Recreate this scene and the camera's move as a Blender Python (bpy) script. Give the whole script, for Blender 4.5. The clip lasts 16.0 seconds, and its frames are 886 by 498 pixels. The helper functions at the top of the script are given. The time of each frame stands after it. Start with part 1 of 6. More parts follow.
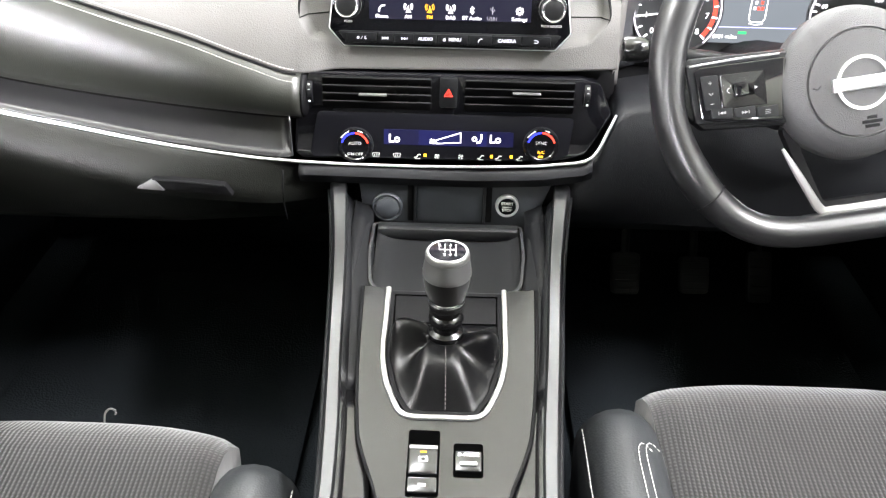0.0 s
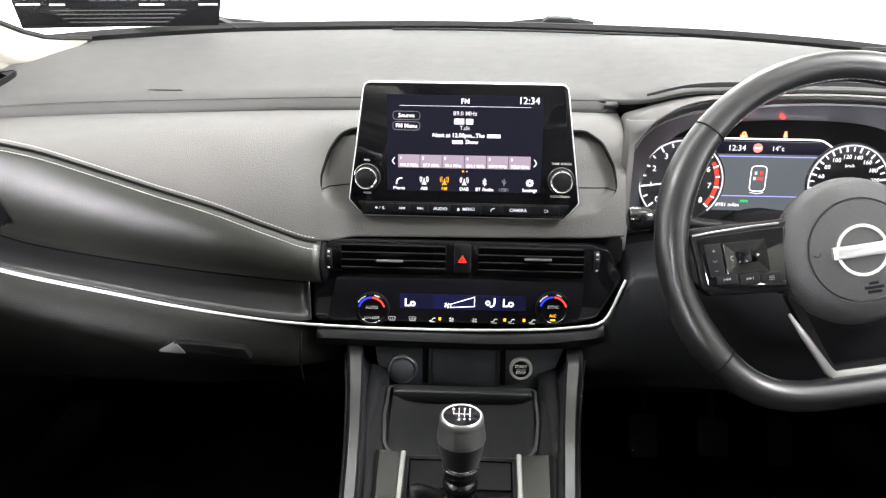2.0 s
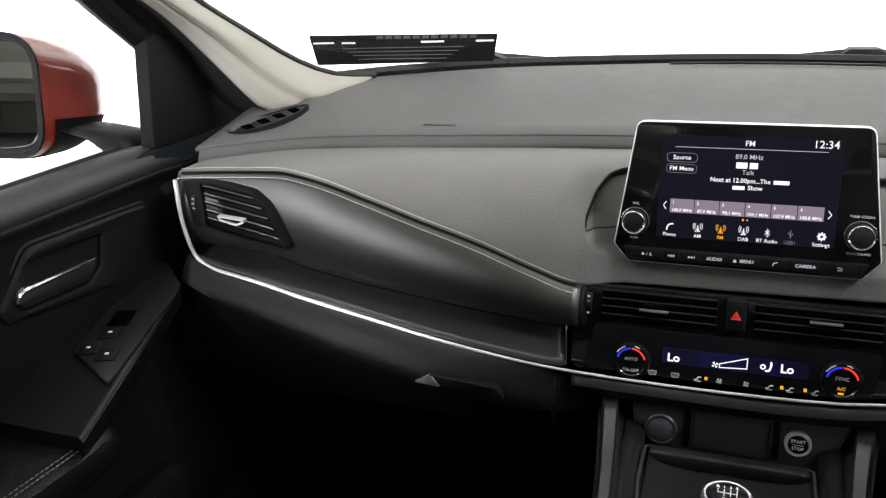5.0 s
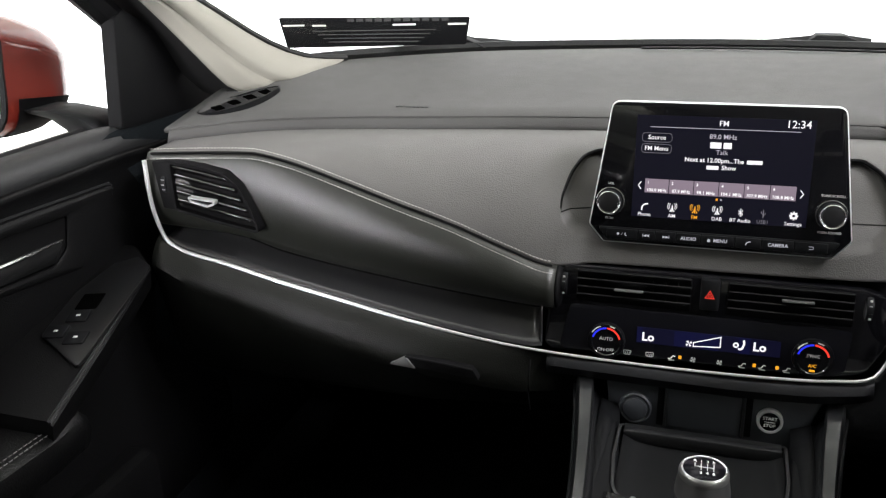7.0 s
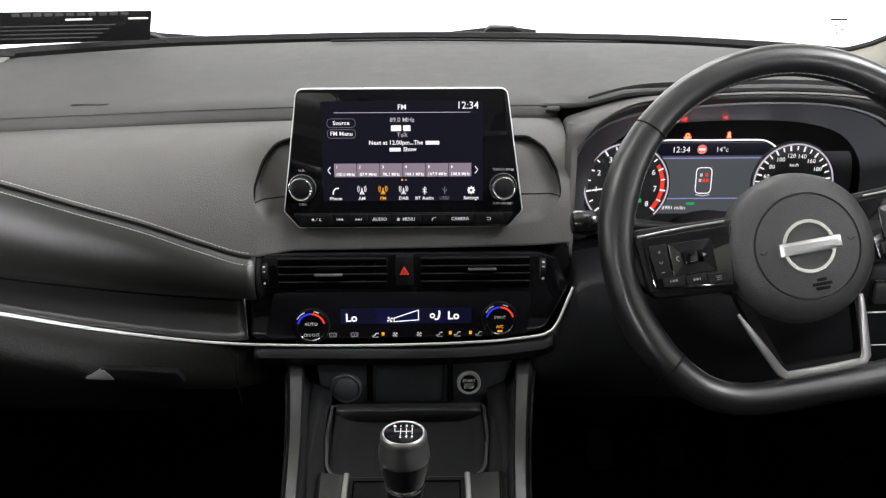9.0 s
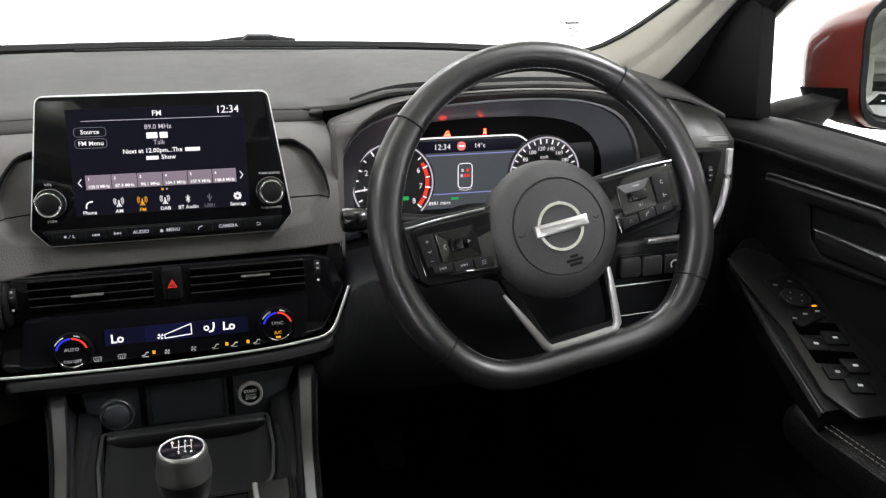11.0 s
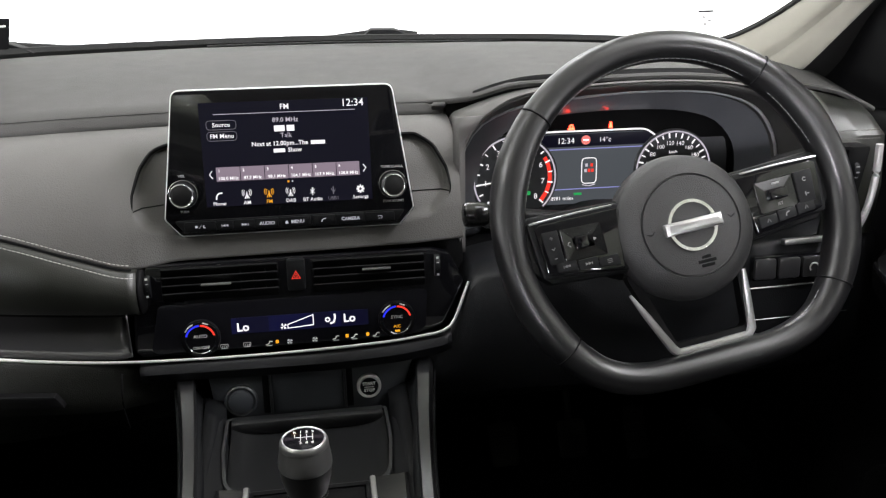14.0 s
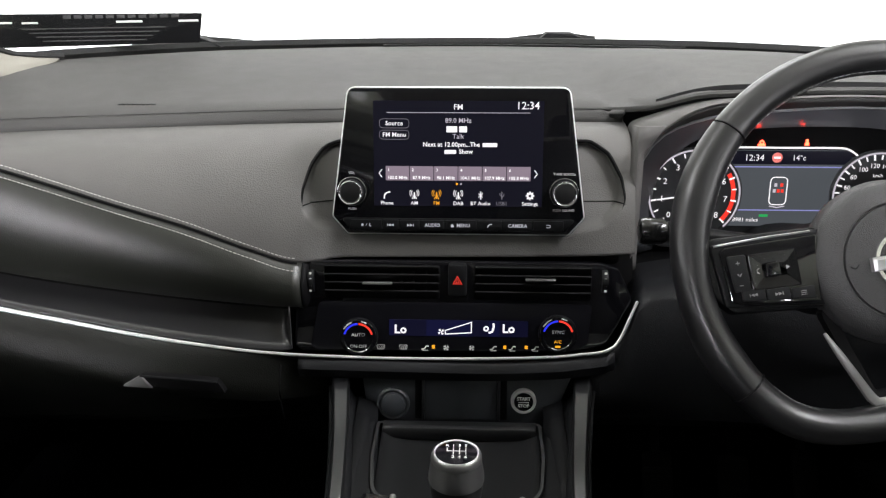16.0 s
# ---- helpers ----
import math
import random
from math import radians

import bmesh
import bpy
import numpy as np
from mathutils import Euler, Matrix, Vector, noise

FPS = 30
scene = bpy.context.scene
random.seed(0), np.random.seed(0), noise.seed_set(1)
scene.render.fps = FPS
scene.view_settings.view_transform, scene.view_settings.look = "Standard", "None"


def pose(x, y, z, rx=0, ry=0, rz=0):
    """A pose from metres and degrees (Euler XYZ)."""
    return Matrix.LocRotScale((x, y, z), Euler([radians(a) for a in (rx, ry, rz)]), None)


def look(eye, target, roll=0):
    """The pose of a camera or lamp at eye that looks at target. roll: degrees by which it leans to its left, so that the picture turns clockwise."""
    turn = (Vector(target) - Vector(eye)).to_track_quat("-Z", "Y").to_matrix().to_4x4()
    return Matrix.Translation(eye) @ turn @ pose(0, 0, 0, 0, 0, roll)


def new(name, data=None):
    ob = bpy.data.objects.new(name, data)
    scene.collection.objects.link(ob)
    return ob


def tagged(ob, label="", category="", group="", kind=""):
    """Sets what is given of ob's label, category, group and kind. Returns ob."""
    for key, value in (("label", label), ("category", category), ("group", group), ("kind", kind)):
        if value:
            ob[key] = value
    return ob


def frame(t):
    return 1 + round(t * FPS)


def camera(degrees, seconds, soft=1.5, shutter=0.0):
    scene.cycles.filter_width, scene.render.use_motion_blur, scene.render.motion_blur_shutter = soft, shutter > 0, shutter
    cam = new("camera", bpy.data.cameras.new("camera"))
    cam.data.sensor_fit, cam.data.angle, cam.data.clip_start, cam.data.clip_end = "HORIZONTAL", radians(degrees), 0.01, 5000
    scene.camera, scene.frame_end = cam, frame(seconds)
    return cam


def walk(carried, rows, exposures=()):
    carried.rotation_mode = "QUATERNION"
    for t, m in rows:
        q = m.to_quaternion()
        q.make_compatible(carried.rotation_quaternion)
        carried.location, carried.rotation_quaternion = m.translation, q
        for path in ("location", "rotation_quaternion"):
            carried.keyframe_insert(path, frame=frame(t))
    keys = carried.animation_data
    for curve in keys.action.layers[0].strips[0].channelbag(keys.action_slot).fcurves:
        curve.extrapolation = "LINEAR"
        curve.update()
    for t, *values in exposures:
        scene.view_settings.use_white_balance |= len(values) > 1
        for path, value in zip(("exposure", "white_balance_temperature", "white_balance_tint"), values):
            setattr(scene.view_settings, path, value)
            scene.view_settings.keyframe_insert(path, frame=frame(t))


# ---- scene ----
cam = camera(55.6, 16.0, soft=1.25)
PATH = [
    (0, (0.012, -0.013, 1.167), (-0.015, 1.667, 0.081), 1.2),
    (0.5, (0.02, -0.013, 1.176), (-0.035, 1.712, 0.164), 0.8),
    (1, (0.011, -0.019, 1.173), (-0.036, 1.751, 0.244), 1.1),
    (1.5, (0.013, -0.02, 1.183), (-0.047, 1.777, 0.308), 0.7),
    (2, (0.014, -0.028, 1.184), (-0.061, 1.821, 0.426), 0.5),
    (2.5, (0.012, -0.028, 1.19), (-0.075, 1.829, 0.453), 0.1),
    (3, (0.011, -0.026, 1.194), (-0.082, 1.832, 0.462), 0.4),
    (3.5, (0.012, -0.018, 1.192), (-0.234, 1.828, 0.462), -0.6),
    (4, (0.005, -0.007, 1.187), (-0.45, 1.817, 0.504), -1.6),
    (4.5, (-0.002, 0.001, 1.187), (-0.616, 1.78, 0.509), -2.3),
    (4.7, (0.003, 0.009, 1.187), (-0.657, 1.771, 0.509), -2.6),
    (6.8, (-0.002, 0.009, 1.184), (-0.696, 1.742, 0.465), -2.6),
    (7, (-0.008, 0.005, 1.174), (-0.602, 1.779, 0.468), -1.8),
    (7.5, (0.015, -0.001, 1.176), (-0.393, 1.834, 0.492), -1.4),
    (8, (0.018, -0.004, 1.173), (-0.211, 1.867, 0.504), 0.2),
    (8.5, (0.03, -0.003, 1.174), (-0.105, 1.857, 0.451), -0.6),
    (9, (0.034, 0.0, 1.16), (0.054, 1.87, 0.45), -0.2),
    (9.5, (0.034, 0.0, 1.159), (0.19, 1.863, 0.446), -0.6),
    (10, (0.042, -0.004, 1.15), (0.33, 1.855, 0.473), 0.2),
    (12.3, (0.039, -0.02, 1.142), (0.79, 1.708, 0.471), 2.2),
    (12.5, (0.039, -0.022, 1.142), (0.804, 1.701, 0.476), 2.6),
    (13, (0.044, -0.02, 1.145), (0.682, 1.752, 0.471), 1.3),
    (13.5, (0.037, -0.004, 1.143), (0.503, 1.818, 0.463), 0.4),
    (14, (0.035, 0.008, 1.14), (0.308, 1.868, 0.457), -0.7),
    (14.5, (0.034, 0.018, 1.137), (0.206, 1.894, 0.465), -0.1),
    (15, (0.029, 0.028, 1.135), (0.104, 1.914, 0.475), 1.3),
    (15.5, (0.019, 0.041, 1.133), (0.007, 1.93, 0.477), 1.0),
    (16, (0.021, 0.044, 1.131), (-0.061, 1.928, 0.465), -0.2),
]
EXPOSURES = ((0, 2.22), (0.8, 1.95), (1.5, 1.62), (2.0, 1.12), (2.5, 0.50), (3, 0.2), (3.5, 0.08), (4.2, 0.0), (16, 0.0))
walk(cam, [(t, look(eye, target, roll)) for t, eye, target, roll in PATH], EXPOSURES)

# ---------------------------------------------------------------- world and light
world = bpy.data.worlds.new("world")
scene.world = world
world.use_nodes = True
world.node_tree.nodes["Background"].inputs["Color"].default_value = (0.92, 0.96, 1.0, 1)
world.node_tree.nodes["Background"].inputs["Strength"].default_value = 0.03


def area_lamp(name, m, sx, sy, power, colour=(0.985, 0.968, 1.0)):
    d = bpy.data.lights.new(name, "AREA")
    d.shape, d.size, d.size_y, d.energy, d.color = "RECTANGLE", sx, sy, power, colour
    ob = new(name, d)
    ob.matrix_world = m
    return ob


# strip lights under the ceiling of the hall, over and behind the car
LAMP = 1.0
for lx, ly, pw in ((-1.1, 0.75, 14), (1.1, 0.75, 14), (0.0, -2.6, 70), (0.0, 2.9, 60), (5.5, -7.5, 170), (1.0, -11.0, 170), (6.5, -13.5, 170), (12.0, -9.0, 170), (8.0, -18.5, 170)):
    area_lamp("strip_light", pose(lx, ly, 2.98), 1.3, 0.35, pw * LAMP)
# unseen added strips over the door windows, both booth sides, lighting wheel and glovebox
for lx, ly, pw in ((2.0, 0.2, 160), (-2.5, 0.2, 70)):
    area_lamp("side_fill_light", pose(lx, ly, 2.98), 0.35, 1.6, pw * LAMP)
# unseen upright panels added at the booth's open rear end, lighting the dash
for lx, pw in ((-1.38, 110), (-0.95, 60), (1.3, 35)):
    area_lamp("rear_fill_light", look((lx, -2.8, 1.50), (0.0, 0.8, 0.9)), 0.36, 0.3, pw * LAMP)


# ---------------------------------------------------------------- materials
def mat(name, colour, rough=0.6, metal=0.0, spec=0.5, grain=0.0, grain_size=900.0, vary=0.12, vary_size=9.0,
        emit=None, emit_power=0.0, coat=0.0, sheen=0.0, rough_vary=0.08):
    m = bpy.data.materials.new(name)
    m.use_nodes = True
    nt = m.node_tree
    b = nt.nodes["Principled BSDF"]
    b.inputs["Base Color"].default_value = (*colour, 1)
    b.inputs["Roughness"].default_value = rough
    b.inputs["Metallic"].default_value = metal
    b.inputs["Specular IOR Level"].default_value = spec
    b.inputs["Coat Weight"].default_value = coat
    b.inputs["Sheen Weight"].default_value = sheen
    if emit:
        b.inputs["Emission Color"].default_value = (*emit, 1)
        b.inputs["Emission Strength"].default_value = emit_power
    co = nt.nodes.new("ShaderNodeTexCoord")
    if vary:
        n = nt.nodes.new("ShaderNodeTexNoise")
        n.inputs["Scale"].default_value, n.inputs["Detail"].default_value = vary_size, 4
        nt.links.new(co.outputs["Object"], n.inputs["Vector"])
        mix = nt.nodes.new("ShaderNodeMix")
        mix.data_type = "RGBA"
        mix.inputs["A"].default_value = (*[c * (1 - vary) for c in colour], 1)
        mix.inputs["B"].default_value = (*[min(1, c * (1 + vary)) for c in colour], 1)
        nt.links.new(n.outputs["Fac"], mix.inputs["Factor"])
        nt.links.new(mix.outputs["Result"], b.inputs["Base Color"])
        r = nt.nodes.new("ShaderNodeMapRange")
        r.inputs["To Min"].default_value = max(0.02, rough - rough_vary)
        r.inputs["To Max"].default_value = min(1.0, rough + rough_vary)
        n2 = nt.nodes.new("ShaderNodeTexNoise")
        n2.inputs["Scale"].default_value, n2.inputs["Detail"].default_value = vary_size * 4.3, 5
        nt.links.new(co.outputs["Object"], n2.inputs["Vector"])
        nt.links.new(n2.outputs["Fac"], r.inputs["Value"])
        nt.links.new(r.outputs["Result"], b.inputs["Roughness"])
    if grain:
        v = nt.nodes.new("ShaderNodeTexVoronoi")
        v.inputs["Scale"].default_value = grain_size
        nt.links.new(co.outputs["Object"], v.inputs["Vector"])
        bump = nt.nodes.new("ShaderNodeBump")
        bump.inputs["Strength"].default_value = grain
        bump.inputs["Distance"].default_value = 0.0006
        nt.links.new(v.outputs["Distance"], bump.inputs["Height"])
        nt.links.new(bump.outputs["Normal"], b.inputs["Normal"])
    return m


def fabric(name, dark, light, size):
    """A ribbed woven cloth with pale flecks between the ribs."""
    m = mat(name, dark, 0.95, 0, 0.2, vary=0.0, sheen=0.3)
    nt = m.node_tree
    b = nt.nodes["Principled BSDF"]
    co = nt.nodes.new("ShaderNodeTexCoord")
    heights = []
    for axis, scale in (("X", size), ("Y", size * 1.15)):
        w = nt.nodes.new("ShaderNodeTexWave")
        w.bands_direction = axis
        w.inputs["Scale"].default_value, w.inputs["Distortion"].default_value = scale, 0.6
        w.inputs["Detail"].default_value, w.inputs["Detail Scale"].default_value = 2, 3
        nt.links.new(co.outputs["Object"], w.inputs["Vector"])
        heights.append(w)
    mul = nt.nodes.new("ShaderNodeMath")
    mul.operation = "MULTIPLY"
    soft = nt.nodes.new("ShaderNodeMapRange")
    soft.inputs["To Min"].default_value = 0.68
    nt.links.new(heights[1].outputs["Fac"], soft.inputs["Value"])
    nt.links.new(heights[0].outputs["Fac"], mul.inputs[0])
    nt.links.new(soft.outputs["Result"], mul.inputs[1])
    n = nt.nodes.new("ShaderNodeTexNoise")
    n.inputs["Scale"].default_value = 700
    nt.links.new(co.outputs["Object"], n.inputs["Vector"])
    add = nt.nodes.new("ShaderNodeMath")
    add.operation = "MULTIPLY"
    nt.links.new(mul.outputs[0], add.inputs[0])
    nt.links.new(n.outputs["Fac"], add.inputs[1])
    ramp = nt.nodes.new("ShaderNodeValToRGB")
    ramp.color_ramp.elements[0].color, ramp.color_ramp.elements[1].color = (*dark, 1), (*light, 1)
    ramp.color_ramp.elements[0].position, ramp.color_ramp.elements[1].position = 0.04, 0.42
    nt.links.new(add.outputs[0], ramp.inputs["Fac"])
    nt.links.new(ramp.outputs["Color"], b.inputs["Base Color"])
    bump = nt.nodes.new("ShaderNodeBump")
    bump.inputs["Strength"].default_value, bump.inputs["Distance"].default_value = 0.7, 0.001
    nt.links.new(mul.outputs[0], bump.inputs["Height"])
    nt.links.new(bump.outputs["Normal"], b.inputs["Normal"])
    return m


def glow(name, colour, power):
    return mat(name, (0.005, 0.005, 0.006), 0.4, 0, 0.12, vary=0.0, emit=colour, emit_power=power)


SOFT = mat("soft_dash_pad", (0.096, 0.093, 0.090), 0.62, spec=0.35, grain=0.5, grain_size=700)
TOP = mat("dash_top_pad", (0.057, 0.0563, 0.055), 0.68, spec=0.24, grain=0.5, grain_size=650)
LEATHER = mat("stitched_leatherette", (0.0105, 0.0115, 0.0088), 0.40, spec=0.68, grain=0.22, grain_size=900, rough_vary=0.03)
DARK = mat("dark_plastic", (0.0038, 0.0041, 0.0048), 0.50, spec=0.20, grain=0.12, grain_size=1300)
DEEP = mat("black_plastic", (0.003, 0.003, 0.0034), 0.6, spec=0.12, grain=0.3)
SATIN = mat("satin_dark_strip", (0.022, 0.022, 0.023), 0.29, spec=0.6, vary=0.03, vary_size=12, rough_vary=0.03)
GLOSS = mat("piano_black", (0.004, 0.004, 0.005), 0.07, spec=0.5, vary=0.0, coat=0.4)
HAZE = mat("matt_black_display", (0.006, 0.006, 0.008), 0.22, spec=0.2, vary=0.0)
CHROME = mat("satin_chrome", (0.88, 0.88, 0.875), 0.22, metal=1.0, vary=0.05, vary_size=40)
STRIPM = mat("bright_strip", (0.74, 0.74, 0.735), 0.42, metal=0.75, vary=0.04, vary_size=30)
# Dial black raised to grey: cover-glass reflections are put into the colour.
DIALM = mat("dial_face_veiled", (0.050, 0.051, 0.055), 0.32, spec=0.35, vary=0.0)
PULLM = mat("satin_pull", (0.27, 0.27, 0.27), 0.32, metal=0.85, vary=0.05, vary_size=40)
SILVER = mat("silver_paint", (0.38, 0.38, 0.375), 0.32, metal=0.85, vary=0.05, vary_size=60)
GREY_RAIL = mat("grey_satin_rail", (0.095, 0.097, 0.101), 0.33, metal=0.92, vary=0.04, vary_size=25, rough_vary=0.0)
CONSOLE = mat("dark_grey_console", (0.058, 0.058, 0.059), 0.21, metal=0.92, vary=0.03, vary_size=18, rough_vary=0.0)
HIDE = mat("wheel_leather", (0.0055, 0.0055, 0.0060), 0.35, spec=0.60, rough_vary=0.015, vary=0.05)
HUBM = mat("hub_plastic", (0.024, 0.024, 0.0245), 0.46, spec=0.45, grain=0.5, grain_size=1100)
BOOTM = mat("boot_leather", (0.0022, 0.0022, 0.0025), 0.32, spec=0.28, grain=0.12, grain_size=900, rough_vary=0.03)
CLOTH = fabric("ribbed_seat_cloth", (0.0026, 0.0025, 0.0024), (0.0152, 0.0150, 0.0146), 72)
ARMREST = mat("armrest_leatherette", (0.0036, 0.0036, 0.0038), 0.42, spec=0.16, grain=0.6, grain_size=450)
GLOVE = mat("glovebox_plastic", (0.0058, 0.0062, 0.0052), 0.40, spec=0.25, grain=0.4, grain_size=800)
KNEE = mat("knee_panel_plastic", (0.0060, 0.0064, 0.0076), 0.46, spec=0.26, grain=0.4, grain_size=800)
SHELF = mat("gloss_cluster_hood", (0.068, 0.071, 0.079), 0.22, spec=0.85, vary=0.05, vary_size=20, rough_vary=0.02)
SOCKETM = mat("grey_socket_panel", (0.034, 0.0375, 0.043), 0.42, spec=0.5, vary=0.08, vary_size=30)
PLATEM = mat("satin_switch_plate", (0.008, 0.008, 0.0085), 0.30, spec=0.40, vary=0.02, vary_size=30, rough_vary=0.01)
# Lighter copy of the door trim; the light on the ledge is in its colour.
LEDGEM = mat("door_ledge_lit_plastic", (0.013, 0.0133, 0.0142), 0.50, spec=0.36, grain=0.4, grain_size=700)
# Flat black in place of the shade inside demister slots and switch wells.
PIT = mat("slot_shade_black", (0.001, 0.001, 0.001), 1.0, spec=0.0, vary=0.0)
VISOR = mat("grey_visor_plastic", (0.20, 0.205, 0.215), 0.32, spec=0.6, vary=0.06, vary_size=20)
BOLSTER = mat("seat_leatherette", (0.014, 0.0155, 0.0165), 0.50, spec=0.35, grain=0.25, grain_size=450)
THREAD = mat("pale_thread", (0.48, 0.47, 0.44), 0.8, vary=0.15, vary_size=300)
DARK_THREAD = mat("grey_thread", (0.12, 0.115, 0.11), 0.8, vary=0.15, vary_size=300)
CARPET = mat("black_carpet", (0.0065, 0.0080, 0.0092), 0.98, spec=0.05, grain=1.0, grain_size=350)
LINER = mat("beige_pillar_trim", (0.24, 0.23, 0.20), 0.85, spec=0.2, grain=0.4, grain_size=900)
DOORM = mat("door_trim_plastic", (0.0040, 0.0040, 0.0043), 0.52, spec=0.12, grain=0.5, grain_size=700)
PAINT = mat("red_metallic_paint", (0.150, 0.015, 0.008), 0.35, metal=0.0, coat=1.0, vary=0.04, vary_size=6, rough_vary=0.02)
RUBBER = mat("black_rubber", (0.010, 0.010, 0.010), 0.7, spec=0.3)
STEEL = mat("dull_steel", (0.06, 0.06, 0.06), 0.5, metal=0.8)
CONCRETE = mat("concrete", (0.33, 0.33, 0.31), 0.75, vary=0.2, vary_size=1.3, grain=0.3, grain_size=60)
PALE = mat("pale_painted_concrete", (0.44, 0.45, 0.39), 0.8, vary=0.1, vary_size=1.0)
YELLOW = mat("yellow_paint", (0.62, 0.47, 0.03), 0.6, vary=0.12)
WHITECAR = mat("white_car_paint", (0.75, 0.75, 0.74), 0.25, coat=1.0)
DARKCAR = mat("dark_car_paint", (0.03, 0.032, 0.036), 0.25, coat=1.0)
INK = mat("printed_black", (0.004, 0.004, 0.0045), 0.7, spec=0.05, vary=0.1, vary_size=40)
INK2 = mat("printed_dark_grey", (0.010, 0.010, 0.010), 0.6, vary=0.0)
PRINT = mat("printed_grey", (0.20, 0.20, 0.20), 0.6, vary=0.0)
LEGEND = mat("printed_white", (0.62, 0.62, 0.60), 0.6, vary=0.0)
MIRROR = mat("mirror_glass", (0.86, 0.88, 0.88), 0.01, metal=1.0, vary=0.0)
CAPRED = mat("red_triangle", (0.5, 0.03, 0.02), 0.4, vary=0.0, emit=(1.0, 0.05, 0.03), emit_power=0.35)
# The walls glow by themselves; side walls far stronger, to light the cabin.
BOOTH = mat("glowing_white_wall", (0.85, 0.85, 0.85), 0.9, vary=0.02, vary_size=0.5, emit=(0.99, 0.98, 1.0), emit_power=1.25)
BOOTH_SIDE = mat("glowing_white_side_wall", (0.85, 0.85, 0.85), 0.9, vary=0.02, vary_size=0.5, emit=(0.985, 0.968, 1.0), emit_power=5.0)
W_ON, B_ON, BLUE = glow("white_light", (1.0, 0.97, 1.0), 1.1), glow("pale_light", (0.80, 0.74, 0.84), 0.75), glow("blue_light", (0.03, 0.04, 0.95), 0.9)
KEYLIT = glow("backlit_legend", (0.9, 0.9, 1.0), 0.55)
RED_ON, AMBER, GREEN = glow("red_light", (1.0, 0.05, 0.03), 1.0), glow("amber_light", (1.0, 0.42, 0.02), 1.0), glow("green_light", (0.05, 0.8, 0.2), 0.5)
NAVY = glow("navy_display", (0.006, 0.0055, 0.017), 0.5)
NAVY2 = glow("blue_display", (0.006, 0.007, 0.060), 0.5)
NAVY3 = glow("dim_blue_display", (0.004, 0.004, 0.028), 0.5)
PINK = glow("lilac_tiles", (0.46, 0.36, 0.45), 0.6)
GREYD = glow("grey_display", (0.150, 0.165, 0.185), 0.5)
DIM = glow("dim_light", (0.35, 0.33, 0.38), 0.5)

glass = bpy.data.materials.new("clear_glass")
glass.use_nodes = True
gnt = glass.node_tree
gnt.nodes.remove(gnt.nodes["Principled BSDF"])
tr, gl, mx = (gnt.nodes.new(k) for k in ("ShaderNodeBsdfTransparent", "ShaderNodeBsdfGlossy", "ShaderNodeMixShader"))
tr.inputs["Color"].default_value = (0.96, 0.98, 0.97, 1)
gl.inputs["Roughness"].default_value = 0.01
mx.inputs[0].default_value = 0.03
gnt.links.new(tr.outputs[0], mx.inputs[1])
gnt.links.new(gl.outputs[0], mx.inputs[2])
gnt.links.new(mx.outputs[0], gnt.nodes["Material Output"].inputs["Surface"])


# ---------------------------------------------------------------- shapes
def mesh(verts, faces, smooth=True, sharp=40):
    me = bpy.data.meshes.new("mesh")
    me.from_pydata([tuple(v) for v in verts], [], [tuple(f) for f in faces])
    bm = bmesh.new()
    bm.from_mesh(me)
    bmesh.ops.recalc_face_normals(bm, faces=bm.faces)
    lim = radians(sharp)
    for f in bm.faces:
        f.smooth = smooth
    for e in bm.edges:
        if len(e.link_faces) == 2 and e.calc_face_angle(0) > lim:
            e.smooth = False
    bm.to_mesh(me)
    bm.free()
    return me


def join(*shapes):
    vs, fs = [], []
    for v, f in shapes:
        o = len(vs)
        vs += [tuple(p) for p in v]
        fs += [tuple(i + o for i in g) for g in f]
    return vs, fs


def moved(shape, m):
    return [tuple(m @ Vector(p)) for p in shape[0]], shape[1]


def part(name, shape, material, parent=None, m=None, label="", smooth=True, sharp=40, solid=0.0):
    """Links one mesh, under a thing or a part."""
    ob = new(name, mesh(*shape, smooth, sharp))
    ob.data.materials.append(material)
    if m is not None:
        ob.matrix_basis = m
    if parent is not None:
        ob.parent = parent
    if solid:
        s = ob.modifiers.new("thickness", "SOLIDIFY")
        s.thickness, s.offset = abs(solid), -1 if solid > 0 else 1
    return tagged(ob, label)


def thing(name, m, label, category, group="", kind=""):
    ob = new(name)
    ob.matrix_basis = m
    ob.empty_display_size = 0.05
    return tagged(ob, label, category, group, kind)


def loft(rows, closed=False, caps=False, ring=False):
    """A skin over rows of points; closed: each row is a loop; ring: the last row meets the first."""
    k = len(rows[0])
    vs = [p for r in rows for p in r]
    fs = []
    n = len(rows)
    for i in range(n if ring else n - 1):
        for j in range(k if closed else k - 1):
            a, b = i * k + j, i * k + (j + 1) % k
            c, d = ((i + 1) % n) * k + (j + 1) % k, ((i + 1) % n) * k + j
            fs.append((a, b, c, d))
    if caps and closed:
        fs.append(tuple(range(k))[::-1])
        fs.append(tuple(range((n - 1) * k, n * k)))
    return vs, fs


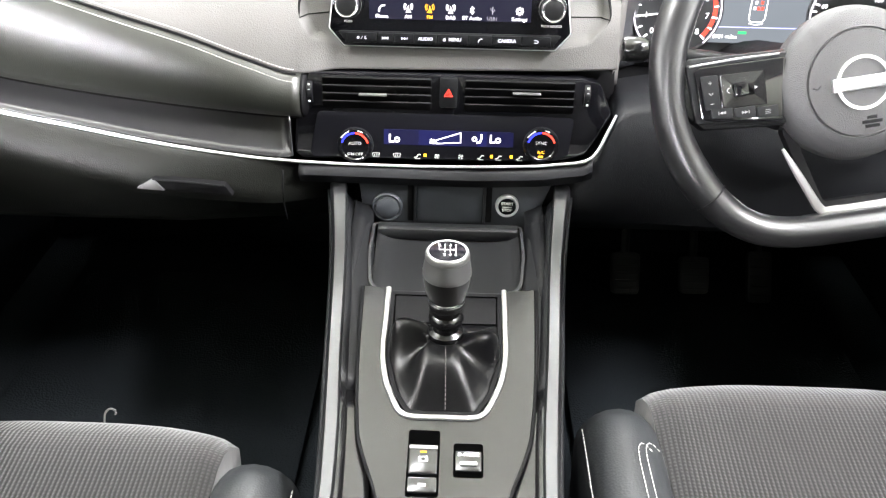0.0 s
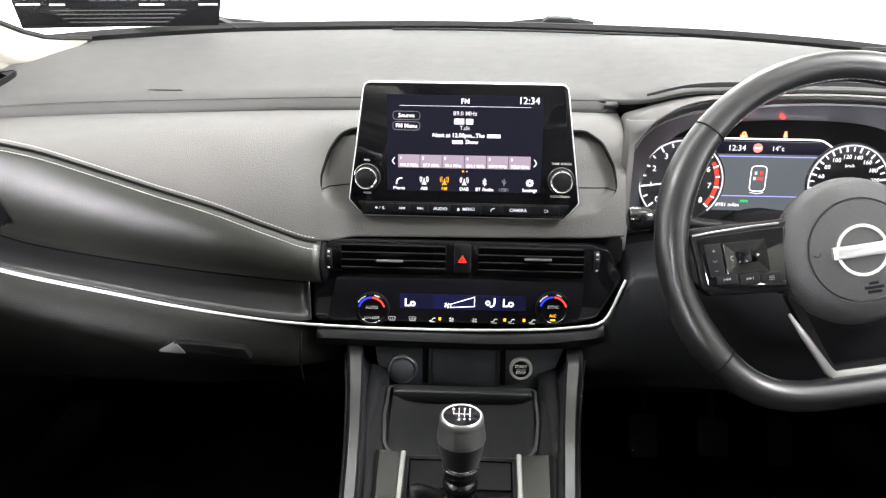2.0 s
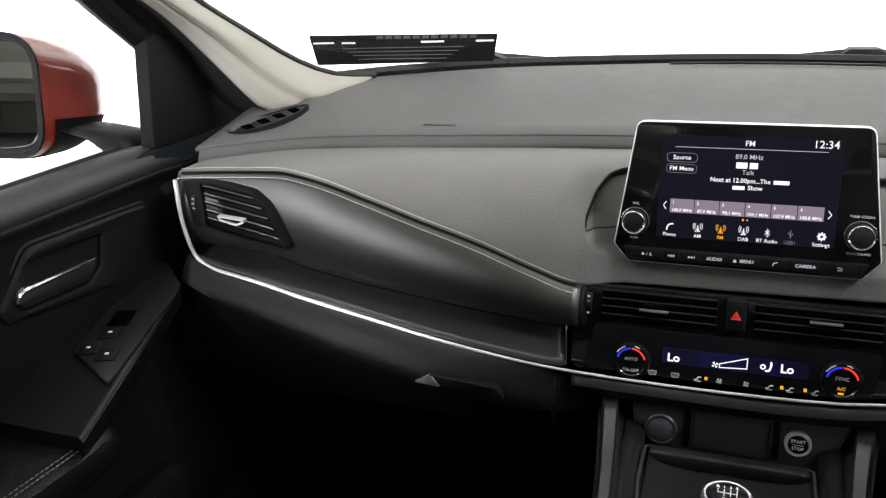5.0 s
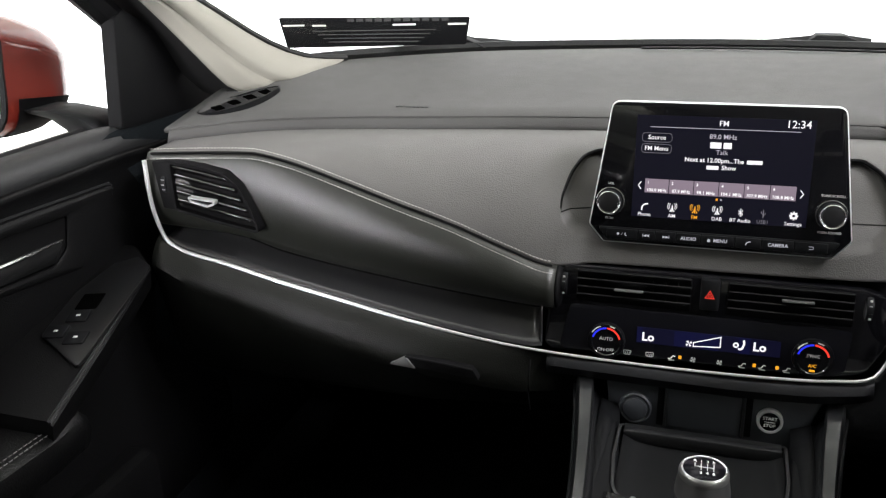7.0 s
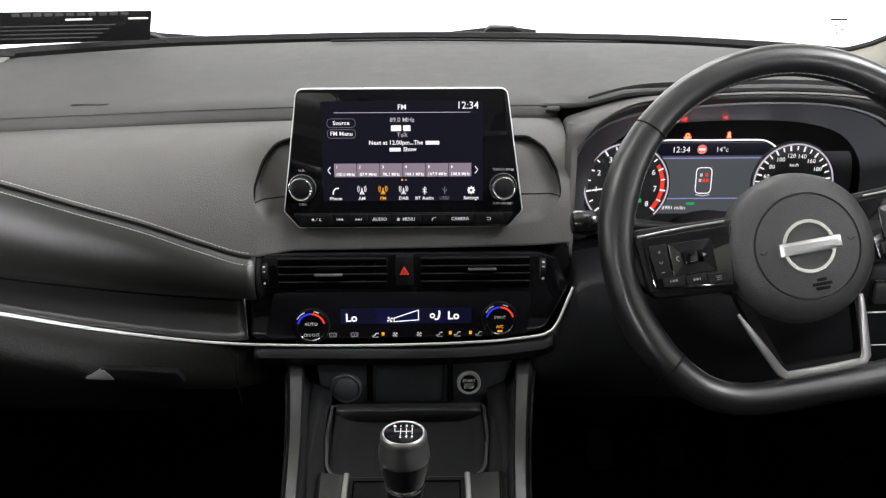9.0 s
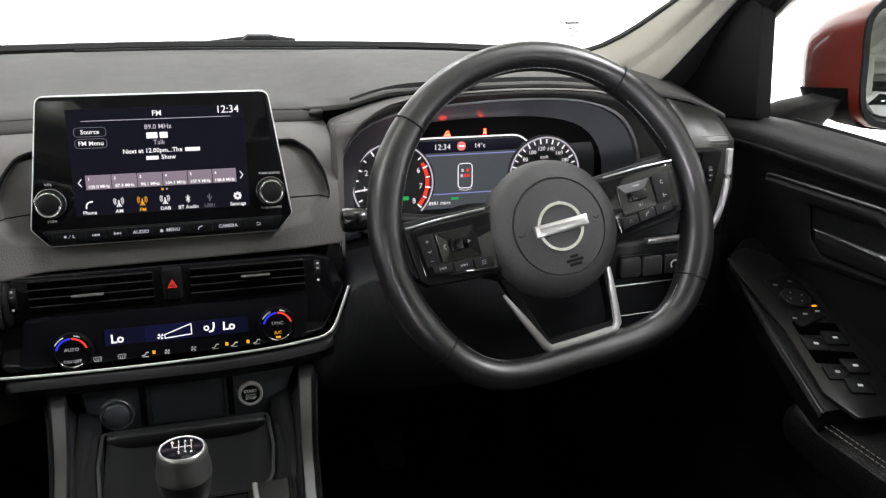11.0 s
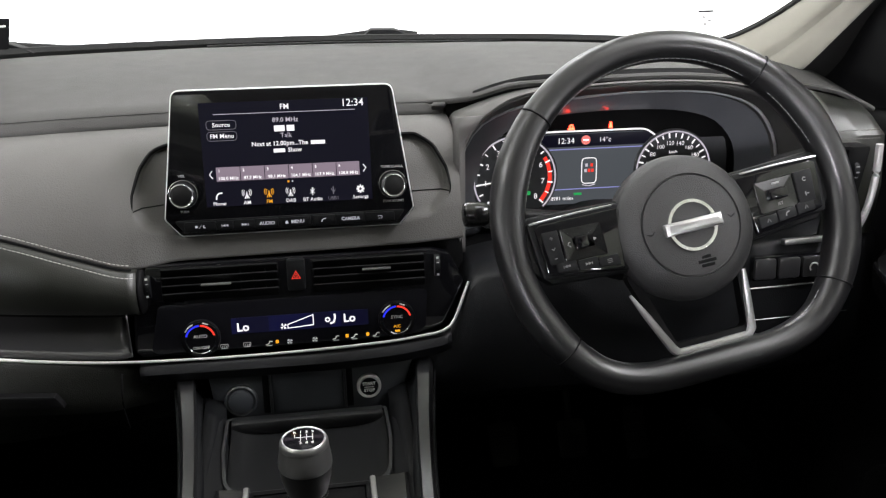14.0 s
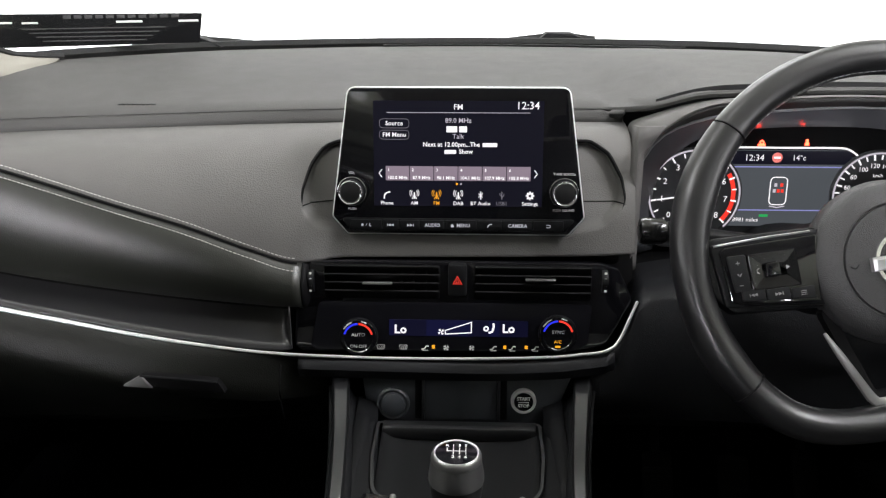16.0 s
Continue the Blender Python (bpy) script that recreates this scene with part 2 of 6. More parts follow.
def curve(ctrl, n=0, at=None):
    """Smooth values through control rows (first column the parameter)."""
    c = np.array(ctrl, float)
    x, v = c[:, 0], c[:, 1:]
    d = np.diff(v, axis=0) / np.diff(x)[:, None]
    t = np.zeros_like(v)
    t[0], t[-1] = d[0], d[-1]
    for i in range(1, len(x) - 1):
        same = d[i - 1] * d[i] > 0
        t[i] = np.where(same, 2 * d[i - 1] * d[i] / np.where(same, d[i - 1] + d[i], 1), 0)
    q = np.linspace(x[0], x[-1], n) if at is None else np.atleast_1d(np.array(at, float))
    i = np.clip(np.searchsorted(x, q) - 1, 0, len(x) - 2)
    h = (x[i + 1] - x[i])[:, None]
    s = np.clip((q - x[i])[:, None] / h, -0.5, 1.5)
    return ((1 + 2 * s) * (1 - s) ** 2 * v[i] + s * (1 - s) ** 2 * h * t[i] + s * s * (3 - 2 * s) * v[i + 1] + s * s * (s - 1) * h * t[i + 1])


def spline(pts, n, loop=False):
    """A smooth line through points, by chord length."""
    p = np.array(pts, float)
    if loop:
        p = np.vstack([p[-3:], p, p[:3]])
    u = np.concatenate([[0], np.cumsum(np.linalg.norm(np.diff(p, axis=0), axis=1))])
    m = len(p)
    t = np.zeros_like(p)
    for i in range(m):
        a, b = max(0, i - 1), min(m - 1, i + 1)
        t[i] = (p[b] - p[a]) / (u[b] - u[a])
    lo, hi = (u[3], u[m - 3]) if loop else (u[0], u[-1])
    q = np.linspace(lo, hi, n + 1)[:-1] if loop else np.linspace(lo, hi, n)
    i = np.clip(np.searchsorted(u, q, side="right") - 1, 0, m - 2)
    h = (u[i + 1] - u[i])[:, None]
    s = (q - u[i])[:, None] / h
    return ((1 + 2 * s) * (1 - s) ** 2 * p[i] + s * (1 - s) ** 2 * h * t[i] + s * s * (3 - 2 * s) * p[i + 1] + s * s * (s - 1) * h * t[i + 1])


def tube(pts, r, seg=8, loop=False, flat=1.0, up=(0, 0, 1), radii=None):
    """A rod along points; flat squeezes it along 'up'."""
    p = np.array(pts, float)
    n = len(p)
    rows = []
    for i in range(n):
        a = p[(i - 1) % n] if loop or i > 0 else p[i]
        b = p[(i + 1) % n] if loop or i < n - 1 else p[i]
        d = (b - a) / np.linalg.norm(b - a)
        s = np.cross(d, up)
        s = s / (np.linalg.norm(s) + 1e-9)
        w = np.cross(s, d)
        rr = radii[i] if radii is not None else r
        rows.append([p[i] + rr * (s * math.cos(k * 2 * math.pi / seg) + w * flat * math.sin(k * 2 * math.pi / seg)) for k in range(seg)])
    return loft(rows, True, not loop, loop)


def rounded(pts, r, n=4):
    """A polygon with rounded corners; r one radius or one for each corner."""
    out = []
    k = len(pts)
    for i in range(k):
        a, b, c = (np.array(pts[j % k], float) for j in (i - 1, i, i + 1))
        rr = r[i] if isinstance(r, (list, tuple)) else r
        u, v = (a - b) / np.linalg.norm(a - b), (c - b) / np.linalg.norm(c - b)
        ang = math.acos(max(-1, min(1, float(u @ v))))
        t = min(rr / math.tan(ang / 2), 0.48 * np.linalg.norm(a - b), 0.48 * np.linalg.norm(c - b))
        if rr <= 0:
            out.append(b)
            continue
        for s in np.linspace(0, 1, n + 1):
            out.append((1 - s) ** 2 * (b + u * t) + 2 * s * (1 - s) * b + s * s * (b + v * t))
    return out


def inset(poly, d):
    p = np.array(poly, float)
    n = len(p)
    area = sum(p[i][0] * p[(i + 1) % n][1] - p[(i + 1) % n][0] * p[i][1] for i in range(n))
    sg = 1 if area > 0 else -1
    out = []
    for i in range(n):
        a, b = p[i] - p[i - 1], p[(i + 1) % n] - p[i]
        na, nb = (np.array((-e[1], e[0])) / (np.linalg.norm(e) + 1e-12) for e in (a, b))
        m = na + nb
        m = m / (m @ m + 1e-9) * 2
        out.append(p[i] + sg * d * m)
    return out


def slab(poly, z0, z1, bevel=0.001):
    """A plate of that outline from z0 to z1 with a bevelled rim on top."""
    rows = [[(x, y, z0) for x, y in poly], [(x, y, z1 - bevel) for x, y in poly]]
    if bevel:
        rows.append([(x, y, z1 - 0.3 * bevel) for x, y in inset(poly, 0.3 * bevel)])
        rows.append([(x, y, z1) for x, y in inset(poly, bevel)])
    return loft(rows, True, True)


def frame_ring(outer, inner, z0, z1):
    """A rim between two outlines with the same number of points."""
    rows = [[(x, y, z0) for x, y in outer], [(x, y, z1) for x, y in outer], [(x, y, z1) for x, y in inner], [(x, y, z0) for x, y in inner]]
    return loft(rows, True, False, True)


def rect(w, h, cx=0.0, cy=0.0):
    return [(cx - w / 2, cy - h / 2), (cx + w / 2, cy - h / 2), (cx + w / 2, cy + h / 2), (cx - w / 2, cy + h / 2)]


def circle(r, n=32, cx=0.0, cy=0.0, a0=0.0, a1=360.0):
    full = abs(a1 - a0) >= 360
    k = n if full else n + 1
    return [(cx + r * math.cos(radians(a0 + (a1 - a0) * i / n)), cy + r * math.sin(radians(a0 + (a1 - a0) * i / n))) for i in range(k)]


def arc_band(r0, r1, a0, a1, z0, z1, n=16, cx=0.0, cy=0.0):
    poly = circle(r1, n, cx, cy, a0, a1) + circle(r0, n, cx, cy, a1, a0)
    return slab(poly, z0, z1, 0)


def box(sx, sy, sz, bevel=0.002, c=(0, 0, 0)):
    v, f = slab(rounded(rect(sx, sy), min(bevel * 1.5, sx / 3, sy / 3), 2), -sz / 2, sz / 2, bevel)
    return [(x + c[0], y + c[1], z + c[2]) for x, y, z in v], f


def lathe(profile, seg=32):
    """Turns (radius, height) points round z."""
    rows = [[(r * math.cos(2 * math.pi * k / seg), r * math.sin(2 * math.pi * k / seg), z) for k in range(seg)] for r, z in profile]
    return loft(rows, True, True)


def writing(text, size, cx, cy, z, bold=0.0, align="CENTER"):
    """Letters as flat mesh in the local plane."""
    cu = bpy.data.curves.new("letters", "FONT")
    cu.body, cu.size, cu.align_x, cu.align_y, cu.offset = text, size, align, "CENTER", bold
    cu.resolution_u = 2
    tmp = bpy.data.objects.new("letters", cu)
    scene.collection.objects.link(tmp)
    bpy.context.view_layer.update()
    me = bpy.data.meshes.new_from_object(tmp.evaluated_get(bpy.context.evaluated_depsgraph_get()))
    vs = [(v.co.x + cx, v.co.y + cy, z) for v in me.vertices]
    fs = [tuple(p.vertices) for p in me.polygons]
    bpy.data.objects.remove(tmp)
    bpy.data.meshes.remove(me)
    return vs, fs


def stitches(pts, step, size, lift=(0, 0, 0)):
    """A row of short threads along a line."""
    p = np.array(pts, float) + np.array(lift)
    u = np.concatenate([[0], np.cumsum(np.linalg.norm(np.diff(p, axis=0), axis=1))])
    shapes = []
    for s in np.arange(0, u[-1] - step, step):
        a, b = (np.array([np.interp(q, u, p[:, k]) for k in range(3)]) for q in (s, s + step * 0.66))
        shapes.append(tube([a, (a + b) / 2, b], size, 4))
    return join(*shapes)


def bez(a, b, c, n):
    a, b, c = (np.array(q, float) for q in (a, b, c))
    return [(1 - s) ** 2 * a + 2 * s * (1 - s) * b + s * s * c for s in np.linspace(0, 1, n)]


# ---------------------------------------------------------------- the hall round the car
def plane_box(name, x0, x1, y0, y1, z0, z1, material, label, kind="structure", category="wall"):
    ob = part(name, box(x1 - x0, y1 - y0, z1 - z0, 0.004), material, m=pose((x0 + x1) / 2, (y0 + y1) / 2, (z0 + z1) / 2), smooth=False)
    return tagged(ob, label, category, kind=kind)


plane_box("ground", -14, 22, -32, 9, -0.2, 0.0, CONCRETE, "grey concrete floor of the car hall", category="floor")
plane_box("ceiling", -14, 22, -32, 9, 3.1, 3.3, PALE, "pale painted concrete ceiling of the hall", category="ceiling")
plane_box("wall_front", -4.2, 4.2, 4.6, 4.75, 0.0, 3.1, BOOTH, "self-glowing white wall in front of the car")
# Side walls end low so their glow stays off the lower trim.
plane_box("wall_left", -4.3, -4.15, -4.6, 4.6, 0.0, 1.8, BOOTH_SIDE, "self-glowing white wall beside the car")
plane_box("wall_right", 4.15, 4.3, -3.0, 4.6, 0.0, 1.8, BOOTH_SIDE, "self-glowing white wall beside the car")
plane_box("wall_back", -14, 22, -32.2, -32, 0.0, 3.1, PALE, "pale far wall of the car hall")
plane_box("wall_side", 21.9, 22.1, -32, 9, 0.0, 3.1, PALE, "pale side wall of the car hall")
plane_box("wall_far_side", -14.1, -13.9, -32, 9, 0.0, 3.1, PALE, "pale side wall of the car hall")
for by in (-4.5, -10.5, -16.5, -22.5):
    tagged(plane_box("ceiling_beam", -14, 22, by - 0.25, by + 0.25, 2.55, 3.1, PALE, "deep pale concrete beam under the ceiling", category="beam"), group="ceiling beams")
for bx in (3.2, 9.0):
    tagged(plane_box("ceiling_beam", bx - 0.2, bx + 0.2, -32, -4.75, 2.65, 3.1, PALE, "deep pale concrete beam under the ceiling", category="beam"), group="ceiling beams")


def column(x, y, striped):
    t = thing("column", pose(x, y, 0), "square concrete column with yellow and black guard stripes" if striped else "square pale concrete column", "column", "columns", "structure")
    part("shaft", box(0.4, 0.4, 2.55, 0.01, (0, 0, 1.275)), PALE, t)
    if striped:
        for sx in (-0.16, 0.16):
            part("guard", box(0.10, 0.02, 2.3, 0.004, (sx, 0.213, 1.15)), YELLOW, t, label="yellow guard strip")
            for k in range(11):
                part("stripe", box(0.10, 0.006, 0.07, 0.001), INK, t, pose(sx, 0.2275, 0.12 + 0.2 * k, 0, 25, 0))
    return t


column(7.3, -11.2, True)
column(3.2, -10.5, False)
column(9.0, -10.5, False)
column(3.2, -16.5, False)


def parked_car(x, y, turn, paint, label):
    """A plain saloon seen far off."""
    t = thing("parked_car", pose(x, y, 0, 0, 0, turn), label, "car", "parked cars")
    side = rounded([(-2.1, 0.28), (2.1, 0.28), (2.15, 0.62), (1.25, 0.86), (0.55, 1.36), (-0.95, 1.42), (-1.75, 0.98), (-2.15, 0.92)], 0.12, 3)
    rows = []
    for w, k in ((-0.88, 0.06), (-0.80, 0.0), (0.80, 0.0), (0.88, 0.06)):
        rows.append([(a, w, b) for a, b in inset(side, k)])
    part("body", loft(rows, True, True), paint, t)
    for w in (-0.875, 0.875):
        part("window", [(p[0], p[1], p[2]) for p in slab(rounded([(0.95, 0.92), (0.45, 1.27), (-0.85, 1.33), (-1.45, 0.98)], 0.05, 2), -0.03, 0.03, 0.01)[0]] and
             ([(p[0], w + p[2], p[1]) for p in slab(rounded([(0.95, 0.92), (0.45, 1.27), (-0.85, 1.33), (-1.45, 0.98)], 0.05, 2), -0.03, 0.03, 0.01)[0]],
              slab(rounded([(0.95, 0.92), (0.45, 1.27), (-0.85, 1.33), (-1.45, 0.98)], 0.05, 2), -0.03, 0.03, 0.01)[1]), GLOSS, t)
        for a in (-1.3, 1.32):
            part("wheel", lathe([(0.1, -0.1), (0.3, -0.1), (0.33, -0.06), (0.33, 0.06), (0.3, 0.1), (0.2, 0.09), (0.05, 0.1)], 20), RUBBER, t, pose(a, w * 0.93, 0.33, 90))
            part("rim", lathe([(0.02, -0.11), (0.2, -0.11), (0.2, 0.11), (0.02, 0.11)], 16), SILVER, t, pose(a, w * 0.945, 0.33, 90))
    for w in (-0.62, 0.62):
        part("headlight", box(0.12, 0.34, 0.1, 0.02), LEGEND, t, pose(2.06, w, 0.68))
        part("tail_light", box(0.08, 0.30, 0.1, 0.02), CAPRED, t, pose(-2.10, w, 0.82))
    return t


for cx, cy, tn, pm, lb in ((3.9, -11.6, -35, WHITECAR, "white saloon parked in the hall"), (7.3, -14.2, 118, DARKCAR, "dark hatchback parked beside a column"),
                           (10.2, -13.4, 118, DARKCAR, "dark saloon parked in the hall"), (5.0, -16.2, 115, WHITECAR, "white hatchback parked in the hall"),
                           (13.2, -14.0, 118, DARKCAR, "dark saloon parked in the hall"), (9.8, -19.5, 118, WHITECAR, "white saloon parked in the hall"), (7.0, -21.0, 118, DARKCAR, "dark hatchback parked in the hall")):
    parked_car(cx, cy, tn, pm, lb)

# ---------------------------------------------------------------- cabin shell
plane_box("floor", -0.74, 0.74, -1.2, 1.45, 0.27, 0.33, CARPET, "black carpeted cabin floor", category="floor")
part_fw = part("wall_firewall", loft([[(x, 1.30, 0.33), (x, 1.42, 0.55), (x, 1.46, 0.93)] for x in np.linspace(-0.76, 0.76, 9)]), CARPET, solid=0.03)
tagged(part_fw, "black carpeted bulkhead in front of the footwells", "wall", kind="structure")


def roof_z(x, y):
    return 1.50 - 0.10 * (x / 0.62) ** 2 - 0.06 * ((y + 0.35) / 0.85) ** 2


roof = part("ceiling_headliner", loft([[(x, y, roof_z(x, y)) for x in np.linspace(-0.60, 0.60, 13)] for y in np.linspace(-1.2, 0.45, 9)]), LINER, solid=0.03)
tagged(roof, "beige fabric headliner", "ceiling", kind="structure")

COWL = [(-0.72, 1.10, 0.985), (-0.66, 1.19, 0.985), (-0.55, 1.30, 0.985), (-0.35, 1.40, 0.986), (0, 1.45, 0.987), (0.35, 1.40, 0.986), (0.55, 1.30, 0.985), (0.66, 1.19, 0.985), (0.72, 1.10, 0.985)]


def cowl(x):
    return curve(COWL, at=x)


# windscreen: from the cowl up to the front of the roof
wrows = []
for s in np.linspace(0, 1, 9):
    row = []
    for k in np.linspace(-1, 1, 25):
        x0 = 0.70 * k
        y0, z0 = cowl(x0)[0]
        x1, y1, z1 = 0.55 * k, 0.47 - 0.08 * k * k, 1.42 - 0.06 * k * k
        row.append((x0 + (x1 - x0) * s, y0 + 0.03 + (y1 - y0 - 0.03) * s, z0 - 0.01 + (z1 - z0 + 0.01) * s + 0.05 * math.sin(math.pi * s)))
    wrows.append(row)
ws = thing("window_windscreen", pose(0, 0, 0), "clear raked windscreen with a black printed border", "windscreen", kind="structure")
pane = part("pane", loft(wrows), glass, ws)
pane.visible_shadow = False
part("black_border", loft([[tuple(np.array(p) + (0, -0.004, 0.001)) for p in wrows[0]], [tuple(np.array(p) * 0.98 + np.array(q) * 0.02 + (0, -0.004, 0.001)) for p, q in zip(wrows[0], wrows[1])]]), INK, ws, solid=0.002, label="black printed border")

part("base_seal", tube([(x, cowl(x)[0][0] + 0.020, 0.9905) for x in np.linspace(-0.66, 0.66, 50)], 0.0085, 6), RUBBER, ws, label="black rubber seal")
part("base_gasket", loft([[(x, cowl(x)[0][0] + 0.0215, 0.966), (x, cowl(x)[0][0] + 0.0215, 0.990)] for x in np.linspace(-0.69, 0.69, 50)]), RUBBER, ws, solid=0.004, label="black rubber strip")
for sx, nm in ((-1, "left"), (1, "right")):
    # roof pillar with beige trim, dark seal along the glass
    seal = spline([(0.575, 1.245, 0.992), (0.615, 1.18, 1.003), (0.645, 1.12, 1.032), (0.672, 1.05, 1.078), (0.692, 0.98, 1.122), (0.692, 0.90, 1.168), (0.66, 0.70, 1.285), (0.60, 0.42, 1.40)], 28)
    edge = spline([(0.64, 1.042, 0.968), (0.655, 1.018, 0.985), (0.662, 0.994, 1.010), (0.686, 0.968, 1.054), (0.703, 0.915, 1.110), (0.697, 0.80, 1.175), (0.66, 0.60, 1.295), (0.60, 0.36, 1.395)], 28)
    rows = []
    for p, q in zip(seal, edge):
        rows.append([((p + (q - p) * k + np.array((-0.016, -0.012, -0.004)) * math.sin(math.pi * k) + np.array((0.006, 0.005, 0.0)) * math.exp(-((k - 0.66) / 0.07) ** 2)) * (sx, 1, 1)) for k in np.linspace(0, 1, 22)])
    ob = part("pillar_" + nm, loft(rows), LINER, label="beige grained windscreen pillar trim", solid=0.004)
    tagged(ob, category="pillar", kind="structure")
    part("seal", tube([r[0] for r in rows], 0.0055, 6), RUBBER, ob, label="black rubber seal")
    part("door_seal", loft([[q_ * (sx, 1, 1), (q_ + np.array((0.030, 0.016, -0.004))) * (sx, 1, 1), (q_ + np.array((0.062, 0.028, -0.012))) * (sx, 1, 1)] for q_ in edge]), RUBBER, ob, label="black rubber door seal")
    kick = part("wall_kick_" + nm, box(0.03, 0.66, 0.66, 0.01), CARPET, m=pose(sx * 0.735, 1.13, 0.62))
    tagged(kick, "black carpeted footwell side", "wall", kind="structure")
    # outer body sill, door frame and rear post close the sides
    for y0, y1, z0, z1 in ((-1.2, 1.3, 0.25, 0.42),):
        side = part("wall_sill_" + nm, box(0.06, y1 - y0, z1 - z0, 0.01), DARK, m=pose(sx * 0.77, (y0 + y1) / 2, (z0 + z1) / 2))
        tagged(side, "dark plastic door sill", "sill", kind="structure")
    post = part("pillar_middle_" + nm, box(0.06, 0.16, 1.1, 0.015), LINER, m=pose(sx * 0.67, -0.42, 0.92, 0, sx * -8, 0))
    tagged(post, "beige middle roof pillar", "pillar", kind="structure")
# Unseen; raised until its top edge keeps rear light off the lower dash.
rear = plane_box("wall_rear_baffle", -0.7, 0.7, -1.28, -1.2, 0.3, 1.215, CARPET, "unseen dark panel behind the cabin, cutting off low rear light")

# ---------------------------------------------------------------- dashboard
dash = thing("dashboard", pose(0, 0, 0), "dark grey soft dashboard with stitched leatherette pad and chrome strip", "dashboard")
EDGE = [(-0.70, 0.865, 0.948), (-0.665, 0.900, 0.952), (-0.55, 0.98, 0.953), (-0.40, 1.008, 0.955), (-0.2, 1.018, 0.960), (0, 1.018, 0.964), (0.165, 1.015, 0.963),
        (0.205, 0.965, 0.974), (0.26, 0.935, 0.993), (0.42, 0.925, 0.999), (0.54, 0.930, 0.990), (0.625, 0.905, 0.978), (0.67, 0.895, 0.958), (0.70, 0.865, 0.948)]
CREASE = [(-0.70, 0.850, 0.937), (-0.665, 0.885, 0.940), (-0.55, 0.965, 0.941), (-0.40, 0.99, 0.943), (-0.2, 1.0, 0.948), (0, 1.0, 0.952), (0.19, 1.0, 0.951)]
SEAM = [(-0.66, 0.838, 0.934), (-0.60, 0.845, 0.9365), (-0.53, 0.852, 0.938), (-0.49, 0.856, 0.931), (-0.42, 0.86, 0.909), (-0.35, 0.86, 0.886), (-0.283, 0.86, 0.865),
        (-0.217, 0.86, 0.840), (-0.165, 0.864, 0.824), (-0.12, 0.880, 0.825), (0, 0.882, 0.826), (0.12, 0.882, 0.828), (0.19, 0.886, 0.830)]
LEDGE = [(-0.66, 0.842, 0.846), (-0.547, 0.85, 0.835), (-0.50, 0.85, 0.822), (-0.427, 0.85, 0.809), (-0.354, 0.85, 0.799), (-0.285, 0.85, 0.791), (-0.194, 0.85, 0.783), (-0.16, 0.852, 0.781)]
STRIP = [(-0.652, 0.819, 0.930), (-0.652, 0.820, 0.88), (-0.648, 0.823, 0.847), (-0.641, 0.826, 0.826), (-0.619, 0.827, 0.8135), (-0.565, 0.829, 0.802), (-0.49, 0.831, 0.7835),
         (-0.416, 0.833, 0.768), (-0.345, 0.834, 0.7535), (-0.277, 0.835, 0.742), (-0.21, 0.837, 0.733), (-0.146, 0.839, 0.7285), (-0.065, 0.84, 0.7265), (0.025, 0.84, 0.7275),
         (0.103, 0.8405, 0.7308), (0.134, 0.8415, 0.7340), (0.1535, 0.843, 0.7362), (0.1645, 0.8445, 0.7412), (0.1718, 0.847, 0.7520), (0.1795, 0.850, 0.7710), (0.1872, 0.854, 0.7895)]
STRIPX = [r for r in STRIP[4:15]]

# top pad, from the glass to its rear edge
rows = []
for x in np.linspace(-0.672, 0.672, 93):
    (yc, zc), (ye, ze) = cowl(x)[0], curve(EDGE, at=x)[0]
    row = [(x, yc + 0.02, zc - 0.012)]
    for s in np.linspace(0.02, 1, 12):
        row.append((x, yc + (ye - yc) * s, zc + (ze - zc) * s + 0.012 * math.sin(math.pi * s) * (1 - s) + 0.004 * math.sin(math.pi * s)))
    row.append((x, ye - 0.002, ze - 0.002))
    row.append((x, ye - 0.001, ze - 0.006))
    rows.append(row)
part("top_pad", loft(rows), TOP, dash, solid=0.003, label="grained dark grey top pad")
# dark step under the top pad
rows = []
for x in np.linspace(-0.668, 0.185, 60):
    (ye, ze), (yk, zk) = curve(EDGE, at=x)[0], curve(CREASE, at=x)[0]
    rows.append([(x, ye, ze - 0.004), (x, ye - 0.003, ze - 0.007), (x, yk + 0.010, zk + 0.001), (x, yk + 0.007, zk - 0.006)])
part("top_step", loft(rows), TOP, dash, solid=0.002)


def pad_row(x, n=14):
    (yk, zk), (ys, zs) = curve(CREASE, at=x)[0], curve(SEAM, at=x)[0]
    return bez((x, yk + 0.008, zk - 0.004), (x, ys + 0.028 * min(1, (zk - zs) / 0.06), zk - 0.003), (x, ys, zs), n)


def pad_y(x, z):
    r = np.array(pad_row(x, 60))
    return float(np.interp(-z, -r[5:, 2], r[5:, 1]))


# hollow round the screen: crisp at its upper sides, running out softly below
pocket = np.array(rounded([(-0.113, 0.846), (0.113, 0.847), (0.156, 0.856), (0.1775, 0.880), (0.1735, 0.903), (0.161, 0.926), (0.143, 0.936), (-0.133, 0.935), (-0.148, 0.931), (-0.158, 0.917), (-0.165, 0.893), (-0.164, 0.876), (-0.152, 0.857)], 0.016, 6))


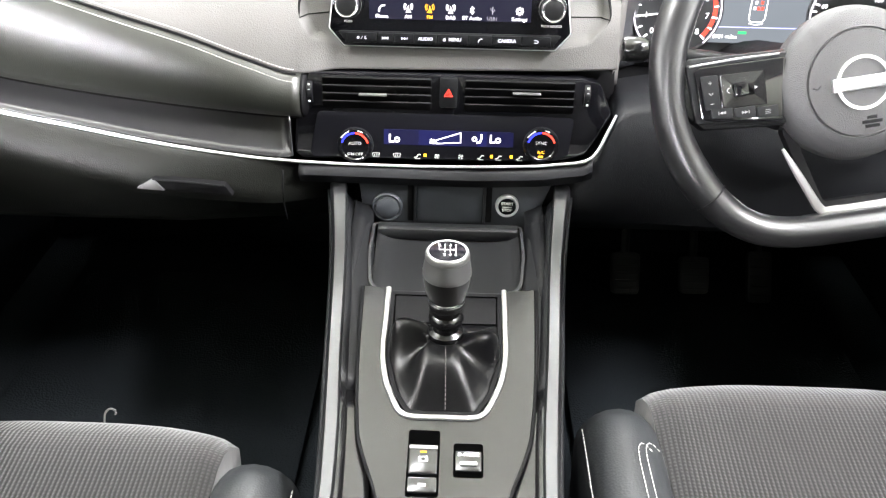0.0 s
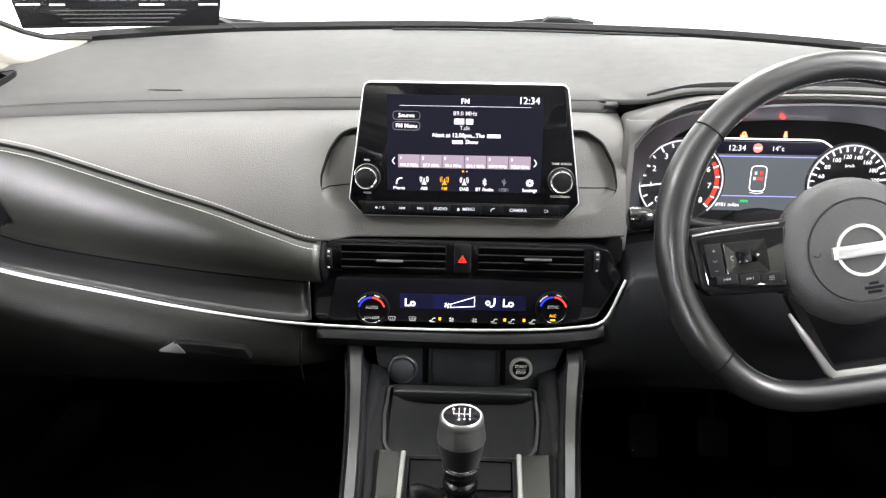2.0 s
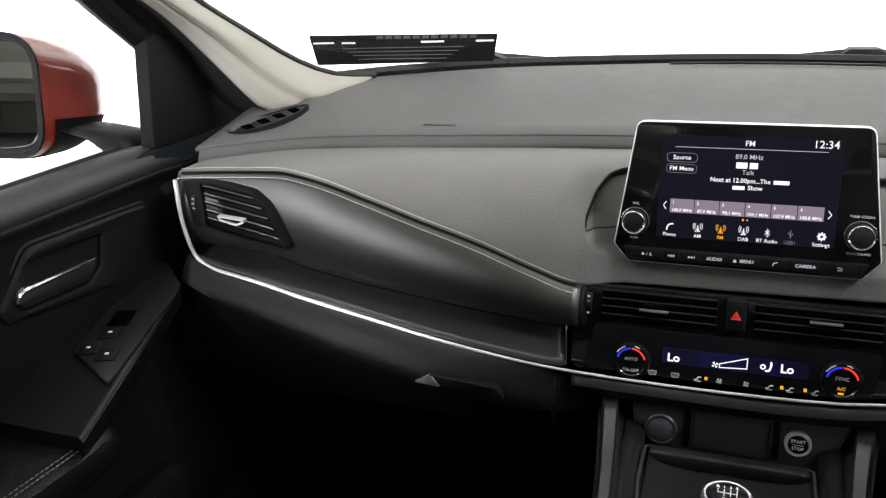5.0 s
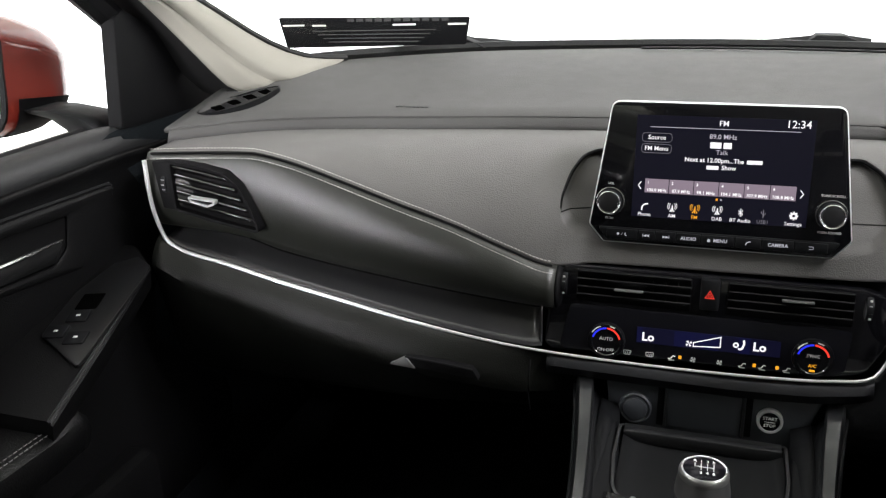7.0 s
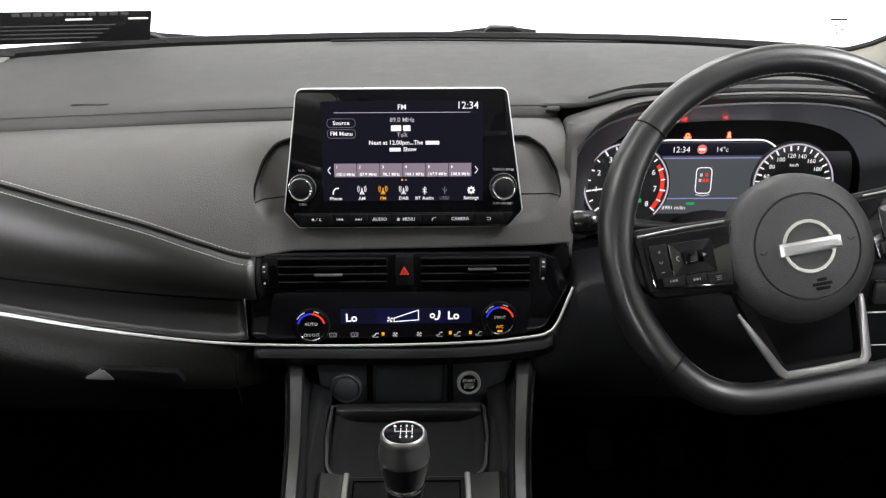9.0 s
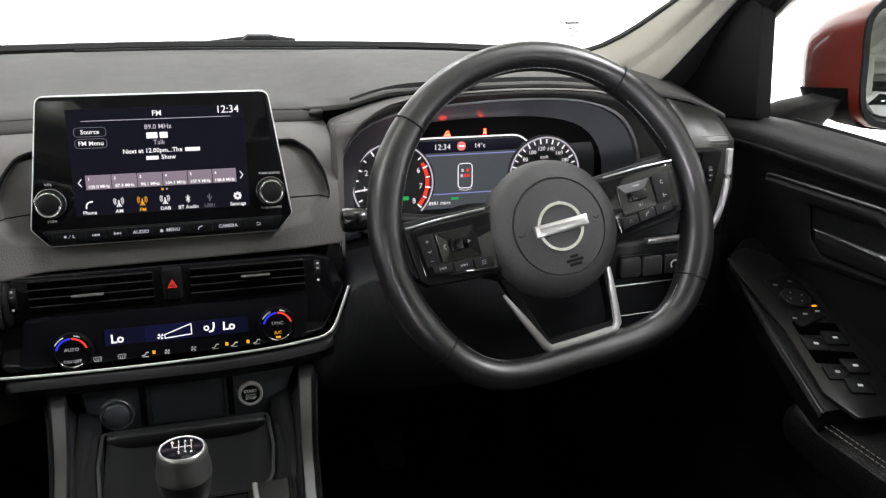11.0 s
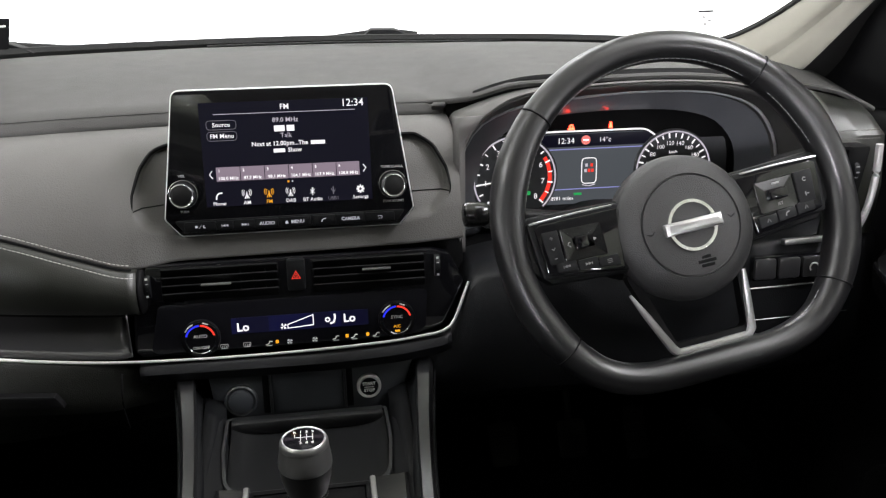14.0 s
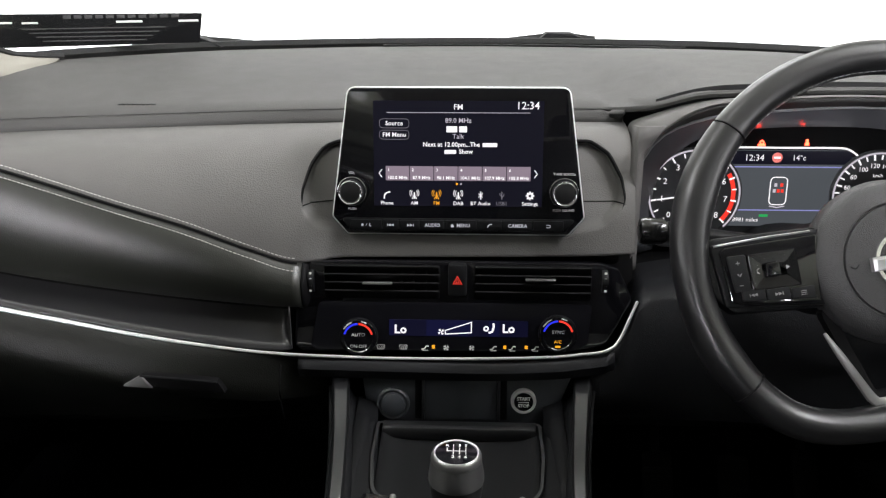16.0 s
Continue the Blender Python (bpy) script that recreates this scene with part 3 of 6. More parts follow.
def pocket_depth(x, z):
    p, a = np.array((x, z)), pocket
    b = np.roll(a, -1, axis=0)
    if abs(x) > 0.182 or z < 0.84:
        return 0.0
    over = (a[:, 1] > z) != (b[:, 1] > z)
    cross = a[:, 0] + (z - a[:, 1]) / np.where(over, b[:, 1] - a[:, 1], 1) * (b[:, 0] - a[:, 0])
    if np.sum(over & (x < cross)) % 2 == 0:
        return 0.0
    u = np.clip(np.sum((p - a) * (b - a), axis=1) / np.maximum(np.sum((b - a) ** 2, axis=1), 1e-12), 0, 1)
    d = float(np.min(np.linalg.norm(a + u[:, None] * (b - a) - p, axis=1)))
    k = max(0.0, min(1.0, (z - 0.852) / 0.045))
    q = min(1.0, d / (0.012 - 0.0070 * k))
    return (0.007 + 0.008 * k) * q * q * (3 - 2 * q)


part("middle_pad", loft([[(p[0], p[1] + pocket_depth(p[0], p[2]), p[2]) for p in pad_row(x, 90)] for x in np.concatenate([np.linspace(-0.660, -0.185, 30), np.linspace(-0.180, -0.110, 70), np.linspace(-0.106, 0.106, 40), np.linspace(0.110, 0.187, 76)])]), SOFT, dash, solid=0.003, label="smooth grey middle pad")
end = pad_row(0.187)
part("pad_end", loft([end, [(0.19, p[1] + 0.12, p[2]) for p in end]]), SOFT, dash)

# leatherette pad under the seam
rows = []
for x in np.linspace(-0.66, -0.163, 50):
    (ys, zs), (yl, zl) = curve(SEAM, at=x)[0], curve(LEDGE, at=x)[0]
    k = min(1.0, (zs - zl) / 0.08)
    r = bez((x, ys + 0.001, zs - 0.001), (x, min(ys, yl) - 0.022 * k, zs + (zl - zs) * 0.45), (x, yl, zl), 10)
    r += [np.array((x, yl + 0.006, zl - 0.004)), np.array((x, yl + 0.045, zl - 0.004))]
    rows.append(r)
body = list(rows)
for dx, dy in ((0.003, 0.003), (0.0055, 0.010), (0.007, 0.022), (0.007, 0.045)):
    body.append([np.array(p) + (dx, dy, 0) for p in rows[-1]])
# The pad's turned-in end, coloured black in place of shade.
part("pad_return_shade", loft(body[-5:]), DEEP, dash, solid=0.002)
part("leatherette_pad", loft(rows), LEATHER, dash, solid=0.002, label="dark leatherette pad")
sx_ = np.linspace(-0.655, -0.168, 140)
sv = curve(SEAM, at=sx_)
seam = np.column_stack([sx_, sv])
part("seam_fold", tube(seam + (0, -0.001, -0.0005), 0.0016, 6), DEEP, dash)
part("stitching", stitches(seam, 0.0044, 0.00045, (0, -0.001, 0.0050)), THREAD, dash, label="pale thread")
low_seam = []
for r in rows:
    q = np.array(r[:10])
    low_seam.append((q[0][0], float(np.interp(-(q[0][2] - 0.0056), -q[:, 2], q[:, 1])) - 0.0028, q[0][2] - 0.0056))
part("stitching", stitches(low_seam, 0.0044, 0.00045), THREAD, dash, label="pale thread")

# scooped strip between the leatherette and the chrome
rows = []
for x in np.linspace(-0.648, -0.190, 46):
    yl, zl = curve(LEDGE, at=x)[0]
    yh, zh = curve(STRIPX, at=max(x, -0.615))[0]
    if x < -0.615:
        zh += (-0.615 - x) * 0.35
    rows.append(bez((x, yl + 0.034, zl - 0.002), (x, yl + 0.024, zh + 0.3 * (zl - zh)), (x, yh + 0.002, zh + 0.002), 8))
# Black cord in place of the shadowed line under the leatherette.
part("ledge_shade", tube([(x, curve(LEDGE, at=x)[0][0] + 0.004, curve(LEDGE, at=x)[0][1] - 0.0035) for x in np.linspace(-0.54, -0.166, 40)], 0.0030, 6), DEEP, dash)
last = rows[-1]
for f in (0.25, 0.5, 0.75, 0.9, 1.0):
    rows.append([(p[0] + 0.015 * f, p[1] * (1 - f * f) + 0.847 * f * f, p[2] - 0.001 * f) for p in last])
part("scooped_strip", loft(rows), SATIN, dash, solid=0.002, label="satin dark strip")
part("chrome_strip", tube(spline(STRIP, 110), 0.003, 8, flat=0.9, radii=[0.0029 - 0.0011 * max(0.0, min(1.0, (k - 30) / 35)) for k in range(110)]), STRIPM, dash, label="bright satin chrome strip")

# glovebox and the lower edge of the passenger side
rows = []
for x in np.linspace(-0.655, -0.120, 48):
    yh, zh = curve(STRIPX, at=max(x, -0.615))[0]
    if x < -0.615:
        zh += (-0.615 - x) * 0.5
    yb = 0.16 * max(0.0, x + 0.32) + 0.32 * max(0.0, x + 0.2)
    rows.append([(x, yh + 0.004, zh - 0.002), (x, yh - 0.003 + 0.3 * yb, zh - 0.005), (x, yh - 0.0085 + 0.5 * yb, zh - 0.011), (x, yh - 0.0145 + 0.7 * yb, zh - 0.020), (x, yh - 0.0185 + 0.85 * yb, zh - 0.030), (x, 0.8120 + yb, zh - 0.041),
                 (x, 0.8150 + yb, zh - 0.053), (x, 0.826 + yb, 0.5 * zh + 0.313), (x, 0.848 + yb, 0.65), (x, 0.875 + yb, 0.628), (x, 0.93, 0.612), (x, 1.2, 0.60)])
glove = part("glovebox", loft(rows), GLOVE, dash, solid=0.003, label="dark grained glovebox lid")
hp = [(-0.347, 0.707), (-0.326, 0.7195), (-0.247, 0.7135), (-0.238, 0.699), (-0.312, 0.704)]
part("handle_recess", slab([(x, z) for x, z in rounded(hp, 0.002, 2)], -0.004, 0.0045, 0.001), DEEP, glove, pose(0, 0.8115, 0, 90))
part("handle", slab([(x, z) for x, z in rounded([(-0.347, 0.7065), (-0.326, 0.7195), (-0.314, 0.7045)], 0.001, 2)], 0.0, 0.0065, 0.001), SILVER, glove, pose(0, 0.8115, 0, 90), label="pale grey release lever")
part("handle_lip", tube([(-0.326, 0.8045, 0.7195), (-0.285, 0.8045, 0.717), (-0.246, 0.8045, 0.7135)], 0.0012, 6), DARK, glove)
part("gap", tube([(-0.184, 0.827, 0.7235), (-0.184, 0.8165, 0.706), (-0.184, 0.8135, 0.69), (-0.184, 0.826, 0.66)], 0.0011, 5), DEEP, glove)

# the dark bulk behind the trim
core = [(0.95, 0.895), (1.01, 0.920), (1.4, 0.95), (1.4, 0.56), (1.1, 0.58), (0.93, 0.63), (0.90, 0.70), (0.905, 0.80)]
part("carrier", loft([[(x, y, z) for y, z in core] for x in (-0.665, 0.19)], True, True), DEEP, dash)
part("carrier", loft([[(x, y, z) for y, z in ((0.90, 0.795), (1.4, 0.80), (1.4, 0.56), (1.1, 0.58), (0.93, 0.63), (0.89, 0.70))] for x in (0.19, 0.665)], True, True), DEEP, dash)
part("carrier", loft([[(x, y, z) for y, z in ((1.03, 0.955), (1.35, 0.955), (1.35, 0.79), (1.03, 0.79))] for x in (0.19, 0.665)], True, True), DEEP, dash)

# lip under the chrome in the middle, and the driver's lower panel
rows = []
for x in np.linspace(-0.168, 0.166, 34):
    zh = curve([(-0.17, 0.7295), (0.025, 0.7275), (0.103, 0.7308), (0.134, 0.7338), (0.1535, 0.7358), (0.17, 0.742)], at=x)[0][0]
    y0 = 0.840 + 0.10 * max(0.0, x - 0.11)
    rows.append([(x, y0 + 0.004, zh - 0.004), (x, y0 - 0.002, zh - 0.008), (x, y0 - 0.005, zh - 0.014), (x, y0, zh - 0.024), (x, y0 + 0.028, zh - 0.028)])
part("lower_lip", loft(rows), KNEE, dash, solid=0.002)
rows = []
for x in [0.100 + 0.005 * k for k in range(24)] + list(np.linspace(0.222, 0.668, 30)):
    zt = curve([(0.10, 0.704), (0.140, 0.709), (0.158, 0.722), (0.169, 0.735), (0.178, 0.752), (0.186, 0.773), (0.194, 0.790), (0.215, 0.7955), (0.26, 0.802), (0.45, 0.815), (0.67, 0.815)], at=x)[0][0]
    b = 0.012 * math.sin(math.pi * max(0.0, x - 0.172) / 0.496) - 0.5 * max(0.0, 0.150 - x)
    row = [(x, 0.93, zt + 0.008), (x, 0.872, zt + 0.004), (x, 0.8565 - b, zt + 0.001), (x, 0.8515 - b, zt - 0.004)]
    for q, y in ((0.25, 0.8475), (0.5, 0.8445), (0.75, 0.844), (1.0, 0.850)):
        row.append((x, y - b, zt - 0.004 + (0.664 - zt) * q))
    rows.append(row + [(x, 0.885, 0.628), (x, 1.1, 0.60)])
part("knee_panel", loft(rows), KNEE, dash, solid=0.003, label="dark grained panel under the steering wheel")
# thin silver lines drawn across the knee panel
for z, x0, x1 in ((0.765, 0.50, 0.64), (0.726, 0.515, 0.64)):
    part("panel_line", tube([(x, 0.838 - 0.012 * math.sin(math.pi * (x - 0.172) / 0.496) + (0.004 if z < 0.75 else 0.006), z) for x in np.linspace(x0, x1, 8)], 0.0011, 5), SILVER, dash)
part("switch_bank", box(0.088, 0.030, 0.012, 0.003), GLOSS, dash, pose(0.552, 0.838, 0.789, 84))
for k in range(3):
    part("switch", box(0.026, 0.024, 0.010, 0.002), SATIN, dash, pose(0.524 + 0.029 * k, 0.833, 0.789, 84))
part("switch_mark", arc_band(0.0045, 0.006, -30, 220, 0, 0.0008, 14), LEGEND, dash, pose(0.582, 0.8272, 0.7895, 84))
part("cubby_handle", box(0.055, 0.007, 0.008, 0.002), SILVER, dash, pose(0.571, 0.836, 0.8195, 80, 0, 4), label="silver strip")

# airbag marking on the top pad, defroster slot
for k in range(8):
    part("moulded_mark", box(0.0042, 0.006, 0.0006, 0.0001), DARK, dash, pose(-0.411 + 0.0058 * k, 1.040, 0.9598, 5))
xs = np.linspace(-0.13, 0.33, 40)
part("defroster_slot", tube([(x, cowl(x)[0][0] - 0.055, 0.9935) for x in xs], 0.004, 6, flat=0.5), DEEP, dash)
for sx in (-1, 1):
    v = thing("demister_vent", pose(sx * 0.628, 1.0, 0.9665, 8.5, 0, 0), "slim black demister grille in the dash top", "air vent", "demister vents")
    out = [tuple(p) for p in spline([(-sx * a, b) for a, b in ((-0.033, -0.050), (-0.032, -0.015), (-0.013, 0.021), (0.012, 0.056), (0.030, 0.066), (0.032, 0.034), (0.021, -0.008), (0.003, -0.036), (-0.018, -0.052))], 40, True)]
    part("rim", frame_ring(out, inset(out, 0.0025), -0.008, 0.0018), DARK, v)
    part("grille", slab(inset(out, 0.0022), -0.008, 0.0006, 0.0), KNEE, v)
    for k in range(4):
        cx_, cy_ = -0.014 + 0.0115 * k, -0.026 + 0.023 * k
        part("slot", slab(rounded([(-sx * (cx_ + a), cy_ + b) for a, b in ((-0.0125, -0.002), (-0.004, 0.009), (0.0125, -0.003), (0.004, -0.013))], 0.002, 2), 0.0, 0.0012, 0), PIT, v)

# ---------------------------------------------------------------- side air vents
def side_vent(sx):
    v = thing("air_vent", pose(-0.588 if sx < 0 else 0.568, 0.826, 0.880, 90), "black side air vent with slats and a silver tab", "air vent", "side air vents")
    f = lambda pts: [(-sx * x, y) for x, y in pts]
    out = rounded(f([(-0.035, 0.047), (0.002, 0.043), (0.036, 0.036), (0.054, 0.022), (0.065, 0.001), (0.076, -0.031), (0.015, -0.021), (-0.034, -0.010)]), [0.003, 0.01, 0.012, 0.012, 0.01, 0.003, 0.01, 0.004], 4)
    side = rounded(f([(-0.059, 0.048), (-0.033, 0.048), (-0.034, -0.012), (-0.051, -0.010)]), 0.003, 3)
    part("recess", slab(out, -0.026, -0.007, 0.0005), DEEP, v)
    part("side_panel", slab(side, -0.02, 0.001, 0.001), DEEP, v)
    part("rim", frame_ring(inset(out, -0.0022), inset(out, 0.0012), -0.02, 0.0012), DEEP, v)
    for k in range(5):
        q = 0.10 + 0.19 * k
        a = np.array((-0.034, 0.045)) * (1 - q) + np.array((-0.033, -0.009)) * q
        b = np.array((0.040, 0.034)) * (1 - q) + np.array((0.074, -0.030)) * q
        c, d = (a + b) / 2, b - a
        part("slat", box(np.linalg.norm(d) - 0.002, 0.011, 0.0024, 0.0008), CONSOLE, v, pose(-sx * c[0], c[1], -0.0045, 0, 0, -sx * math.degrees(math.atan2(d[1], d[0]))) @ pose(0, 0, 0, 50))
    tab = rounded(f([(-0.012, 0.0085), (0.027, 0.0055), (0.024, 0.0), (0.015, -0.0035), (-0.008, 0.0015)]), 0.002, 3)
    part("tab", frame_ring(tab, inset(tab, 0.0024), 0.0, 0.007), STRIPM, v, label="silver tab")
    part("tab_face", slab(inset(tab, 0.0022), 0.0, 0.005, 0.0004), DARK, v)
    part("thumbwheel", lathe([(0.002, -0.003), (0.016, -0.003), (0.017, 0), (0.016, 0.003), (0.002, 0.003)], 24), DARK, v, pose(sx * 0.045, 0.020, -0.012, 0, 90))
    for k in range(5):
        part("notch", box(0.004, 0.0018, 0.0006, 0.0002), PRINT, v, pose(sx * 0.045, 0.008 + 0.006 * k, 0.0048 - 0.0012 * (k - 2) ** 2))
    return v


side_vent(-1)
side_vent(1)
rt_strip = thing("vent_trim", pose(0, 0, 0), "satin chrome strip round the outer air vent", "trim")
part("strip", tube(spline([(0.636, 0.824, 0.930), (0.637, 0.824, 0.89), (0.632, 0.825, 0.85), (0.622, 0.83, 0.82)], 20), 0.0042, 8), STRIPM, rt_strip)
# end panels of the driver's side
rows = []
for x in np.linspace(0.592, 0.656, 8):
    rows.append([(x, 0.90, 0.976 - 0.25 * (x - 0.6)), (x, 0.872, 0.962 - 0.2 * (x - 0.6)), (x, 0.846, 0.935), (x, 0.838, 0.88), (x, 0.845, 0.82), (x, 0.90, 0.80)])
part("end_panel", loft(rows), LEATHER, dash, solid=0.003)
part("stitching", stitches([(x, 0.845, 0.9415) for x in np.linspace(0.595, 0.65, 12)], 0.0042, 0.00045), DARK_THREAD, dash)
part("stitching", stitches([(x, 0.842, 0.9325) for x in np.linspace(0.595, 0.65, 12)], 0.0042, 0.00045), DARK_THREAD, dash)

# ---------------------------------------------------------------- centre screen
TILT = 8
scr = thing("infotainment_screen", pose(0, 0.8895, 0.930, 90 - TILT), "black touch screen showing a radio menu, with silver rim", "screen")
outer = rounded([(-0.1155, -0.079), (0.1155, -0.079), (0.132, -0.060), (0.1135, 0.0735), (-0.1135, 0.0735), (-0.132, -0.060)], [0.006, 0.006, 0.006, 0.010, 0.010, 0.006], 4)
part("housing", slab(inset(outer, 0.002), -0.040, -0.004, 0.002), DEEP, scr)
part("rim", slab(outer, -0.010, -0.0005, 0.0012), STRIPM, scr, label="bright silver rim")
part("bezel", slab(inset(outer, 0.0014), -0.006, 0.0010, 0.0006), GLOSS, scr, label="gloss black bezel")
disp = part("display", slab(rect(0.174, 0.108, 0.0, 0.0055), 0.0, 0.0014, 0), NAVY, scr, label="lit dark blue display")
Z = 0.0019
part("writing", writing("FM", 0.0078, 0.0, 0.0530, Z, 0.0001), W_ON, disp)
part("writing", writing("12:34", 0.0108, 0.0705, 0.0545, Z, 0.00006), W_ON, disp)
part("rule", box(0.146, 0.0006, 0.0004, 0.0001), B_ON, disp, pose(0, 0.0475, Z))
part("writing", writing("89.0 MHz", 0.0068, 0.0, 0.0395, Z, 0.00006), B_ON, disp)
for k, w in enumerate((0.011, 0.008)):
    part("bar", box(w, 0.0062, 0.0004, 0.0003), W_ON, disp, pose(-0.0065 + 0.0115 * k, 0.0308, Z))
part("writing", writing("Talk", 0.0068, 0.0, 0.0235, Z), B_ON, disp)
part("writing", writing("Next at 12.00pm...The", 0.0064, -0.0070, 0.0152, Z, 0.00012), W_ON, disp)
part("bar", box(0.0150, 0.0040, 0.0004, 0.0003), W_ON, disp, pose(0.0325, 0.0150, Z))
part("bar", box(0.0120, 0.0040, 0.0004, 0.0003), W_ON, disp, pose(-0.0080, 0.0078, Z))
part("writing", writing("Show", 0.0064, 0.0080, 0.0080, Z, 0.00012), W_ON, disp)
for y, s in ((0.0365, "Source"), (0.0250, "FM Menu")):
    pill = rounded(rect(0.031, 0.0098, -0.0655, y), 0.0045, 4)
    part("button_outline", frame_ring(pill, inset(pill, 0.0006), Z - 0.0003, Z), DIM, disp)
    part("writing", writing(s, 0.0064, -0.0655, y, Z, 0.00008), W_ON, disp)
for k, s in enumerate(("100.0 MHz", "87.9 MHz", "98.1 MHz", "104.1 MHz", "107.9 MHz", "108.8 MHz")):
    x = -0.0625 + 0.025 * k
    part("tile", box(0.0243, 0.0148, 0.0005, 0.0003), PINK, disp, pose(x, -0.0145, Z - 0.0003))
    part("writing", writing(s, 0.0047, x, -0.0190, Z + 0.0003, 0.0001), W_ON, disp)
    part("writing", writing(str(k + 1), 0.0042, x - 0.009, -0.0110, Z + 0.0003, 0.0001), W_ON, disp)
for sx in (-1, 1):
    part("arrow", tube([(sx * 0.0785, -0.0105, Z), (sx * 0.0815, -0.0145, Z), (sx * 0.0785, -0.0185, Z)], 0.0005, 4), W_ON, disp)
part("dot", box(0.0022, 0.0022, 0.0004, 0.0003), AMBER, disp, pose(-0.001, -0.0252, Z))
part("dot", box(0.0016, 0.0016, 0.0004, 0.0003), B_ON, disp, pose(0.0032, -0.0252, Z))
for k, (s, x) in enumerate((("Phone", -0.0735), ("AM", -0.0450), ("FM", -0.0220), ("DAB", 0.0005), ("BT Audio", 0.0235), ("USB1", 0.0455), ("Settings", 0.0745))):
    lit = AMBER if k == 2 else (DIM if k == 5 else W_ON)
    part("writing", writing(s, 0.0053, x, -0.0455, Z, 0.00005), lit, disp)
    y = -0.0370
    if k == 0:
        part("icon", tube(spline([(x - 0.003, y - 0.004, Z), (x - 0.0025, y, Z), (x, y + 0.0025, Z), (x + 0.0035, y + 0.003, Z)], 10), 0.0008, 5), lit, disp)
    elif k in (1, 2, 3):
        part("icon", join(tube([(x, y - 0.004, Z), (x, y + 0.003, Z)], 0.0006, 4), tube([(x - 0.0022, y - 0.004, Z), (x, y + 0.001, Z), (x + 0.0022, y - 0.004, Z)], 0.0005, 4),
                          arc_band(0.0028, 0.0035, -50, 50, Z - 0.0002, Z, 6, x, y + 0.002), arc_band(0.0028, 0.0035, 130, 230, Z - 0.0002, Z, 6, x, y + 0.002),
                          arc_band(0.0045, 0.0051, -45, 45, Z - 0.0002, Z, 6, x, y + 0.002), arc_band(0.0045, 0.0051, 135, 225, Z - 0.0002, Z, 6, x, y + 0.002)), lit, disp)
    elif k == 4:
        part("icon", tube([(x - 0.0022, y - 0.002, Z), (x + 0.0022, y + 0.002, Z), (x, y + 0.0042, Z), (x, y - 0.0042, Z), (x + 0.0022, y - 0.002, Z), (x - 0.0022, y + 0.002, Z)], 0.0004, 4), lit, disp)
    elif k == 5:
        part("icon", join(tube([(x, y - 0.004, Z), (x, y + 0.004, Z)], 0.0005, 4), tube([(x, y - 0.002, Z), (x + 0.002, y, Z), (x + 0.002, y + 0.0015, Z)], 0.0004, 4), tube([(x, y - 0.001, Z), (x - 0.002, y + 0.001, Z), (x - 0.002, y + 0.0025, Z)], 0.0004, 4)), lit, disp)
    else:
        part("icon", join(arc_band(0.0014, 0.0034, 0, 180, Z - 0.0002, Z, 10, x, y), arc_band(0.0014, 0.0034, 180, 360, Z - 0.0002, Z, 10, x, y),
                          *[box(0.0012, 0.0016, 0.0003, 0.0001, (x + 0.0038 * math.cos(a * math.pi / 4), y + 0.0038 * math.sin(a * math.pi / 4), Z)) for a in range(8)]), lit, disp)
for x, nm, top, low in ((-0.110, "volume", "VOL", "PUSH"), (0.1095, "tune", "TUNE SCROLL", "PUSH SOUND")):
    kn = part("rotary_knob", lathe([(0.0145, 0), (0.0145, 0.003), (0.0128, 0.0035), (0.0124, 0.011), (0.0115, 0.0128), (0.0108, 0.0135), (0.0102, 0.0128)], 40), DARK, scr, pose(x, -0.0335, 0.001), label="black rotary knob with a chrome ring")
    part("cap", lathe([(0.0106, 0.009), (0.0106, 0.0128), (0.0092, 0.0134), (0.0010, 0.0134)], 32), HIDE, kn)
    part("face_ring", lathe([(0.0126, 0.0105), (0.0124, 0.0128), (0.0117, 0.0136), (0.0108, 0.0130)], 40), CHROME, kn, label="chrome ring")
    part("base_ring", lathe([(0.0152, 0), (0.0152, 0.0012), (0.0140, 0.0016)], 40), CHROME, kn)
    part("writing", writing(top, 0.0036, x, -0.0145, 0.0016), LEGEND, scr)
    part("writing", writing(low, 0.0036, x, -0.0520, 0.0016), LEGEND, scr)
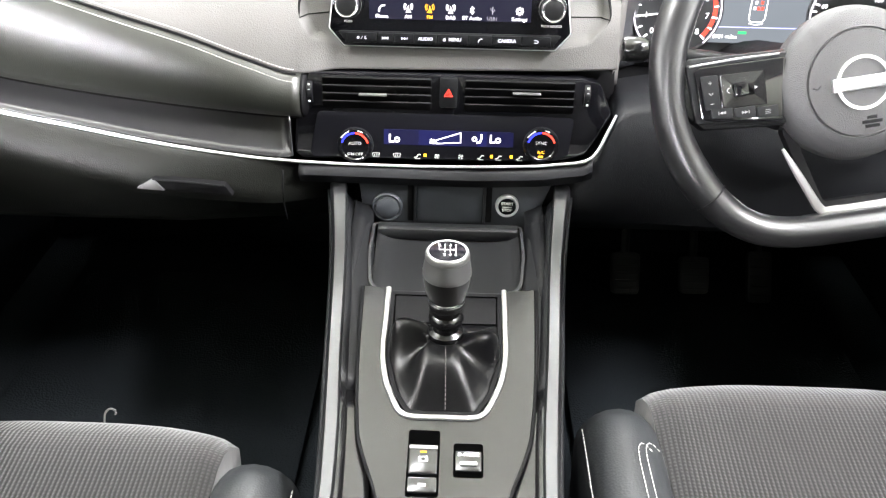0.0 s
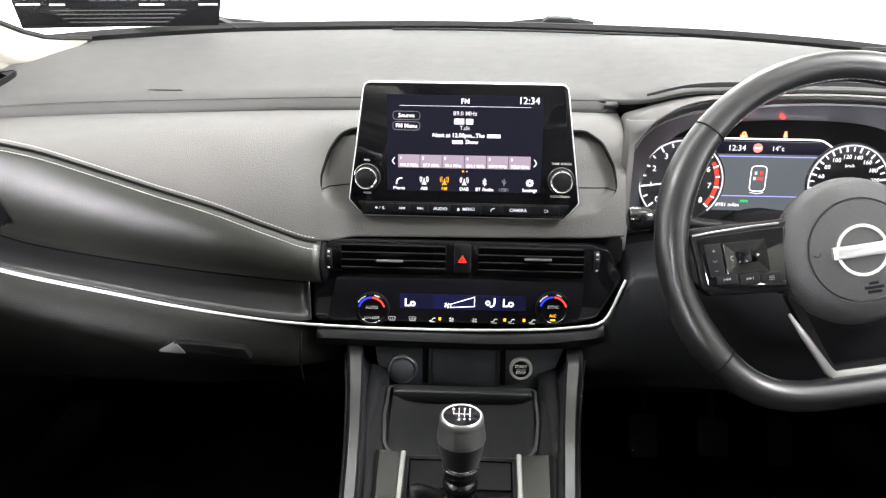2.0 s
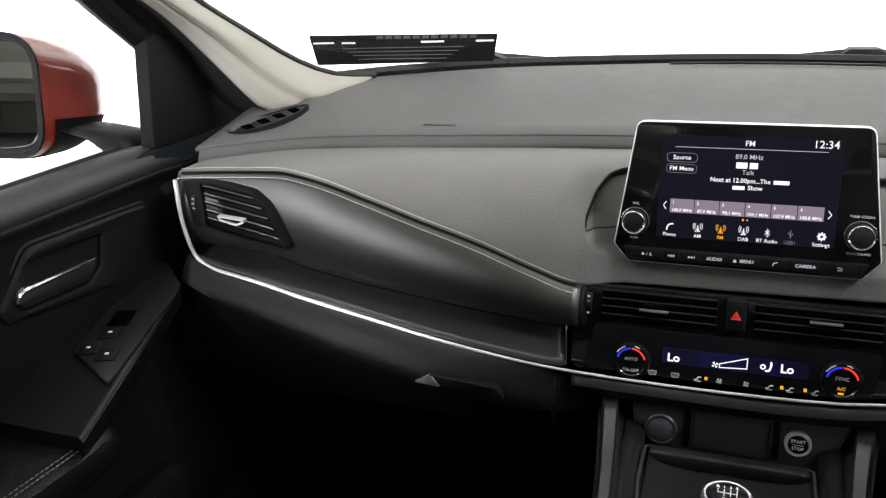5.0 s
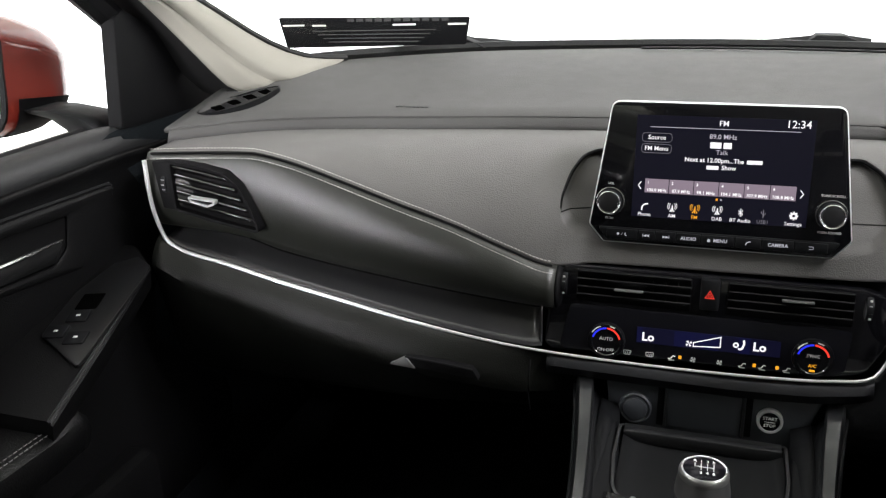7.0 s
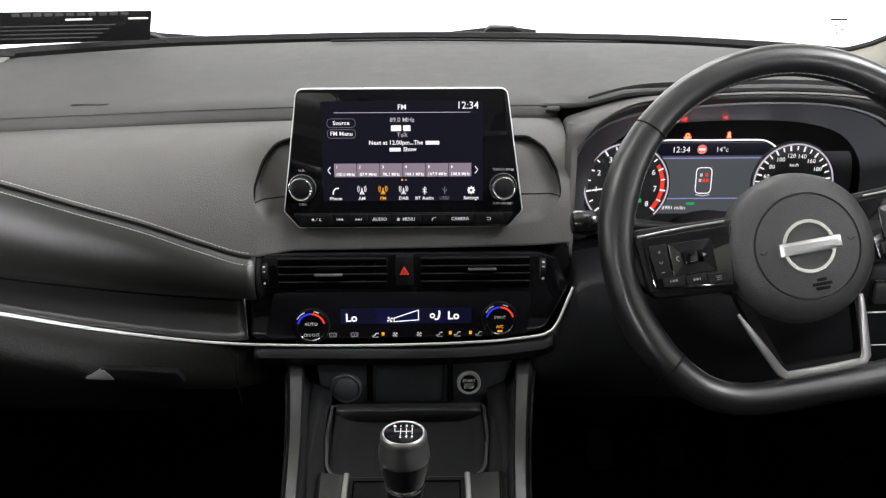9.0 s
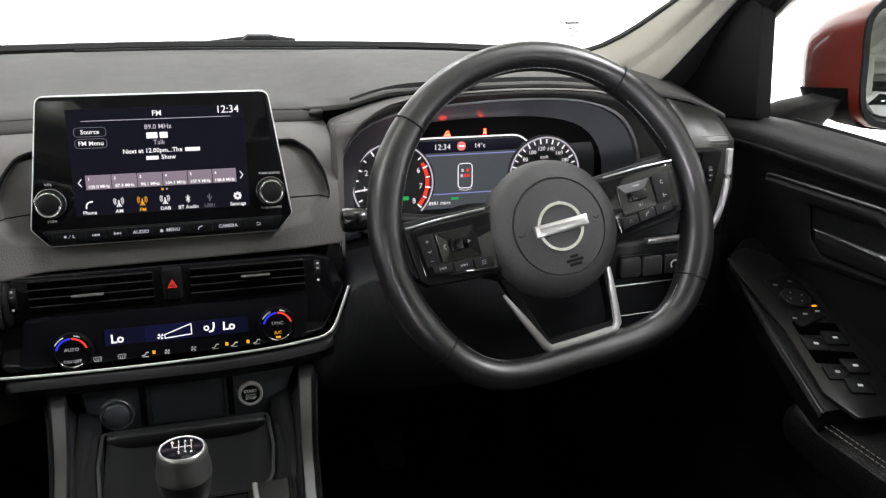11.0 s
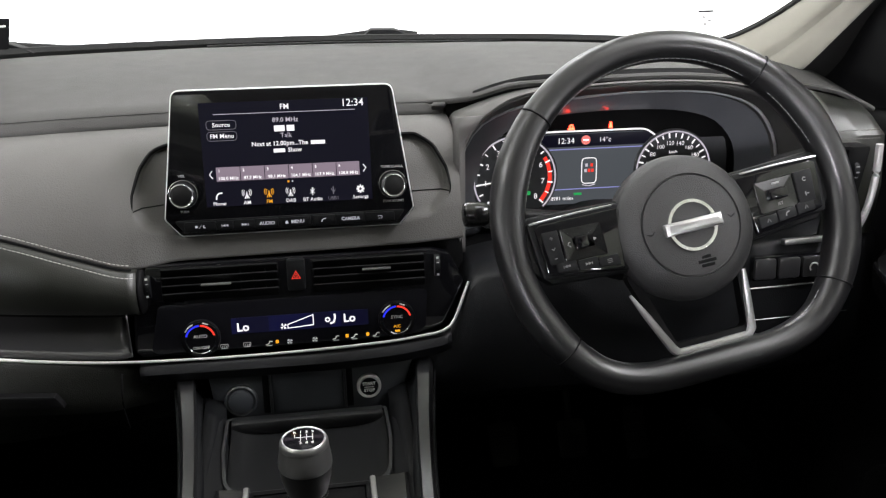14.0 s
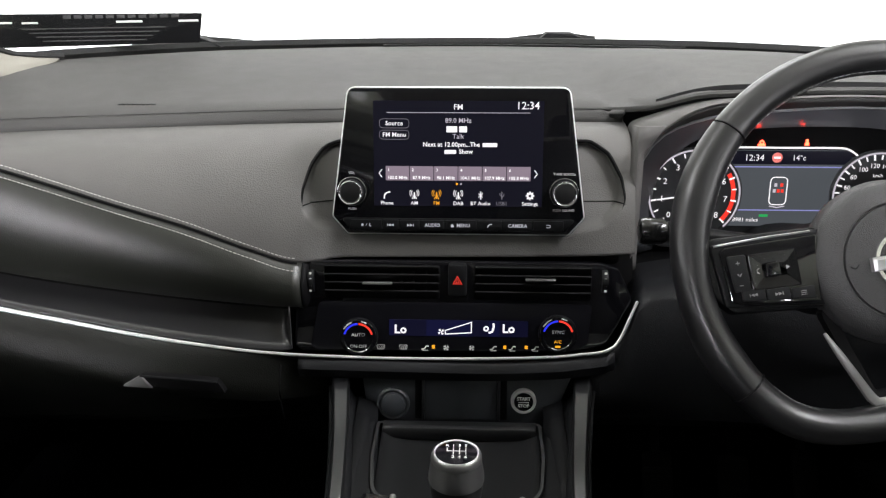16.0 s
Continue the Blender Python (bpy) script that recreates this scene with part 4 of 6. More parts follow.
# button bar
bar = part("button_bar", slab(rounded([(-0.112, -0.0745), (0.112, -0.0745), (0.122, -0.0615), (-0.122, -0.0615)], 0.002, 2), -0.002, 0.0030, 0.001), DARK, scr, label="row of dark push buttons")
xs = (-0.112, -0.0785, -0.0605, -0.0385, -0.0135, 0.0205, 0.0465, 0.0780, 0.110)
for k in range(8):
    c, w = (xs[k] + xs[k + 1]) / 2, xs[k + 1] - xs[k]
    key = part("push_button", box(w - 0.0008, 0.0105, 0.003, 0.0006), DARK, bar, pose(c, -0.0682, 0.0032))
    s = ("", "", "", "AUDIO", "MENU", "", "CAMERA", "")[k]
    if s:
        part("legend", writing(s, 0.0050, 0.0025 if s == "MENU" else 0, 0, 0.0018, 0.00012), KEYLIT, key)
    if k == 0:
        part("legend", join(arc_band(0.0, 0.0014, 0, 359, 0.0016, 0.0018, 10, -0.004, 0), tube([(-0.001, -0.0016, 0.0018), (0.001, 0.0016, 0.0018)], 0.0002, 4), arc_band(0.0008, 0.0018, 100, 300, 0.0016, 0.0018, 8, 0.0045, 0)), KEYLIT, key)
    if k in (1, 2):
        g = 1 if k == 2 else -1
        part("legend", join(slab([(-0.003 * g, -0.0015), (0, 0), (-0.003 * g, 0.0015)], 0.0016, 0.0018, 0), slab([(0, -0.0015), (0.003 * g, 0), (0, 0.0015)], 0.0016, 0.0018, 0), box(0.0006, 0.003, 0.0002, 0.00005, (0.0035 * g, 0, 0.0018))), KEYLIT, key)
    if k == 4:
        part("legend", slab([(-0.0105, -0.0018), (-0.0075, -0.0018), (-0.0075, 0.0002), (-0.009, 0.0018), (-0.0105, 0.0002)], 0.0016, 0.0018, 0), KEYLIT, key)
    if k == 5:
        part("legend", tube(spline([(-0.0022, -0.002, 0.0018), (-0.0016, 0.0, 0.0018), (0.0, 0.0014, 0.0018), (0.0024, 0.0017, 0.0018)], 8), 0.0005, 4), KEYLIT, key)
    if k == 7:
        part("legend", tube(spline([(-0.0025, 0.0012, 0.0018), (0.0015, 0.0012, 0.0018), (0.0022, 0.0, 0.0018), (0.0014, -0.0013, 0.0018), (-0.002, -0.0013, 0.0018)], 10), 0.0003, 4), KEYLIT, key)

edge_p = [(x, pad_y(x, z) + 0.0012, z) for x, z in spline(pocket[::2], 160, True)]
# Black cord stands in for shade along the hollow's rim, thicker above.
part("pocket_edge_shade", tube(edge_p, 0.002, 6, loop=True, radii=[0.0008 + 0.0014 * max(0.0, min(1.0, (p[2] - 0.872) / 0.04)) for p in edge_p]), DEEP, dash)
for sx in (-1, 1):
    part("pocket_gap", tube([(sx * x, pad_y(sx * x, 0.880) + pocket_depth(sx * x, 0.880) - 0.0004, 0.880) for x in np.linspace(0.128, 0.163 if sx < 0 else 0.176, 6)], 0.0007, 5), DEEP, dash)

# ---------------------------------------------------------------- climate panel with the middle vents
CP = 10
cl = thing("climate_panel", pose(0, 0.8555, 0.775, 90 - CP), "gloss black climate panel with two dials and lit display", "control panel")
out = rounded([(-0.165, -0.047), (0.125, -0.045), (0.157, -0.035), (0.184, 0.013), (0.168, 0.046), (0.148, 0.0515), (-0.154, 0.0515), (-0.170, 0.020), (-0.174, -0.040)], [0.004, 0.01, 0.012, 0.006, 0.006, 0.004, 0.004, 0.006, 0.008], 3)
part("fascia", slab(out, -0.03, -0.0025, 0.002), GLOSS, cl, label="gloss black fascia")
low = rounded([(-0.150, -0.0445), (0.122, -0.0425), (0.138, -0.035), (0.142, 0.0085), (-0.146, 0.0085), (-0.156, -0.040)], 0.006, 3)
part("control_face", slab(low, -0.004, 0.0, 0.0012), HAZE, cl)
part("display", slab(rect(0.142, 0.0175, -0.0005, -0.0185), 0.0, 0.0005, 0), NAVY2, cl, label="lit blue display strip")
for x, w in ((-0.0490, 0.034), (0.0240, 0.020), (0.0600, 0.030)):
    part("display_patch", slab(rect(w, 0.0172, x, -0.0185), 0.0004, 0.0006, 0), NAVY3, cl)
part("writing", writing("Lo", 0.0128, -0.0595, -0.0205, 0.0009, 0.0004), W_ON, cl)
part("writing", writing("Lo", 0.0128, 0.0545, -0.0185, 0.0009, 0.0004), W_ON, cl)
wedge = [(-0.0125, -0.0255), (0.0160, -0.0235), (0.0160, -0.0110), (-0.0125, -0.0205)]
part("fan_gauge", frame_ring(wedge, inset(wedge, 0.0011), 0.0006, 0.0009), W_ON, cl)
part("fan_icon", join(*[slab([(-0.0165 + 0.0004 * 0, -0.0225), (-0.0165 + 0.0036 * math.cos(a), -0.0225 + 0.0036 * math.sin(a)), (-0.0165 + 0.0036 * math.cos(a + 0.8), -0.0225 + 0.0036 * math.sin(a + 0.8))], 0.0006, 0.0009, 0) for a in (0.2, 1.77, 3.34, 4.91)]), W_ON, cl)
part("seat_icon", join(arc_band(0.0014, 0.0030, 0, 359, 0.0006, 0.0009, 12, 0.0310, -0.0185), tube(spline([(0.0335, -0.0225, 0.0009), (0.037, -0.022, 0.0009), (0.039, -0.016, 0.0009), (0.0385, -0.0125, 0.0009)], 8), 0.0011, 4)), W_ON, cl)
for x, y, s in ((-0.1035, -0.0285, "AUTO"), (0.1060, -0.0225, "SYNC")):
    d = part("dial", lathe([(0.0200, 0), (0.0200, 0.006), (0.0188, 0.0075), (0.0160, 0.0078), (0.0150, 0.0068), (0.001, 0.0066)], 44), GLOSS, cl, pose(x, y, 0))
    part("dial_ring", lathe([(0.0202, 0.0), (0.0202, 0.0052), (0.0194, 0.0066)], 44), DARK, d)
    part("cold_arc", arc_band(0.0140, 0.0160, 92, 165, 0.0070, 0.0082, 14), BLUE, d, label="blue lit arc")
    part("warm_arc", arc_band(0.0140, 0.0160, 15, 88, 0.0070, 0.0082, 14), RED_ON, d, label="red lit arc")
    part("mark", arc_band(0.0172, 0.0186, 112, 150, 0.0070, 0.0080, 8), LEGEND, d)
    part("mark", arc_band(0.0172, 0.0186, 60, 80, 0.0070, 0.0080, 8), LEGEND, d)
    part("writing", writing(s, 0.0052, 0, 0.003, 0.0075), LEGEND, d)
    part("writing", writing("ON·OFF" if s == "AUTO" else "A/C", 0.0050, 0, -0.0095 if s == "AUTO" else -0.0075, 0.0075), LEGEND if s == "AUTO" else AMBER, d)
    if s == "SYNC":
        part("lamp", box(0.0055, 0.0022, 0.0004, 0.0002), AMBER, d, pose(0, -0.0125, 0.0075))
for k, x in enumerate((-0.0805, -0.0565, -0.0330, -0.0110, 0.0160, 0.0390, 0.0590, 0.0830)):
    y = -0.0405 + 0.0225 * (x + 0.08) * 0.35
    if k in (0, 1):
        o = rounded([(x - 0.0035, y - 0.002), (x + 0.0035, y - 0.002), (x + 0.0045, y + 0.003), (x - 0.0045, y + 0.003)], 0.001, 2)
        part("icon", join(frame_ring(o, inset(o, 0.0005), 0.0005, 0.0008), *[tube([(x + q, y - 0.0015, 0.0008), (x + q + 0.0006, y + 0.0015, 0.0008)], 0.00025, 4) for q in (-0.002, 0, 0.002)]), LEGEND, cl)
    elif k in (3, 4):
        part("icon", join(*[slab([(x, y), (x + 0.0032 * math.cos(a), y + 0.0032 * math.sin(a)), (x + 0.0032 * math.cos(a + 0.9), y + 0.0032 * math.sin(a + 0.9))], 0.0005, 0.0008, 0) for a in (0.2, 1.77, 3.34, 4.91)]), LEGEND, cl)
    else:
        part("icon", join(tube(spline([(x - 0.004, y - 0.0015, 0.0008), (x - 0.001, y - 0.001, 0.0008), (x + 0.001, y + 0.002, 0.0008), (x + 0.0035, y + 0.0015, 0.0008)], 8), 0.0006, 4), box(0.006, 0.001, 0.0003, 0.0001, (x, y - 0.0028, 0.0008))), LEGEND, cl)
for x in (-0.0245, 0.0510, 0.0735):
    part("lamp", box(0.0032, 0.0038, 0.0005, 0.0004), AMBER, cl, pose(x, -0.0395 + 0.008 * (x + 0.08), 0.0006), label="amber indicator lamp")
# vents
for sx in (-1, 1):
    cav = rounded(rect(0.122, 0.036, sx * 0.079, 0.0305), 0.003, 2)
    part("vent_recess", slab(cav, -0.006, -0.0016, 0.0005), DEEP, cl)
    for k in range(4):
        part("slat", box(0.120, 0.011, 0.0018, 0.0006), DEEP, cl, pose(sx * 0.079, 0.0175 + 0.0087 * k, 0.0006, 35))
    for k in range(3 if sx < 0 else 0):
        part("vane", box(0.0014, 0.030, 0.004, 0.0004), DARK, cl, pose(-0.058 + 0.013 * k, 0.0305, -0.0012))
    part("tab", box(0.031, 0.0022, 0.007, 0.0008), SILVER, cl, pose(-0.083 if sx < 0 else 0.0865, 0.030 if sx < 0 else 0.0355, 0.0055), label="silver tab")
    part("thumbwheel", lathe([(0.002, -0.003), (0.0125, -0.003), (0.0132, 0), (0.0125, 0.003), (0.002, 0.003)], 28), DARK, cl, pose(sx * 0.1535, 0.0335 if sx > 0 else 0.030, -0.0065, 0, 90))
    for k in range(4):
        part("notch", box(0.0026, 0.0022, 0.0006, 0.0002), LEGEND, cl, pose(sx * 0.1535, 0.021 + 0.0062 * k + (0.0035 if sx > 0 else 0), 0.0056))
hz = part("hazard_switch", box(0.0195, 0.034, 0.008, 0.0018), DARK, cl, pose(0.0005, 0.034, 0.001))
tri = [(-0.0052, -0.0042), (0.0052, -0.0042), (0, 0.0050)]
part("triangle", frame_ring(tri, inset(tri, 0.0009), 0.0040, 0.0044), CAPRED, hz, label="red warning triangle")
part("triangle_inner", frame_ring(inset(tri, 0.0016), inset(tri, 0.0022), 0.0040, 0.0044), CAPRED, hz)

# ---------------------------------------------------------------- instrument cluster
def arch(pts, y):
    return [(x, y, z) for x, z in spline(pts, 40)]


OUT_A = [(0.190, 0.79), (0.187, 0.86), (0.192, 0.92), (0.215, 0.957), (0.26, 0.980), (0.34, 0.988), (0.42, 0.990), (0.51, 0.984), (0.575, 0.962), (0.606, 0.925), (0.615, 0.87), (0.612, 0.79)]
IN_A = [(0.197, 0.80), (0.194, 0.86), (0.199, 0.910), (0.222, 0.943), (0.27, 0.962), (0.34, 0.970), (0.42, 0.974), (0.50, 0.970), (0.555, 0.952), (0.584, 0.918), (0.596, 0.87), (0.594, 0.80)]
FACE_A = [(0.226, 0.80), (0.222, 0.86), (0.228, 0.893), (0.249, 0.920), (0.28, 0.938), (0.34, 0.946), (0.42, 0.948), (0.48, 0.944), (0.525, 0.930), (0.552, 0.900), (0.560, 0.86), (0.556, 0.80)]
clu = thing("instrument_cluster", pose(0, 0, 0), "hooded instrument cluster with two lit dials and a grey display", "instrument cluster")
part("hood_lip", loft([[(x, y - 0.004 + 0.07 * max(0.0, 0.25 - x) , z) for x, y, z in arch(OUT_A, 0.928)], [(x, y + 0.012, z - 0.004) for x, y, z in arch(OUT_A, 0.928)], arch(IN_A, 0.965)]), TOP, clu, solid=0.004)
low_b = spline([(0.186, 0.925, 0.880), (0.1905, 0.923, 0.915), (0.200, 0.922, 0.938), (0.2145, 0.922, 0.9565), (0.260, 0.922, 0.9795), (0.340, 0.922, 0.9875), (0.420, 0.922, 0.9895), (0.510, 0.922, 0.9835), (0.560, 0.922, 0.968)], 60)
top_b = spline([(0.1885, 0.975, 0.880), (0.1885, 0.985, 0.925), (0.1890, 0.992, 0.946), (0.2000, 0.968, 0.960), (0.260, 0.936, 0.984), (0.340, 0.928, 0.989), (0.420, 0.926, 0.991), (0.510, 0.928, 0.986), (0.580, 0.922, 0.976)], 60)
part("brow_panel", loft([[p, p + (q - p) * 0.12 + np.array((0, -0.003, 0.001)), p + (q - p) * 0.5 + np.array((0, -0.003, 0.002)), q] for p, q in zip(low_b, top_b)]), SOFT, clu, solid=0.003, label="grey padded cluster surround")
# Black ribbon closes the slit and stands in for the hood's overhang shadow.
part("brow_slit_shade", loft([[q + np.array((0, 0.004, -0.004)), q + np.array((0.0, 0.010, 0.012))] for q in top_b[14:]]), DEEP, clu, solid=0.002)
part("side_panel", loft([[(0.1845, 0.922, z), (0.188, 0.915, z), (0.193 + 0.9 * max(0.0, z - 0.935), 0.921, z)] for z in np.linspace(0.80, 0.960, 12)]), SOFT, clu, solid=0.003)
part("visor", loft([arch(IN_A, 0.961), arch(IN_A, 0.964), arch(FACE_A, 0.990), arch(FACE_A, 1.002)]), SHELF, clu, solid=0.002, label="gloss black bevelled hood")
part("back_plate", loft([[(x, 1.002, z) for x, z in spline(FACE_A, 40)], [(0.22 + 0.336 * k / 39, 1.002, 0.795) for k in range(40)]]), DEEP, clu, solid=0.01)
part("rim_line", tube([(x, y - 0.001, z) for x, y, z in arch(IN_A, 0.957)], 0.0021, 6), VISOR, clu, label="light grey rim")
FC = part("dial_face", slab(rounded(rect(0.325, 0.125, 0.012, -0.012), [0.02, 0.02, 0.05, 0.058], 8), -0.004, 0.0, 0.001), DIALM, clu, pose(0.372, 0.990, 0.8785, 86))
mid = rounded([(-0.072, -0.048), (0.070, -0.048), (0.076, 0.028), (0.062, 0.0405), (-0.074, 0.0405), (-0.080, 0.030)], 0.006, 3)
dsp = part("display", slab(mid, 0.0, 0.0012, 0), GREYD, FC, label="lit grey display")
part("band", box(0.150, 0.0155, 0.0006, 0.0002), NAVY, dsp, pose(-0.005, 0.0320, 0.0014))
part("rule", box(0.140, 0.0012, 0.0006, 0.0002), glow("lilac_line", (0.35, 0.36, 0.8), 0.8), dsp, pose(-0.005, 0.0212, 0.0014))
part("rule", box(0.140, 0.0012, 0.0006, 0.0002), glow("lilac_line", (0.35, 0.36, 0.8), 0.8), dsp, pose(-0.005, -0.0290, 0.0014))
part("frame_line", tube(spline([(-0.080, 0.0385, 0.002), (-0.074, 0.0428, 0.002), (0.0, 0.0432, 0.002), (0.054, 0.0432, 0.002), (0.064, 0.0420, 0.002), (0.073, 0.0370, 0.002), (0.079, 0.032, 0.002)], 40), 0.0011, 6), W_ON, FC, label="white lit line")
part("writing", writing("12:34", 0.0100, -0.0385, 0.0315, 0.0019), W_ON, dsp)
part("writing", writing("14°c", 0.0085, 0.0115, 0.0315, 0.0019), W_ON, dsp)
part("sign_disc", arc_band(0.0, 0.0058, 0, 359, 0.0016, 0.0020, 24, -0.0130, 0.0320), glow("sign_red", (1.0, 0.25, 0.22), 0.9), dsp, label="red lit sign")
part("sign_bar", box(0.0075, 0.0024, 0.0003, 0.0001), W_ON, dsp, pose(-0.0130, 0.0320, 0.0022))
cs = rounded(rect(0.0200, 0.0330, -0.0080, -0.0065), 0.006, 4)
part("car_outline", frame_ring(cs, inset(cs, 0.0011), 0.0014, 0.0019), W_ON, dsp)
part("car_outline", tube([(-0.0165, -0.0240, 0.0018), (-0.0080, -0.0258, 0.0018), (0.0005, -0.0240, 0.0018)], 0.0006, 4), B_ON, dsp)
for i in range(2):
    for j in range(2 if i == 0 else 3):
        part("seat_mark", box(0.0032, 0.0040, 0.0004, 0.0002), (B_ON if (i, j) in ((0, 0), (1, 0)) else RED_ON), dsp, pose(-0.0080 + ((-0.0034 + 0.0068 * j) if i == 0 else (-0.0045 + 0.0045 * j)), 0.0005 - 0.0068 * i, 0.0018))
part("writing", writing("48981 miles", 0.0068, -0.0440, -0.0405, 0.0019), W_ON, dsp)
part("lamp", box(0.010, 0.003, 0.0004, 0.0002), GREEN, dsp, pose(-0.022, -0.0355, 0.0016), label="green lamp")


def dial(cx, cy, r, nums, a0, a1, red_from):
    d = part("dial", lathe([(r + 0.004, 0.0), (r + 0.004, 0.0035), (r + 0.0022, 0.005), (r + 0.0006, 0.0038), (r, 0.0018), (0.001, 0.0016)], 56), DIALM, FC, pose(cx, cy, 0), label="black dial with white numbers")
    part("lit_ring", arc_band(r - 0.0002, r + 0.0016, a1 - 4, a0 + 4, 0.0050, 0.0056, 40), B_ON, d)
    n = len(nums)
    marks = []
    for k in range((n - 1) * 2 + 1):
        a = radians(a0 + (a1 - a0) * k / ((n - 1) * 2))
        big = k % 2 == 0
        marks.append(moved(box(0.0066 if big else 0.0052, 0.0019 if big else 0.0015, 0.0008, 0.0001), Matrix.Translation((math.cos(a) * (r - 0.0045), math.sin(a) * (r - 0.0045), 0.0026)) @ Matrix.Rotation(a, 4, "Z")))
    part("scale", join(*marks), W_ON, d)
    if red_from < 1:
        part("red_scale", arc_band(r - 0.0078, r - 0.0030, a1, a0 + (a1 - a0) * red_from, 0.0018, 0.0024, 16), RED_ON, d, label="red lit scale")
    for k, s in enumerate(nums):
        a = radians(a0 + (a1 - a0) * k / (n - 1))
        part("number", writing(s, 0.0098 if len(s) < 2 else 0.0074, math.cos(a) * (r - 0.0140), math.sin(a) * (r - 0.0140), 0.0024), W_ON, d)
    return d


d1 = dial(-0.1035, -0.0110, 0.0505, [str(k) for k in range(9)], 222, -42, 0.72)
part("needle", box(0.036, 0.0016, 0.001, 0.0004), W_ON, d1, pose(-0.024, -0.004, 0.004, 0, 0, 8))
part("lamp", slab(rounded(rect(0.009, 0.005, 0.016, -0.020), 0.001, 2), 0.0018, 0.0026, 0), GREEN, d1, label="green lamp")
d2 = dial(0.1010, -0.0100, 0.0475, [str(k) for k in range(0, 241, 20)], 234, -38, 2.0)
part("writing", writing("km/h", 0.0055, 0, 0.022, 0.0024), W_ON, d2)
for x, nm in ((-0.0320, "belt"), (0.0180, "wheel")):
    part("warning_lamp", join(arc_band(0.0016, 0.0034, 0, 359, 0.0, 0.0006, 12), box(0.0105, 0.0026, 0.0006, 0.0002, (0, -0.0035, 0))) if nm == "belt" else join(slab([(-0.003, -0.004), (0.003, -0.004), (0.002, 0.001), (-0.002, 0.001)], 0, 0.0006, 0), arc_band(0, 0.002, 0, 359, 0, 0.0006, 10, 0, 0.003)), glow("warning_red", (1.0, 0.028, 0.012), 24.0), FC, pose(x, 0.0492, 0.0022) @ Matrix.Scale(0.80, 4), label="red warning lamp")
tray_ = rounded([(0.262, 0.9300), (0.262, 0.9385), (0.452, 0.9385), (0.452, 0.9300)], 0.002, 2)
part("lamp_window", slab([(x - 0.372, z - 0.8785) for x, z in tray_], -0.001, 0.0006, 0.0004), HAZE, FC)


# ---------------------------------------------------------------- steering wheel
WT = 24
col = thing("steering_column", pose(0, 0, 0), "black plastic steering column shroud with two stalks", "steering column")
part("shroud", loft([[(0.371 + 0.062 * sc * math.cos(a), y, z + 0.052 * sc * math.sin(a)) for a in np.linspace(0, 2 * math.pi, 24, endpoint=False)] for y, z, sc in ((0.985, 0.778, 1.1), (0.90, 0.806, 1.05), (0.83, 0.838, 0.98), (0.785, 0.864, 0.88), (0.775, 0.870, 0.6))], True, True), DEEP, col)
for sx, (xe, ye, ze) in ((-1, (0.173, 0.800, 0.884)), (1, (0.560, 0.80, 0.89))):
    st = part("stalk", tube(spline([(0.371 + sx * 0.05, 0.83, 0.862), (0.371 + sx * 0.12, 0.815, 0.872), (xe - sx * 0.022, ye, ze)], 14), 0.0085, 10, radii=np.linspace(0.007, 0.010, 14)), DARK, col)
    part("stalk_end", tube([(xe - sx * 0.024, ye, ze), (xe - sx * 0.020, ye, ze), (xe - sx * 0.004, ye, ze), (xe, ye, ze), (xe + sx * 0.0015, ye, ze)], 0.012, 18, radii=[0.0105, 0.0125, 0.013, 0.0115, 0.007]), CONSOLE, col, label="dark ribbed stalk end")
wheel = thing("steering_wheel", pose(0.3705, 0.733, 0.8905, 90 - WT) @ Matrix.Rotation(radians(10.0), 4, "Z"), "black leather steering wheel with flat bottom and silver spoke, turned slightly", "steering wheel")
rim = []
for a in np.linspace(0, 360, 120, endpoint=False):
    c, s = math.cos(radians(a)), math.sin(radians(a))
    x, y = 0.1680 * c, 0.1680 * s
    if y < -0.098:
        y = -0.098 - 0.0435 * math.sin(math.pi / 2 * (-y - 0.098) / 0.070)
    rim.append((x, y, 0.0))
rim = spline(rim[::3], 160, True)
rr = []
for p in rim:
    a = math.degrees(math.atan2(p[1], p[0])) % 360
    g = max(0.0, 1 - min(abs(a - 25), abs(a - 155), abs(a - 205) * 1.2, abs(a - 335) * 1.2) / 28)
    rr.append(0.0150 + 0.0026 * g)
part("rim", tube(rim, 0.0155, 16, True, flat=1.12, up=(0, 0, 1), radii=rr), HIDE, wheel, label="smooth black leather rim")


def rim_at(deg):
    return min(range(len(rim)), key=lambda i: abs(((math.degrees(math.atan2(rim[i][1], rim[i][0])) - deg + 180) % 360) - 180))


for a in (47, 133, 215, 325):
    i = rim_at(a)
    p, r_ = np.array(rim[i]), rr[i] + 0.0004
    d = np.array(rim[(i + 1) % 160]) - p
    d = d / np.linalg.norm(d)
    s = np.cross(d, (0, 0, 1))
    part("rim_seam", tube([p + r_ * (s * math.cos(q) + np.array((0, 0, 1.12)) * math.sin(q)) for q in np.linspace(0, 2 * math.pi, 20, endpoint=False)], 0.0009, 5, True), DEEP, wheel)
for a0, a1 in ((50, 130), (14, 44), (136, 166), (218, 250), (290, 322)):
    idx = [i for i in range(160) if a0 <= math.degrees(math.atan2(rim[i][1], rim[i][0])) % 360 <= a1]
    idx.sort(key=lambda i: math.degrees(math.atan2(rim[i][1], rim[i][0])) % 360)
    line = [np.array(rim[i]) - 0.93 * rr[i] * np.array((rim[i][0], rim[i][1], 0)) / np.linalg.norm(rim[i]) + (0, 0, 0.0065) for i in idx]
